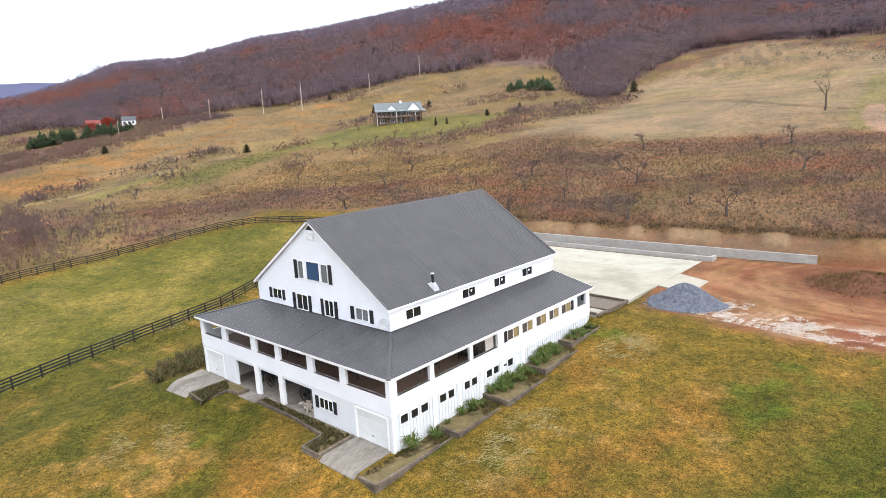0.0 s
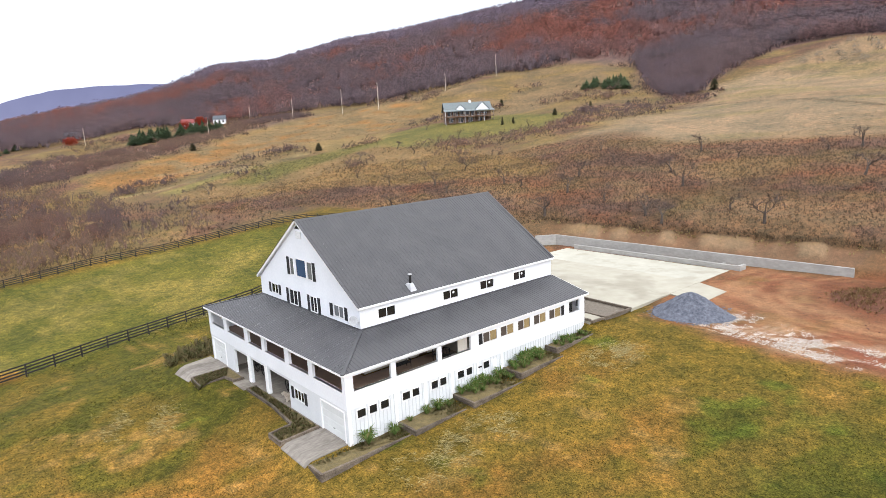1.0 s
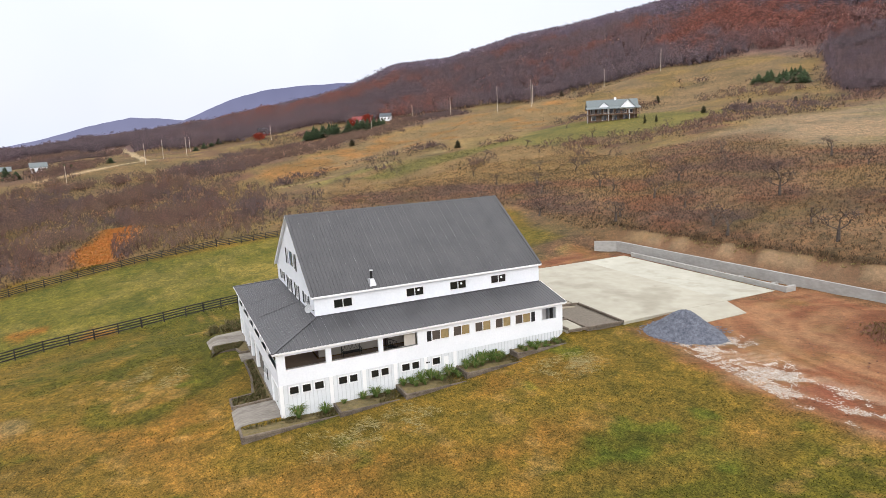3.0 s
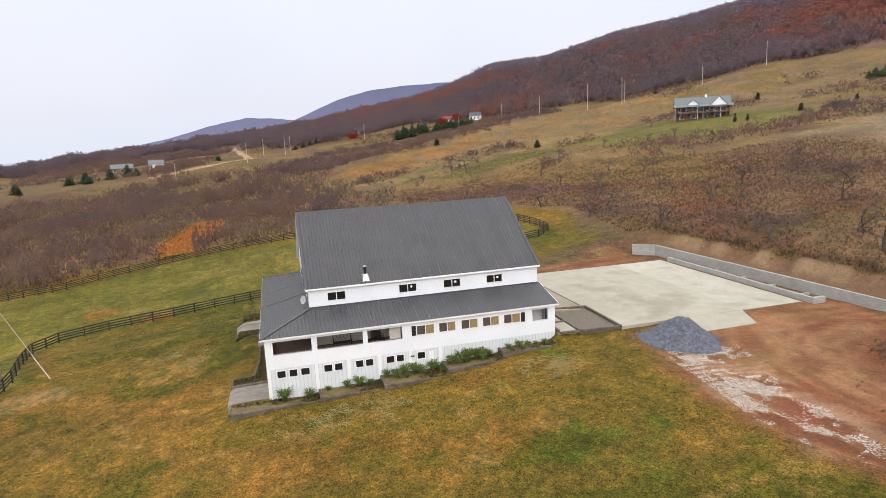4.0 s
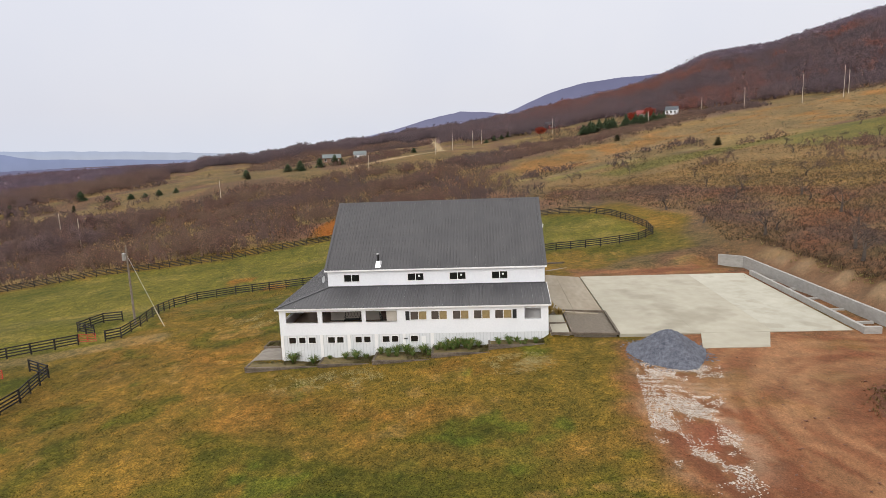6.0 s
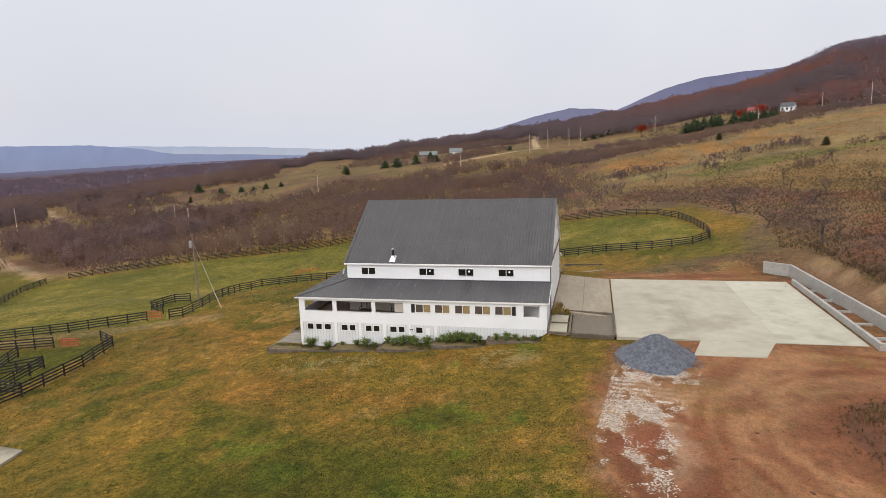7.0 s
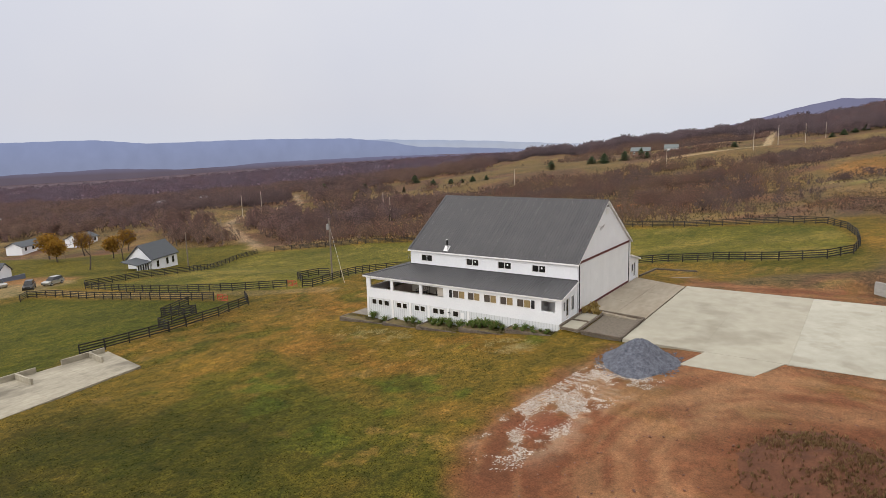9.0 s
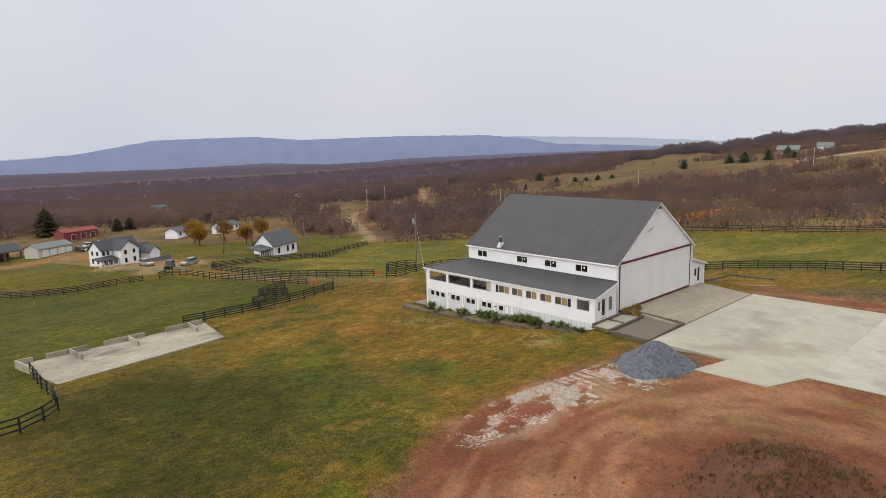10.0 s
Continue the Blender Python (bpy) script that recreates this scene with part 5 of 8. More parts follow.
part("soffit", Shape().box(-0.02, OUT - 0.03, -OUT + 0.03, PN - 0.03, ZL - 0.13, ZL - 0.11), M_TRIM, house)
part("soffit", Shape().box(X_WEST + 0.2, 0, -OUT + 0.03, 0.02, ZL - 0.13, ZL - 0.11), M_TRIM, house)
part("flashing", Shape().box(X_UP, X_UP + 0.03, Y_UP - 0.02, Y_NORTH, ZH - 0.02, ZH + 0.09), M_ROOF_DARK, house)
part("flashing", Shape().box(X_WEST_UP, X_UP + 0.03, Y_UP - 0.03, Y_UP, ZH - 0.02, ZH + 0.09), M_ROOF_DARK, house)
for x in (-19.2, -14.6, -9.6):
    part("roof_seam", Shape().beam((x, -OUT + 0.5, ZL + 0.17), (x, Y_UP - 0.1, ZH + 0.025), 0.05, 0.03), M_SEAM, house, "pale lap seam of the porch roof")
# chimney pipe, satellite dish
vx, vy = -4.2, 8.85
vz = Z_EAVE + (X_UP + 0.2 - vx) * fall / run
base = Shape()
base.prism([(vx + 0.42, vy - 0.3, vz - 0.27), (vx + 0.42, vy + 0.3, vz - 0.27), (vx - 0.3, vy + 0.3, vz + 0.24), (vx - 0.3, vy - 0.3, vz + 0.24)], [(vx + 0.16, vy - 0.15, vz + 0.32), (vx + 0.16, vy + 0.15, vz + 0.32), (vx - 0.16, vy + 0.15, vz + 0.32), (vx - 0.16, vy - 0.15, vz + 0.32)])
flue = part("flue", base, M_METAL, house, "bright metal flue base")
part("pipe", Shape().tube((vx, vy, vz + 0.25), (vx, vy, vz + 0.95), 0.1, 0.1, 10), M_DARK_METAL, flue, "dark flue pipe")
part("cap", Shape().tube((vx, vy, vz + 0.97), (vx, vy, vz + 1.05), 0.17, 0.13, 10), M_METAL, flue)
dish = Shape()
c, nrm = Vector((-3.95, Y_UP - 0.45, 6.75)), Vector((0.55, -0.8, 0.25)).normalized()
u = nrm.orthogonal().normalized()
w = nrm.cross(u)
rings = [[c + (u * math.cos(t) + w * math.sin(t)) * r + nrm * (0.25 * r * r) for t in [2 * math.pi * k / 16 for k in range(16)]] for r in (0.04, 0.2, 0.36)]
for p, q in zip(rings, rings[1:]):
    for k in range(16):
        dish.face(p[k], p[(k + 1) % 16], q[(k + 1) % 16], q[k])
        dish.face(q[k] - nrm * 0.015, q[(k + 1) % 16] - nrm * 0.015, p[(k + 1) % 16] - nrm * 0.015, p[k] - nrm * 0.015)
dish_ob = part("satellite_dish", dish, M_GREY_DISH, house, "grey satellite dish on the gable corner")
part("arm", Shape().tube(c - nrm * 0.02, (-3.95, Y_UP, 6.5), 0.02, 0.02).tube(c - w * 0.3, c + nrm * 0.4 - w * 0.1, 0.012, 0.012), M_DARK_METAL, dish_ob)


# ---- concrete, beds and walls round the house ----
def slab_shape(ring, thick=0.25, lift=0.03, level=None):
    """A slab on the ground, its corners at the ground's height or at their own."""
    top = [(p[0], p[1], p[2] if len(p) > 2 else ground(p[0], p[1]) + lift) for p in ring]
    s = Shape()
    s.prism([(x, y, z - thick) for x, y, z in top], top)
    return s


apron = thing("concrete_apron", "stained old concrete apron before the tall north panel", "concrete slab")
for i in range(3):
    for j in range(2):
        xa, xb = -22.4 + i * 5.65, -22.4 + (i + 1) * 5.65 - 0.03
        ya, yb = 24.97 + j * 2.95, 24.97 + (j + 1) * 2.95 - 0.03

        def up(y):
            return 2.72 - (y - 24.97) * 0.09

        part("slab", slab_shape([(xa, ya, up(ya)), (xb, ya, up(ya)), (xb, yb, up(yb)), (xa, yb, up(yb))], 0.6), M_CONCRETE_TAN, apron)
pad = thing("concrete_pad", "wide pale new concrete pad beside the house", "concrete slab")
PX, PY = [-22.6, -15.2, -7.4, 0.75], [31.0, 37.6, 44.2, 50.9]
for i in range(3):
    for j in range(3):
        x1 = PX[i + 1] - 0.008 if i < 2 else PX[i + 1]
        part("slab", slab_shape([(PX[i], PY[j], 2.2), (x1, PY[j], 2.2), (x1, PY[j + 1] - 0.008, 2.2), (PX[i], PY[j + 1] - 0.008, 2.2)], 0.7), M_CONCRETE_NEW if j == 2 else M_CONCRETE, pad)
part("slab", slab_shape([(0.78, 38.0, 2.19), (4.6, 36.9, 2.13), (4.5, 42.3, 2.13), (0.78, 43.9, 2.19)], 0.5), M_CONCRETE, pad, "pale concrete tongue beside the gravel")
walk_pads = thing("paving_slabs", "two small square pale concrete slabs by the porch door", "paving")
for a, b in ((-4.9, -2.2), (-1.9, 0.45)):
    part("slab", slab_shape([(a, 24.95, 2.45), (b, 24.95, 2.40), (b, 26.6, 2.38), (a, 26.6, 2.45)], 0.5), M_CONCRETE, walk_pads)
tagged(part("gravel_bed", slab_shape([(-5.9, 27.0, 2.30), (0.6, 27.0, 2.18), (0.6, 30.8, 2.12), (-5.9, 30.8, 2.24)], 0.5), M_GRAVEL_BED), "grey gravel bed edged with old timbers", "gravel bed")
tagged(part("gravel_strip", slab_shape([(-31.5, 24.8), (-24.0, 24.8, 2.2), (-24.0, 28.6, 2.1), (-31.5, 30.5)], 0.5), M_CONCRETE_OLD), "patch of old broken concrete behind the house", "concrete slab")

edging = thing("timber_edging", "weathered timber edging of the gravel bed and slabs", "edging")
for p, q in (((-6.0, 26.85, 2.42), (0.75, 26.85, 2.36)), ((-6.0, 30.9, 2.38), (0.8, 30.9, 2.25)), ((0.72, 24.95, 2.36), (0.72, 30.8, 2.22)), ((-6.05, 25.0, 2.6), (-6.05, 30.8, 2.36)), ((-2.05, 24.95, 2.45), (-2.05, 26.7, 2.44)),
             ((-5.0, 24.93, 2.55), (0.6, 24.93, 2.5)), ((-23.9, 24.9, 2.62), (-31.5, 24.9, 2.15)), ((-31.5, 25.0, 2.1), (-31.5, 30.2, 2.25))):
    part("timber", Shape().beam(p, q, 0.18, 0.2), M_TIMBER, edging)
grass_clump = [(-5.6, 25.4), (-4.9, 25.0), (-6.6, 25.6), (-5.2, 26.3)]

# retaining walls on the north side
retaining = thing("retaining_wall", "long grey concrete retaining wall against the red earth bank", "wall")
line = [(-27.4, 49.6), (-25.6, 52.15), (-8.0, 53.5), (1.6, 54.25), (12.0, 55.05)]
for (ax, ay), (bx, by) in zip(line, line[1:]):
    s = Shape()
    d = Vector((bx - ax, by - ay, 0)).normalized()
    n = Vector((-d.y, d.x, 0)) * 0.15
    za, zb = 3.7 - 0.013 * (ax + 27), 3.7 - 0.013 * (bx + 27)
    a, b = Vector((ax, ay, 0)), Vector((bx, by, 0))
    s.prism([a - n + Vector((0, 0, 1.2)), b - n + Vector((0, 0, 1.2)), b + n + Vector((0, 0, 1.2)), a + n + Vector((0, 0, 1.2))], [a - n + Vector((0, 0, za)), b - n + Vector((0, 0, zb)), b + n + Vector((0, 0, zb)), a + n + Vector((0, 0, za))])
    part("wall_section", s, M_CONCRETE_WALL, retaining)
low = thing("low_wall", "low concrete wall edging the pad with a gutter behind", "wall")
part("wall_section", Shape().box(-21.6, 1.5, 51.2, 51.5, 1.2, 2.75), M_CONCRETE_WALL, low)
part("end_block", Shape().box(1.5, 1.85, 51.15, 52.6, 1.2, 2.78), M_CONCRETE_WALL, low)
for k in range(5):
    part("strut", Shape().box(-18 + k * 4.2, -17.75 + k * 4.2, 51.5, 52.6 + k * 0.25, 1.2, 2.4), M_CONCRETE_WALL, low)

# raised beds along the east front
BEDS = [(-3.0, 3.95, 1.55, -0.18), (3.95, 9.0, 1.95, 0.18), (9.0, 14.3, 2.3, 0.58), (14.3, 19.4, 1.95, 1.08), (19.4, 24.4, 1.3, 1.55)]
for i, (ya, yb, xf, zt) in enumerate(BEDS):
    bed = thing("raised_bed", "raised flower bed with stacked timber edging below the white wall", "flower bed", "beds along the house")
    x_in = 0.035
    soil = Shape()
    nseg = 8
    rows = []
    for k in range(nseg + 1):
        y = ya + (yb - ya) * k / nseg
        rows.append([(x_in + (xf - x_in) * m / 4, y + (0.1 if k == 0 else -0.02 if k == nseg else 0), zt + 0.05 * math.sin(k * 1.7 + m * 2.1 + i) - (0.04 if m == 4 else 0)) for m in range(5)])
    for r, q in zip(rows, rows[1:]):
        for m in range(4):
            soil.face(r[m], r[m + 1], q[m + 1], q[m])
    part("soil", soil, M_SOIL, bed, "dry mulch with weeds")
    low_z = min(ground(xf, ya), ground(xf, yb)) - 0.15
    z = zt + 0.06
    while z > low_z:
        mid = ya + (yb - ya) * random.Random(int(z * 100) + i).uniform(0.35, 0.65)
        jit = random.Random(int(z * 50) + 7 * i)
        part("timber", Shape().beam((xf + jit.uniform(-0.03, 0.03), ya - 0.08, z - 0.09), (xf + jit.uniform(-0.03, 0.03), mid - 0.01, z - 0.09 - jit.uniform(0, 0.02)), 0.17, 0.155), M_TIMBER, bed)
        part("timber", Shape().beam((xf + jit.uniform(-0.03, 0.03), mid + 0.01, z - 0.09), (xf + jit.uniform(-0.03, 0.03), yb + 0.02, z - 0.09 - jit.uniform(0, 0.02)), 0.17, 0.155), M_TIMBER, bed)
        if i == 0 or z > BEDS[i - 1][3] - 0.1:
            part("timber", Shape().beam((x_in + 0.02, ya, z - 0.09), (xf - 0.09, ya, z - 0.09), 0.17, 0.165), M_TIMBER, bed)
        z -= 0.18

# timber-edged beds and slabs before the south front
def edge_z(x, y):
    """Height of the timber edging, which follows the falling ground."""
    return min(-0.02, ground(x, y) + 0.2)


def ramp_shape(ring, steps=7, thick=0.5):
    """A slab that follows the ground from its front edge (two corners) to its back edge (two corners)."""
    (ax, ay), (bx, by), (cx_, cy_), (dx, dy) = ring
    s, rows = Shape(), []
    for k in range(steps + 1):
        f = k / steps
        rows.append([(x, y, max(ground(x, y), ground(x - 0.3, y), ground(x + 0.3, y)) + 0.055) for x, y in ((ax + (dx - ax) * f, ay + (dy - ay) * f), (bx + (cx_ - bx) * f, by + (cy_ - by) * f))])
    for (p, q), (u, w) in zip(rows, rows[1:]):
        top = [p, q, w, u]
        s.prism([(x, y, z - thick) for x, y, z in top], top)
    return s


for ring, label in (([(-3.5, -3.2), (-0.12, -3.25), (-0.3, -0.02), (-3.7, -0.02)], "stained concrete ramp before the garage door"),
                    ([(-23.7, -3.6), (-20.5, -3.45), (-20.1, -0.02), (-24.4, -0.02)], "stained concrete ramp before the garage door"),
                    ([(-16.4, -1.15), (-14.2, -1.15), (-14.2, -0.06), (-16.4, -0.06)], "worn concrete step before the open bays")):
    tagged(part("concrete_ramp", ramp_shape(ring), M_CONCRETE_OLD), label, "concrete slab")
for ring in ([(-20.3, -3.2), (-18.0, -3.3), (-18.0, -1.2), (-16.6, -0.9), (-16.6, -0.1), (-20.0, -0.1)], [(-14.0, -0.9), (-9.4, -0.9), (-5.6, -1.3), (-5.4, -3.05), (-3.7, -3.05), (-3.85, -0.1), (-14.0, -0.1)]):
    bed = thing("flower_bed", "low bed of dark ground cover edged with timbers", "flower bed", "beds before the south front")
    part("soil", slab_shape([(x, y, edge_z(x, y) - 0.01) for x, y in ring], 0.3), M_SOIL, bed)
    for (ax, ay), (bx, by) in zip(ring, ring[1:] + ring[:1]):
        if min(ay, by) < -0.5:
            part("timber", Shape().beam((ax, ay, edge_z(ax, ay)), (bx, by, edge_z(bx, by)), 0.17, 0.2), M_TIMBER, bed)
            part("timber", Shape().beam((ax, ay, edge_z(ax, ay) - 0.2), (bx, by, edge_z(bx, by) - 0.2), 0.17, 0.2), M_TIMBER, bed)

# gravel heap
heap = Shape()
rng = np.random.RandomState(4)
cx, cy = 5.2, 33.9
ringsn, seg = 16, 44
grid = []
for i in range(ringsn + 1):
    f = i / ringsn
    row = []
    for k in range(seg):
        t = 2 * math.pi * k / seg
        rx, ry = 3.5 + 0.35 * math.sin(2 * t + 1) + 0.2 * math.sin(5 * t), 3.2 + 0.3 * math.cos(3 * t)
        x, y = cx + f * rx * math.cos(t), cy + f * ry * math.sin(t)
        h = 2.0 * (math.cos(f * math.pi) * 0.5 + 0.5) * 0.55 + 0.45 * 2.0 * (1 - f ** 1.3) if f < 1 else -0.15
        row.append((x, y, ground(x, y) + h + rng.uniform(-0.05, 0.05) * (f > 0.05)))
    grid.append(row)
for r, q in zip(grid, grid[1:]):
    for k in range(seg):
        heap.face(r[k], q[k], q[(k + 1) % seg], r[(k + 1) % seg])
heap_ob = part("gravel_mound", heap, M_GRAVEL_BLUE)
tagged(heap_ob, "heap of blue-grey crushed gravel on bare earth", "gravel heap")

# broken white stone spilled on the red earth, and loose lumps round the heap
def stones(name, mat, spots, size, label, seed, flat=0.8):
    r = np.random.RandomState(seed)
    v, f = [], []
    for x, y in spots:
        s = size * r.uniform(0.5, 1.4)
        z = ground(x, y) + s * 0.15
        turn = r.uniform(0, 3.14)
        c, sn, long = math.cos(turn), math.sin(turn), r.uniform(1.0, 1.7)
        k = len(v)
        pts = r.uniform(-1, 1, (6, 3)) * 0.25 + np.array([(1, 0, 0), (-1, 0, 0), (0, 1, 0), (0, -1, 0), (0, 0, 0.7), (0, 0, -0.6)])
        v += [(x + (p[0] * c * long - p[1] * sn) * s, y + (p[0] * sn * long + p[1] * c) * s, z + p[2] * s * flat) for p in pts]
        f += [(k + a, k + b, k + c) for a, b, c in ((0, 2, 4), (2, 1, 4), (1, 3, 4), (3, 0, 4), (2, 0, 5), (1, 2, 5), (3, 1, 5), (0, 3, 5))]
    me = bpy.data.meshes.new(name)
    me.from_pydata(v, [], f)
    return tagged(part(name, me, mat), label, "stones", kind="stuff")


def scatter(ring, count, seed, keep=None):
    """Places inside a ring, kept where keep(x, y) gives more than a draw."""
    r = np.random.RandomState(seed)
    xs, ys = [p[0] for p in ring], [p[1] for p in ring]
    x, y = r.uniform(min(xs), max(xs), count), r.uniform(min(ys), max(ys), count)
    m = inside(x, y, ring, 0.5) > 0.5
    if keep is not None:
        m &= keep(x, y) > r.rand(count)
    return np.stack([x[m], y[m]], 1)


M_STONE = material("pale_limestone", (0.30, 0.245, 0.20), (0.53, 0.47, 0.41), 2.0, 0.9, bump=0.5, island=0.25)
stones("white_stone", M_STONE, scatter(WHITE_STONE, 34000, 5, lambda x, y: stone_drift(x, y) * (0.25 + 0.75 * inside(x, y, WHITE_STONE, 3.0))), 0.046, "broken white limestone spilled over red earth", 6, 0.5)
stones("gravel_lumps", M_GRAVEL_BLUE, scatter([(1.5, 30.5), (9.0, 30.5), (9.5, 37.2), (1.5, 37.4)], 1500, 7, lambda x, y: smooth01(np.hypot(x - cx, y - cy), 4.4, 3.0)), 0.07, "loose blue-grey gravel round the heap", 8)
stones("earth_clods", material("red_clods", (0.085, 0.038, 0.025), (0.19, 0.092, 0.056), 3.0, 0.95, bump=0.5, island=0.3), scatter(DIRT, 2600, 9, lambda x, y: smooth01(fractal(x, y, 5, 17), 0.45, 0.65)), 0.07, "clods of red earth", 10)

# mound of red earth grown over with weeds
def mound_z(x, y):
    t = np.arctan2((np.asarray(y) - 48.2) / 5.6, (np.asarray(x) - 18.6) / 7.2)
    f = np.clip(np.hypot((np.asarray(x) - 18.6) / (7.2 + 0.8 * np.sin(2 * t)), (np.asarray(y) - 48.2) / (5.6 + 0.6 * np.cos(3 * t))), 0, 1)
    return land(x, y) - 0.12 + 1.35 * (0.5 + 0.5 * np.cos(math.pi * f)) + 1.2 * (fractal(x, y, 1.9, 23) - 0.5) * (1 - f * f)


mound = Shape()
grid = []
for i in range(23):
    f = i / 22
    row = []
    for k in range(36):
        t = 2 * math.pi * k / 36
        x, y = 18.6 + f * (7.2 + 0.8 * math.sin(2 * t)) * math.cos(t), 48.2 + f * (5.6 + 0.6 * math.cos(3 * t)) * math.sin(t)
        row.append((x, y, float(mound_z(x, y))))
    grid.append(row)
for r, q in zip(grid, grid[1:]):
    for k in range(36):
        mound.face(r[k], q[k], q[(k + 1) % 36], r[(k + 1) % 36])
M_MOUND = material("weedy_red_earth", (0.076, 0.036, 0.023), (0.155, 0.069, 0.041), 1.3, 0.95, bump=0.8, fine=9, spec=0.1)
tagged(part("earth_mound", mound, M_MOUND), "mound of red earth overgrown with dead weeds", "earth mound")


# ---- fences ----
post_mesh = Shape().box(-0.065, 0.065, -0.065, 0.065, -0.35, 1.38).mesh("post")
rail_mesh = Shape().box(0, 1, -0.02, 0.02, -0.07, 0.07).mesh("rail")


def fence(points, label="black four-board paddock fence on square posts", rails=4, gap=2.45):
    f = thing("fence", label, "fence", "paddock fences")
    posts = []
    for (ax, ay), (bx, by) in zip(points, points[1:]):
        n = max(1, round(math.hypot(bx - ax, by - ay) / gap))
        posts += [(ax + (bx - ax) * i / n, ay + (by - ay) * i / n) for i in range(n)]
    posts.append(points[-1])
    rng = random.Random(len(posts))
    for x, y in posts:
        placed(part("post", post_mesh, M_FENCE, f), pose(x, y, ground(x, y), rng.uniform(-1.5, 1.5), rng.uniform(-1.5, 1.5), rng.uniform(0, 90)))
    for (ax, ay), (bx, by) in zip(posts, posts[1:]):
        za, zb = ground(ax, ay), ground(bx, by)
        run_, rise_ = math.hypot(bx - ax, by - ay), zb - za
        for k in range(rails):
            z = za + 0.30 + k * (0.98 / (rails - 1)) + rng.uniform(-0.015, 0.015)
            m = pose(ax, ay, z, 0, -math.degrees(math.atan2(rise_, run_)), math.degrees(math.atan2(by - ay, bx - ax))) @ Matrix.Diagonal((math.hypot(run_, rise_), 1, 1, 1))
            part("rail", rail_mesh, M_FENCE, f).matrix_basis = m
    return f


fence([(-13.8, -26.2), (-14.6, -24.7), (-19.5, -25.0), (-34.0, -28.0), (-38.5, -26.5), (-40.5, -21), (-41.5, -13), (-42.8, -5), (-43.6, 4), (-44.6, 13), (-48.3, 22), (-48.8, 31), (-47.0, 38), (-46.8, 44), (-49.5, 47), (-56, 47.6), (-66, 47),
       (-75, 45.4), (-82.5, 42), (-86.5, 36), (-87.5, 28), (-87.7, 15), (-89.5, 3), (-88, -10), (-84.5, -19), (-80.5, -29), (-76, -36), (-74.6, -52), (-73.8, -66), (-69.2, -80), (-63.5, -91.5)])
fence([(-58.5, -93), (-50, -91), (-38, -84), (-24, -72.5), (-16, -79), (-6.2, -81.5), (-4.8, -78.5), (-5.2, -64), (-6.4, -49.5), (-9.1, -38), (-13.2, -29.2)])
fence([(-17.0, -29.6), (-19.5, -33.5), (-23.5, -32.5), (-23.5, -29.8)], "short black board fence of a holding pen")
fence([(21.4, -25.3), (16.1, -24.2), (11.5, -23.2), (4.3, -23.0), (-2.0, -24.8), (-4.6, -28.8)])
fence([(11.2, -23.6), (10.6, -27), (4.2, -28.2), (6.8, -32.6), (0.6, -35.6)], "short black board fence of a holding pen")
fence([(-2.6, -33.8), (-1.1, -46), (1.0, -63), (1.8, -76), (4.0, -82.5), (6.2, -80)])
fence([(9.4, -80.5), (14, -82.8), (21, -84.2), (28, -88.4), (33, -94), (46, -101)])
fence([(40.3, -17), (40.6, -9.8), (40.6, -4.6), (41.0, -0.6), (42.4, 1.2), (44.2, 2.5), (52, 3.4)], "black three-board fence beside the old slab", 3)
for m in (pose(-13.5, -28.2, ground(-13.5, -28.2), 0, 0, 95), pose(-2.2, -31.0, ground(-2.2, -31), 0, 0, 100)):
    gate = thing("gate", "red tubular steel field gate", "gate", "field gates")
    gate.matrix_basis = m
    M_RED_GATE = bpy.data.materials.get("red_gate") or material("red_gate", (0.36, 0.02, 0.015), (0.50, 0.04, 0.03), 3.0, 0.5)
    for k in range(5):
        part("bar", Shape().tube((-1.0, 0, 0.3 + k * 0.22), (1.0, 0, 0.3 + k * 0.22), 0.035, 0.035, 6), M_RED_GATE, gate)
    for x in (-1.0, 0, 1.0):
        part("upright", Shape().tube((x, 0, 0.28), (x, 0, 1.2), 0.035, 0.035, 6), M_RED_GATE, gate)

# old slab with low walls to the south-east
old = thing("old_slab", "long weathered concrete slab of a vanished shed, with low walls", "concrete slab")
OS = [(21.4, -12.4), (39.3, -9.9), (41.0, -21.5), (19.8, -22.0)]


def on_slab(u, v):
    x = (OS[0][0] * (1 - u) + OS[1][0] * u) * (1 - v) + (OS[3][0] * (1 - u) + OS[2][0] * u) * v
    y = (OS[0][1] * (1 - u) + OS[1][1] * u) * (1 - v) + (OS[3][1] * (1 - u) + OS[2][1] * u) * v
    return x, y, -1.76 - 0.52 * v - 0.02 * u


for k in range(4):
    a, b = k / 4, (k + 1) / 4 - 0.001
    part("slab", slab_shape([on_slab(a, 0), on_slab(b, 0), on_slab(b, 1), on_slab(a, 1)], 0.9), M_SLAB_OLD, old)
for u0, u1, v0, v1 in ((0.02, 0.24, 0.99, 0.99), (0.10, 0.10, 0.6, 0.99), (0.36, 0.58, 0.99, 0.99), (0.45, 0.45, 0.62, 0.99), (0.66, 0.86, 0.99, 0.99), (0.75, 0.75, 0.62, 0.99), (0.92, 1.0, 0.99, 0.99), (0.995, 0.995, 0.5, 0.99)):
    p, q = Vector(on_slab(u0, v0)), Vector(on_slab(u1, v1))
    part("low_wall", Shape().beam(p + Vector((0, 0, 0.28)), q + Vector((0, 0, 0.28)), 0.2, 0.6), M_SLAB_OLD, old)


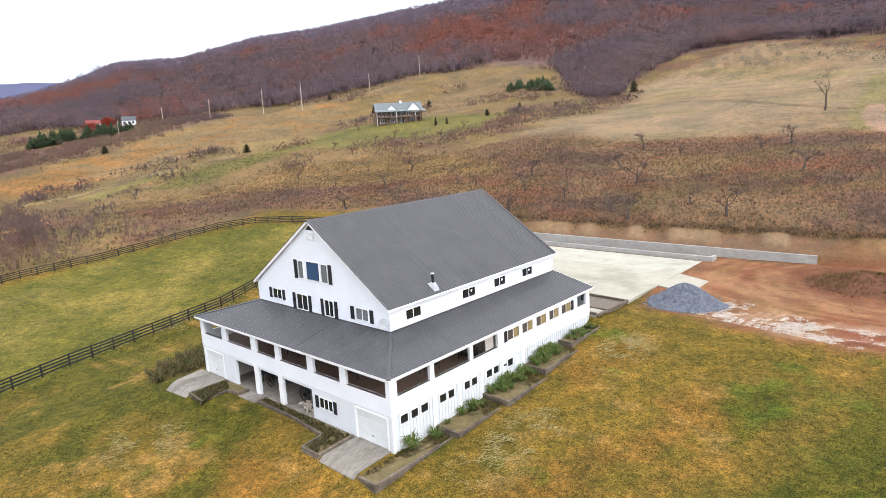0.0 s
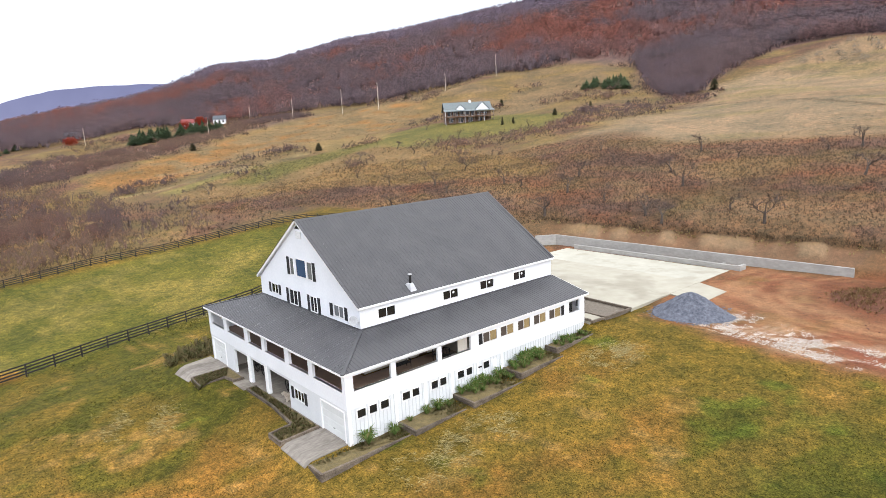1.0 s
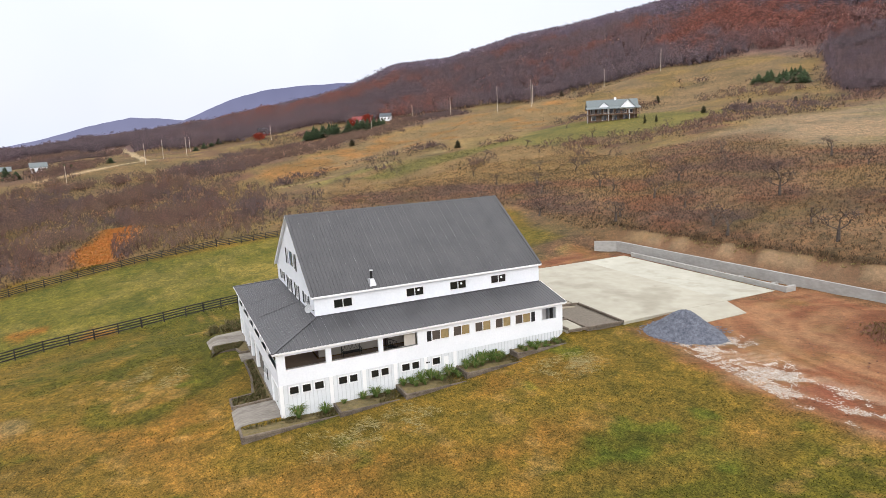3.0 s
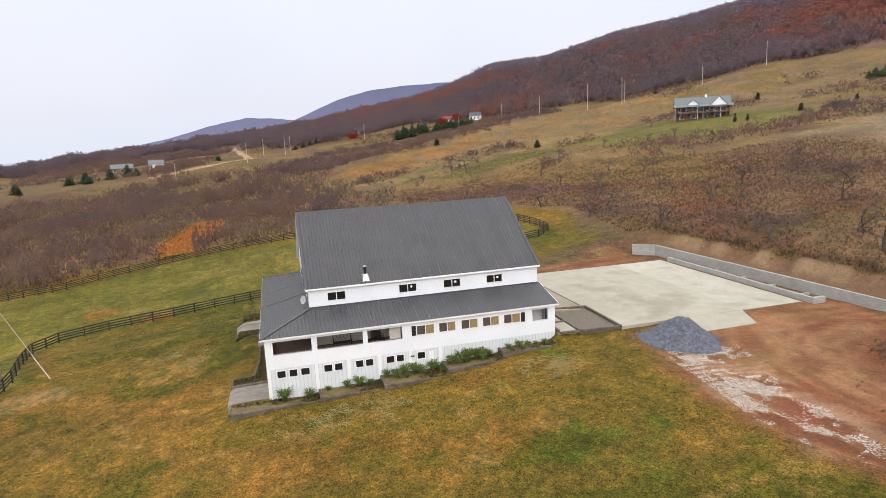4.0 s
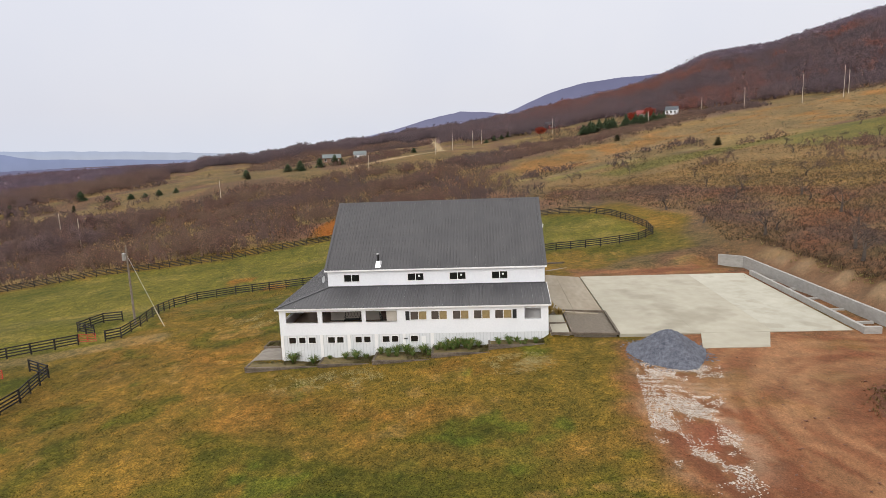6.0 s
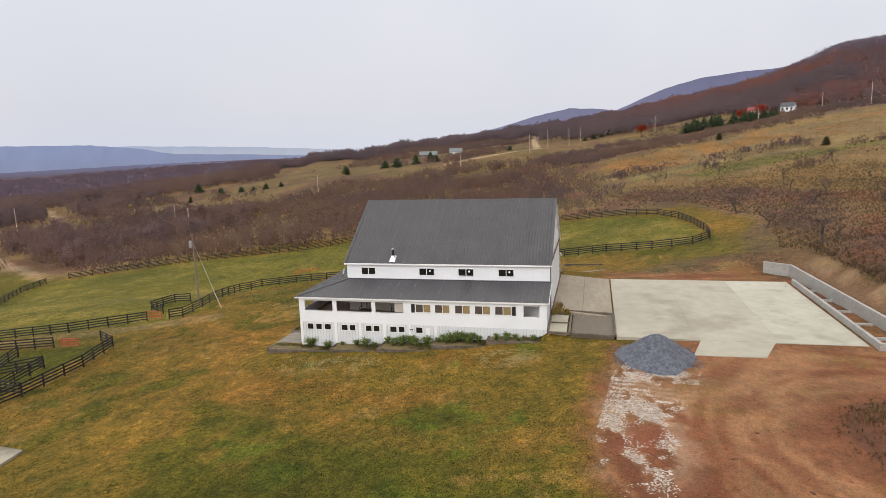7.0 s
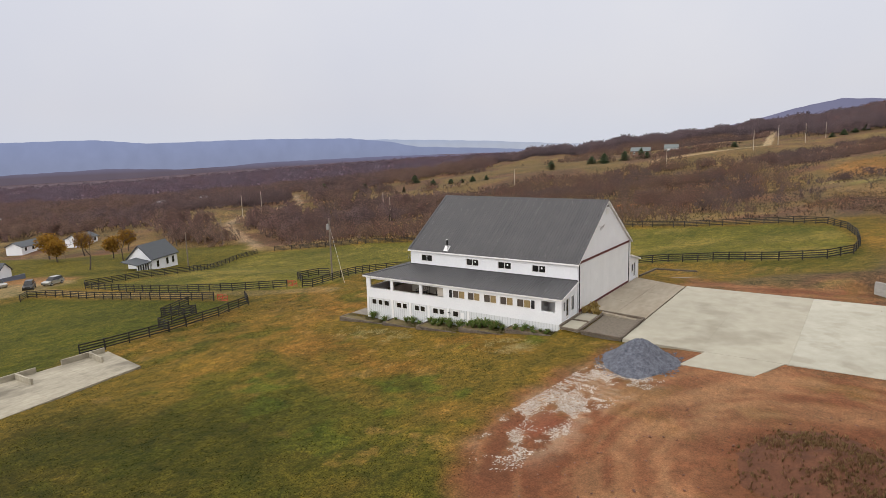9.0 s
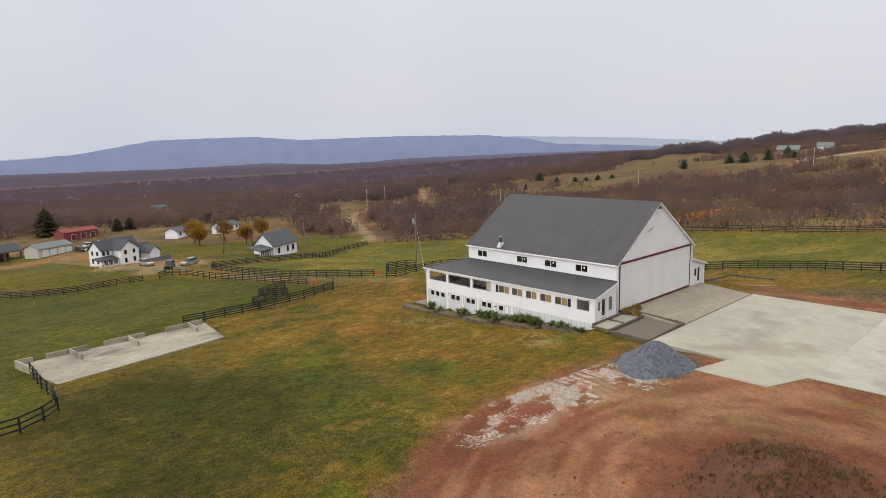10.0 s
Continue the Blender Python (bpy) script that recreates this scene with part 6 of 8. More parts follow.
# ---- utility poles ----
def utility_pole(x, y, high, mat, transformer=False, label="weathered wooden utility pole", arm=False, lean=0):
    p = thing("utility_pole", label, "utility pole", "utility poles", (x, y, ground(x, y)))
    part("shaft", Shape().tube((0, 0, -0.8), (lean, 0, high), 0.16, 0.10, 8), mat, p)
    if arm:
        part("crossarm", Shape().beam((-1.1, 0, high - 0.5), (1.1, 0, high - 0.5), 0.1, 0.12), mat, p)
        for k in (-1.0, 0.0, 1.0):
            part("insulator", Shape().tube((k, 0, high - 0.44), (k, 0, high - 0.28), 0.04, 0.03, 6), M_METAL, p)
    if transformer:
        part("transformer", Shape().tube((0.1, -0.32, high - 1.9), (0.1, -0.32, high - 1.0), 0.24, 0.24, 10).tube((0.1, -0.32, high - 1.0), (0.1, -0.32, high - 0.92), 0.2, 0.08, 10), M_METAL, p, "pale grey pole transformer")
    return p


yp = utility_pole(-21.0, -26.6, 10.4, M_POLE, True, "grey utility pole with a pale transformer beside the fence")
part("guy_wire", Shape().tube((0, 0, 9.2), (2.6, 5.4, 0.2), 0.018, 0.018, 5), M_METAL, yp)
part("guy_guard", Shape().tube((1.9, 3.9, 2.65), (2.6, 5.4, 0.2), 0.045, 0.045, 6), M_POLE_PALE, yp, "pale guard on the guy wire")
for x, y, h in ((-39.5, -97, 9), (-77, -134, 9), (-142, -192, 11), (-133, -195, 10), (-158, -126, 11), (-182, -150, 10)):
    utility_pole(x, y, h, M_POLE if h < 10 else M_POLE_PALE)
for x, y, h in ((-242, -109, 11), (-300, -46, 11), (-360, -12, 12), (-385, -2, 12), (-392, 12, 12), (-344, 121, 9), (-390, 168, 10), (-352, 181, 13), (-324, 202, 16), (-286, 204, 16), (-300, 214, 12), (-276, 296, 14), (-290, 262, 11), (-470, 18, 11), (-430, 72, 11)):
    utility_pole(x, y, h, M_POLE_PALE, label="pale utility pole on the far slope")


# ---- plants ----
def fan_plants(name, spots, mat, label, category, heights, widths, blades, seed, base_lift=0.0, spread=1.0, height_of=None, grown=None):
    """Many small plants in one mesh: each a fan of blades from one root."""
    r = np.random.RandomState(seed)
    n = len(spots)
    if n == 0:
        return None
    x, y = spots[:, 0], spots[:, 1]
    z = (height_of or land)(x, y) + base_lift
    h = r.uniform(heights[0], heights[1], n)
    verts = np.zeros((n, 1 + 2 * blades, 3))
    verts[:, 0] = np.stack([x, y, z - 0.05], 1)
    for b in range(blades):
        ang = r.uniform(0, 2 * math.pi, n)
        tilt = r.uniform(0.05, 0.75, n) * spread
        reach = h * r.uniform(0.6, 1.1, n)
        w = r.uniform(widths[0], widths[1], n)
        tip = np.stack([x + np.cos(ang) * reach * np.sin(tilt), y + np.sin(ang) * reach * np.sin(tilt), z + reach * np.cos(tilt)], 1)
        turn = ang + r.uniform(0.8, 2.3, n)
        side = np.stack([np.cos(turn) * w, np.sin(turn) * w, -r.uniform(0.1, 0.6, n) * reach * 0.6], 1)
        verts[:, 1 + 2 * b] = tip
        verts[:, 2 + 2 * b] = tip + side
    start = np.arange(n)[:, None] * (1 + 2 * blades)
    faces = np.stack([np.broadcast_to(start, (n, blades)), start + 1 + 2 * np.arange(blades), start + 2 + 2 * np.arange(blades)], -1).reshape(-1, 3)
    me = quick_mesh(name, verts, faces)
    lean = verts - verts[:, :1]
    soft_normals(me, (0.8 * lean / np.maximum(np.linalg.norm(lean, axis=2), 1e-6)[:, :, None] * np.array([1, 1, 0]) + np.array([0, 0, 1])).reshape(-1, 3))
    if grown:
        # each plant takes the colour of the growth round its root
        tone = cover(x, y)[:, :3] * grown * r.uniform(0.75, 1.25, (n, 1)) * (1 + r.normal(0, 0.04, (n, 3)))
        k = 1 + 2 * blades
        tint = me.color_attributes.new("tint", "FLOAT_COLOR", "POINT")
        tint.data.foreach_set("color", np.concatenate([np.repeat(np.clip(tone, 0.005, 1)[:, None, :], k, 1), np.ones((n, k, 1))], 2).astype(np.float32).ravel())
    return tagged(part(name, me, mat), label, category, kind="stuff")


def crowns(name, spots, palette, label, heights, wide, pieces, seed, size=(0.16, 0.34), low=0.12, patch=60, flat=1.1, tall=1.0, low_side=0.4):
    """Many far trees in one mesh: for each a thin trunk and a ragged crown of small facets, in one colour of the palette."""
    r = np.random.RandomState(seed)
    n = len(spots)
    x, y = spots[:, 0], spots[:, 1]
    z = land(x, y)
    h = r.uniform(heights[0], heights[1], n)
    w = h * r.uniform(wide[0], wide[1], n)
    k = 3 * pieces + 3
    v, nrm = np.zeros((n, k, 3)), np.zeros((n, k, 3))
    nrm[:] = (0, 0, 1)
    half = h * (1 - low) * 0.62
    mid = z + h - half
    for b in range(pieces):
        d = r.normal(0, 1, (n, 3))
        d[:, 2] = np.abs(d[:, 2]) - low_side
        d /= np.linalg.norm(d, axis=1)[:, None]
        rad = r.uniform(0.55, 1.0, n) ** 0.6
        lump = 1 + 0.22 * np.sin(3 * d[:, 0] + seed + x) * np.cos(2 * d[:, 1] + y)
        p = np.stack([x + d[:, 0] * w * rad * lump, y + d[:, 1] * w * rad * lump, mid + d[:, 2] * half * rad * lump], 1)
        up = d + r.normal(0, 0.45, (n, 3)) + np.array([0, 0, flat])
        up /= np.linalg.norm(up, axis=1)[:, None]
        e = np.cross(up, r.normal(0, 1, (n, 3)))
        e /= np.linalg.norm(e, axis=1)[:, None]
        f = np.cross(up, e)
        s = (w * r.uniform(size[0], size[1], n))[:, None] * np.array([[1.0, 1.0, tall]])
        v[:, 3 * b], v[:, 3 * b + 1], v[:, 3 * b + 2] = p + e * s, p - e * s * 0.6 + f * s * 0.8, p - e * s * 0.6 - f * s * 0.8
        nrm[:, 3 * b:3 * b + 3] = (d * 0.7 + np.array([0, 0, 0.8]))[:, None, :]
    ang = r.uniform(0, math.pi, n)
    t = h * 0.018
    v[:, k - 3] = np.stack([x, y, mid], 1)
    v[:, k - 2] = np.stack([x + np.cos(ang) * t, y + np.sin(ang) * t, z - 0.5], 1)
    v[:, k - 1] = np.stack([x - np.cos(ang) * t, y - np.sin(ang) * t, z - 0.5], 1)
    faces = np.arange(n * k).reshape(-1, 3)
    me = quick_mesh(name, v, faces)
    soft_normals(me, nrm.reshape(-1, 3))
    pick = 2.6 * (fractal(x, y, patch, seed) - 0.5) + 0.5 + r.uniform(-0.2, 0.2, n)
    tone = np.array(palette)[np.clip(pick * len(palette), 0, len(palette) - 1).astype(int)] * r.uniform(0.92, 1.08, (n, 1))
    tone = np.repeat(tone[:, None, :], k, 1)
    tone[:, :3 * pieces] *= np.repeat(r.uniform(0.94, 1.06, (n, pieces)), 3, 1)[:, :, None]
    tint = me.color_attributes.new("tint", "FLOAT_COLOR", "POINT")
    tint.data.foreach_set("color", np.concatenate([tone, np.ones((n, k, 1))], 2).astype(np.float32).ravel())
    return tagged(part(name, me, M_WOODS), label, "trees", kind="stuff")


def soft_normals(me, normals):
    """Rounds the shading of a mesh of loose facets, so that it reads as one soft mass."""
    me.polygons.foreach_set("use_smooth", [True] * len(me.polygons))
    length = np.linalg.norm(normals, axis=1)[:, None]
    me.normals_split_custom_set_from_vertices((normals / np.maximum(length, 1e-6)).astype(np.float32))


def polar(count, b0, b1, r0, r1, seed):
    r = np.random.RandomState(seed)
    b = np.radians(r.uniform(b0, b1, count))
    d = np.sqrt(r.uniform(0, 1, count) * (r1 * r1 - r0 * r0) + r0 * r0)
    return np.stack([MIDST[0] + d * np.sin(b), MIDST[1] + d * np.cos(b)], 1)


def open_land(spots):
    x, y = spots[:, 0], spots[:, 1]
    m = np.zeros(len(spots), bool)
    for ring in (MEADOW, HOUSE_LAWN, UPPER_FIELD, PALE_SLOPE, BLUFF, GOLD_STRIP, PALE_STRIP, FARM_LAWN, PADDOCK, SOUTH_FIELD):
        m |= inside(x, y, ring, 1) > 0.5
    m |= along(x, y, FAR_LANE, 13) > 0.1
    m |= along(x, y, TOP_LANE, 14) > 0.1
    return m


# the wooded mountain
spots = scatter(HOLLOW, 3200, 30)
crowns("bare_woods", spots, WOODS_BARE, "bare grey woods filling the hollow between the fields", (4.5, 7.5), (0.34, 0.48), 26, 32, size=(0.18, 0.36), low=0.0, flat=0.5, tall=1.6)
spots = polar(42000, -125, 10, 380, 1130, 31)
gap, dist, bear = foot_of(spots)
hold = (gap > -30 + 40 * (fractal(spots[:, 0], spots[:, 1], 60, 35) - 0.3)) & ~open_land(spots)
spots, gap, bear = spots[hold], gap[hold], bear[hold]
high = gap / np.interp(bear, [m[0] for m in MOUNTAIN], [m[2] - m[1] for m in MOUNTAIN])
rnd = np.random.RandomState(5).rand(len(spots))
red = fractal(spots[:, 0], spots[:, 1], 90, 37) + 0.16 * (rnd - 0.5) - 0.3 * smooth01(-bear, 82, 94) - 0.22 * smooth01(gap, 45, 0)
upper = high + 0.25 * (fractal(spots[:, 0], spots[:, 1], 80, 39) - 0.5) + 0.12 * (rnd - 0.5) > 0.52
crowns("autumn_woods", spots[(red > 0.46) & ~upper], WOODS_RED, "dense autumn woods of rust red and purple-grey trees on the mountain", (7.5, 11), (0.46, 0.62), 18, 33, size=(0.2, 0.4), low=0.0, flat=0.5, tall=1.4, patch=34)
crowns("bare_woods", spots[(red <= 0.46) & ~upper], WOODS_BARE, "bare purple-grey woods on the mountain", (7.5, 11), (0.46, 0.62), 18, 34, size=(0.18, 0.38), low=0.0, flat=0.4, tall=1.7, patch=34)
crowns("high_woods", spots[upper], WOODS_HAZY, "bare woods below the mountain's crest, violet haze in their colour", (7.5, 10.5), (0.55, 0.7), 13, 36, size=(0.24, 0.44), low=0.0, flat=0.5, tall=1.3, patch=40)
spots = scatter(WOODS_EDGE, 4200, 38)
crowns("bare_woods", spots, WOODS_BARE + WOODS_RED[:2], "bare woods behind the orchard rows", (6.5, 10), (0.34, 0.46), 22, 40, size=(0.2, 0.38), low=0.0, flat=0.4, tall=1.6, patch=30)
spots = polar(5200, -125, 0, 1000, 1700, 41)
crowns("far_woods", spots, VALLEY_HAZY + WOODS_HAZY, "far bare woods on the mountain's shoulder", (10, 15), (0.6, 0.9), 16, 42)
# woods in the valley to the south and south-west
spots = polar(22000, -196, -118, 190, 1150, 51)
x, y = spots[:, 0], spots[:, 1]
hold = ~open_land(spots) & (y < -115 - 0.35 * np.maximum(0, x + 60)) & ((fractal(x, y, 70, 53) > 0.40) | (np.hypot(x, y) > 420)) & ~((x > -75) & (x < 60) & (y > -265))
crowns("valley_woods", spots[hold], VALLEY, "bare brown woods across the valley", (5, 8.5), (0.5, 0.75), 15, 54, size=(0.22, 0.42), low=0.0, flat=0.5, tall=1.6)
spots = polar(5200, -200, -112, 1100, 2400, 55)
crowns("valley_woods", spots, VALLEY_HAZY, "far woods across the valley, purple haze in their colour", (9, 13), (0.9, 1.3), 14, 56, flat=0.9, tall=1.6, low=0.0)
# young wood and thicket beyond the paddock
W_THICKET = [(-92, 46), (-118, 40), (-150, 36), (-215, 22), (-262, 30), (-300, 0), (-300, -60), (-260, -88), (-228, -140), (-205, -190), (-150, -180), (-112, -150), (-80, -118), (-68, -98), (-78, -70), (-80, -40), (-92, -22), (-92, 10)]
spots = scatter(W_THICKET, 5200, 61, lambda x, y: smooth01(fractal(x, y, 38, 63), 0.28, 0.55) * smooth01(y, 35, -20) + 0.12)
spots = spots[(inside(spots[:, 0], spots[:, 1], RUST_PATCH, 1) < 0.5) & (along(spots[:, 0], spots[:, 1], FAR_LANE, 16) < 0.1)]
crowns("young_wood", spots, THICKET, "bare brown young wood beyond the paddock", (2.2, 5.5), (0.4, 0.6), 44, 64, size=(0.10, 0.24), low=0.0, patch=24, flat=0.5, tall=2.0)
spots = scatter(W_THICKET, 16000, 65)
spots = spots[(inside(spots[:, 0], spots[:, 1], RUST_PATCH, 1) < 0.5) & (along(spots[:, 0], spots[:, 1], FAR_LANE, 14) < 0.1)]
fan_plants("brush", spots, M_WOODS, "brown brush and dead weeds beyond the paddock", "brush", (0.3, 0.9), (0.05, 0.16), 9, 66, grown=1.5)
# weeds, thickets and straw on the orchard slope to the north
keep_bank = lambda x, y: (smooth01(bank_line(x, y), 55.4, 56.4) + smooth01(-x, 29, 33)) * smooth01(y + 24 * (fractal(x, y, 14, 57) - 0.5), 126, 100)
spots = scatter(ORCHARD_SLOPE, 70000, 71, lambda x, y: 0.9 * np.clip(keep_bank(x, y), 0, 1) * smooth01(np.hypot(x + 5, y - 60), 190, 60))
fan_plants("brush", spots, M_WOODS, "red-brown weeds and straw in the old orchard", "brush", (0.15, 0.5), (0.03, 0.10), 7, 74, grown=1.5)
spots = scatter(ORCHARD_SLOPE, 6500, 75, lambda x, y: (0.03 + brush_patches(x, y)) * np.clip(keep_bank(x, y), 0, 1))
crowns("thicket", spots, THICKET, "bare purple-brown thickets in the old orchard", (0.6, 1.6), (0.7, 1.1), 50, 78, size=(0.04, 0.11), low=0.0, patch=14)
spots = scatter(GOLD_BAND, 9000, 79)
fan_plants("dry_grass", spots, M_WOODS, "golden weeds beyond the paddock", "grass", (0.2, 0.45), (0.06, 0.2), 6, 81, spread=1.4, grown=1.8)
# bank above the retaining wall
BANK = [(-34, 53), (-26, 53), (14, 56), (34, 57), (46, 61), (46, 66), (30, 64), (-30, 59)]
spots = scatter(BANK, 9000, 82, lambda x, y: smooth01(bank_line(x, y), 55.0, 55.6) * smooth01(bank_line(x, y), 57.0, 56.0) * (0.4 + 0.6 * smooth01(x, 10, 20)))
fan_plants("dry_grass", spots, M_WOODS, "dark weeds hanging over the edge of the bank", "grass", (0.3, 0.8), (0.03, 0.10), 8, 84, grown=1.5)
spots = scatter(BANK, 7000, 86, lambda x, y: smooth01(bank_line(x, y), 54.2, 55.0) * smooth01(bank_line(x, y), 55.9, 55.4) * smooth01(fractal(x, y, 2.0, 88), 0.42, 0.58))
fan_plants("dry_grass", spots, M_STRAW, "straw tufts on the edge of the red earth bank", "grass", (0.12, 0.4), (0.015, 0.04), 6, 85, spread=1.6)
# meadow, strips and the far slopes
spots = scatter(MEADOW, 26000, 85, lambda x, y: smooth01(np.hypot(x + 5, y - 60), 260, 60))
fan_plants("dry_grass", spots, M_WOODS, "pale dry meadow grass", "grass", (0.12, 0.32), (0.04, 0.12), 7, 87, spread=1.5, grown=1.75)
spots = np.concatenate([scatter(GOLD_STRIP, 8000, 88), scatter(RUST_PATCH, 2500, 89)])
fan_plants("rust_grass", spots, M_WOODS, "rust-gold grass among the brush", "grass", (0.2, 0.5), (0.12, 0.4), 6, 90, spread=1.4, grown=1.75)
MIDLAND = [(-140, 45), (-112, 105), (-86, 92), (-82, 168), (-92, 245), (-125, 262), (-165, 290), (-210, 355), (-262, 340), (-345, 206), (-420, 170), (-440, 60), (-300, 0), (-215, 22)]
spots = scatter(MIDLAND, 20000, 91, lambda x, y: smooth01(fractal(x, y, 34, 92), 0.46, 0.60))
spots = spots[~((inside(spots[:, 0], spots[:, 1], HOUSE_LAWN, 1) > 0.5) | (inside(spots[:, 0], spots[:, 1], GOLD_STRIP, 1) > 0.5))]
fan_plants("brush", spots, M_WOODS, "brown brush on the far slope", "brush", (0.3, 0.9), (0.08, 0.25), 9, 93, grown=1.6)
spots = scatter(MIDLAND, 4200, 94, lambda x, y: smooth01(fractal(x, y, 34, 92), 0.50, 0.60))
spots = spots[~((inside(spots[:, 0], spots[:, 1], HOUSE_LAWN, 1) > 0.5) | (inside(spots[:, 0], spots[:, 1], GOLD_STRIP, 1) > 0.5))]
spots = np.concatenate([spots, scatter(FAR_BRUSH, 3600, 191, lambda x, y: smooth01(fractal(x, y, 26, 192), 0.30, 0.50)), scatter([(-208, 36), (-224, 40), (-224, 70), (-214, 112), (-206, 98), (-202, 60)], 420, 193, lambda x, y: smooth01(fractal(x, y, 18, 194), 0.42, 0.6))])
crowns("thicket", spots, THICKET, "bare thickets on the far slope", (1.6, 3.6), (0.5, 0.8), 30, 95, size=(0.14, 0.28), low=0.0, flat=0.6, tall=1.4)
spots = scatter(PALE_SLOPE, 5200, 96, lambda x, y: smooth01(fractal(x, y, 45, 97), 0.42, 0.58))
crowns("thicket", spots, THICKET, "bare thickets on the far slope", (2, 4.5), (0.5, 0.8), 26, 98, size=(0.16, 0.32), low=0.0, flat=0.5, tall=1.6)
# rough tufts on the lawn
LAWN = [(-45, -24), (38, -24), (42, 2), (34, 31), (8, 30), (3, 25), (3, -4), (-26, -4), (-26, 24), (-46, 24)]
spots = scatter(LAWN, 75000, 99, lambda x, y: 0.75 + 0.25 * smooth01(fractal(x, y, 4.5, 93), 0.5, 0.7))
fan_plants("lawn_grass", spots, M_WOODS, "short olive and straw grass of the mown lawn", "grass", (0.02, 0.065), (0.02, 0.055), 4, 100, grown=2.1)


def straw_strands(spots, seed):
    """Long dry stalks lying bent on the lawn."""
    r = np.random.RandomState(seed)
    n = len(spots)
    ang, bend = r.normal(0.9, 0.45, n), r.normal(0, 0.2, n)
    length, wide = r.uniform(0.2, 0.6, n), r.uniform(0.007, 0.013, n)
    x, y = spots[:, 0], spots[:, 1]
    v = np.zeros((n, 6, 3))
    for k in range(3):
        side = np.stack([-np.sin(ang) * wide, np.cos(ang) * wide], 1)
        z = land(x, y) + 0.06 + 0.05 * (k == 1)
        v[:, 2 * k] = np.stack([x + side[:, 0], y + side[:, 1], z], 1)
        v[:, 2 * k + 1] = np.stack([x - side[:, 0], y - side[:, 1], z], 1)
        x, y, ang = x + np.cos(ang) * length / 2, y + np.sin(ang) * length / 2, ang + bend
    start = np.arange(n)[:, None] * 6
    faces = np.concatenate([start + np.array([[0, 1, 3, 2]]), start + np.array([[2, 3, 5, 4]])])
    me = bpy.data.meshes.new("straw")
    me.from_pydata(v.reshape(-1, 3).tolist(), [], faces.tolist())
    tagged(part("straw", me, M_STALK), "pale dry stalks lying on the lawn", "grass", kind="stuff")


def around(x, y, cx, cy, rx, ry):
    return np.exp(-((x - cx) / rx) ** 2 - ((y - cy) / ry) ** 2)


for k, (cx_, cy_, rx_, ry_, count) in enumerate(((5.0, 21.6, 2.2, 3.0, 3200), (5.0, 6.0, 2.2, 6.0, 4200), (-17, -8.5, 5, 3, 3000), (-44.5, 7, 3.5, 10, 5000))):
    ring = [(cx_ - rx_, cy_ - ry_), (cx_ + rx_, cy_ - ry_), (cx_ + rx_, cy_ + ry_), (cx_ - rx_, cy_ + ry_)]
    spots = scatter(ring, count, 109 + k, lambda x, y: around(x, y, cx_, cy_, rx_ * 0.7, ry_ * 0.7) * smooth01(fractal(x, y, 1.6, 119), 0.46, 0.58))
    straw_strands(spots[spots[:, 0] > 2.6] if cx_ > 0 else spots, 110 + k)
spots = scatter([(10.5, 41), (27, 41), (28, 55), (10, 55)], 6000, 101, lambda x, y: smooth01(np.hypot((x - 18.6) / 7.4, (y - 48.3) / 5.9), 1.05, 0.55) * (0.25 + 0.75 * smooth01(fractal(x, y, 2.2, 29), 0.36, 0.6)))
fan_plants("dead_weeds", spots, M_WEED, "dead weeds on the red earth mound", "weeds", (0.10, 0.34), (0.015, 0.05), 8, 102, height_of=mound_z)
spots = scatter([(-32, -2), (-26.4, -3.2), (-25, 9), (-31, 11)], 260, 103)
fan_plants("brush", spots, M_BEDDING, "olive brush at the corner of the house", "brush", (0.4, 1.1), (0.05, 0.15), 14, 104)
crowns("thicket", spots[:22], OLIVE_SHRUB, "bare olive-brown shrubs at the corner of the house", (0.9, 2.0), (0.45, 0.65), 110, 105, size=(0.03, 0.08), low=0.0)


# daylilies and weeds in the raised beds
def lily(x, y, z, size, seed):
    r = random.Random(seed)
    plant = thing("daylily", "clump of strap-leaved green daylilies in the raised bed", "plant", "daylilies", (x, y, z))
    s = Shape()
    for k in range(110):
        ang, reach = r.uniform(0, 6.283), size * r.uniform(0.6, 1.1)
        c, sn = math.cos(ang), math.sin(ang)
        w = 0.017 * size / 0.6
        px, py = -sn * w, c * w
        h = reach * r.uniform(0.7, 1.1)
        o = r.uniform(0, 0.12)
        p0, p1, p2 = (c * o, sn * o, 0), (c * (o + reach * 0.3), sn * (o + reach * 0.3), h * 0.75), (c * (o + reach * 0.75), sn * (o + reach * 0.75), h * r.uniform(0.45, 0.9))
        n = len(s.v)
        s.v += [(p0[0] - px, p0[1] - py, p0[2]), (p0[0] + px, p0[1] + py, p0[2]), (p1[0] + px, p1[1] + py, p1[2]), (p1[0] - px, p1[1] - py, p1[2]), p2]
        s.f += [(n, n + 1, n + 2, n + 3), (n + 3, n + 2, n + 4)]
    part("leaves", s, M_LILY, plant)
    return plant


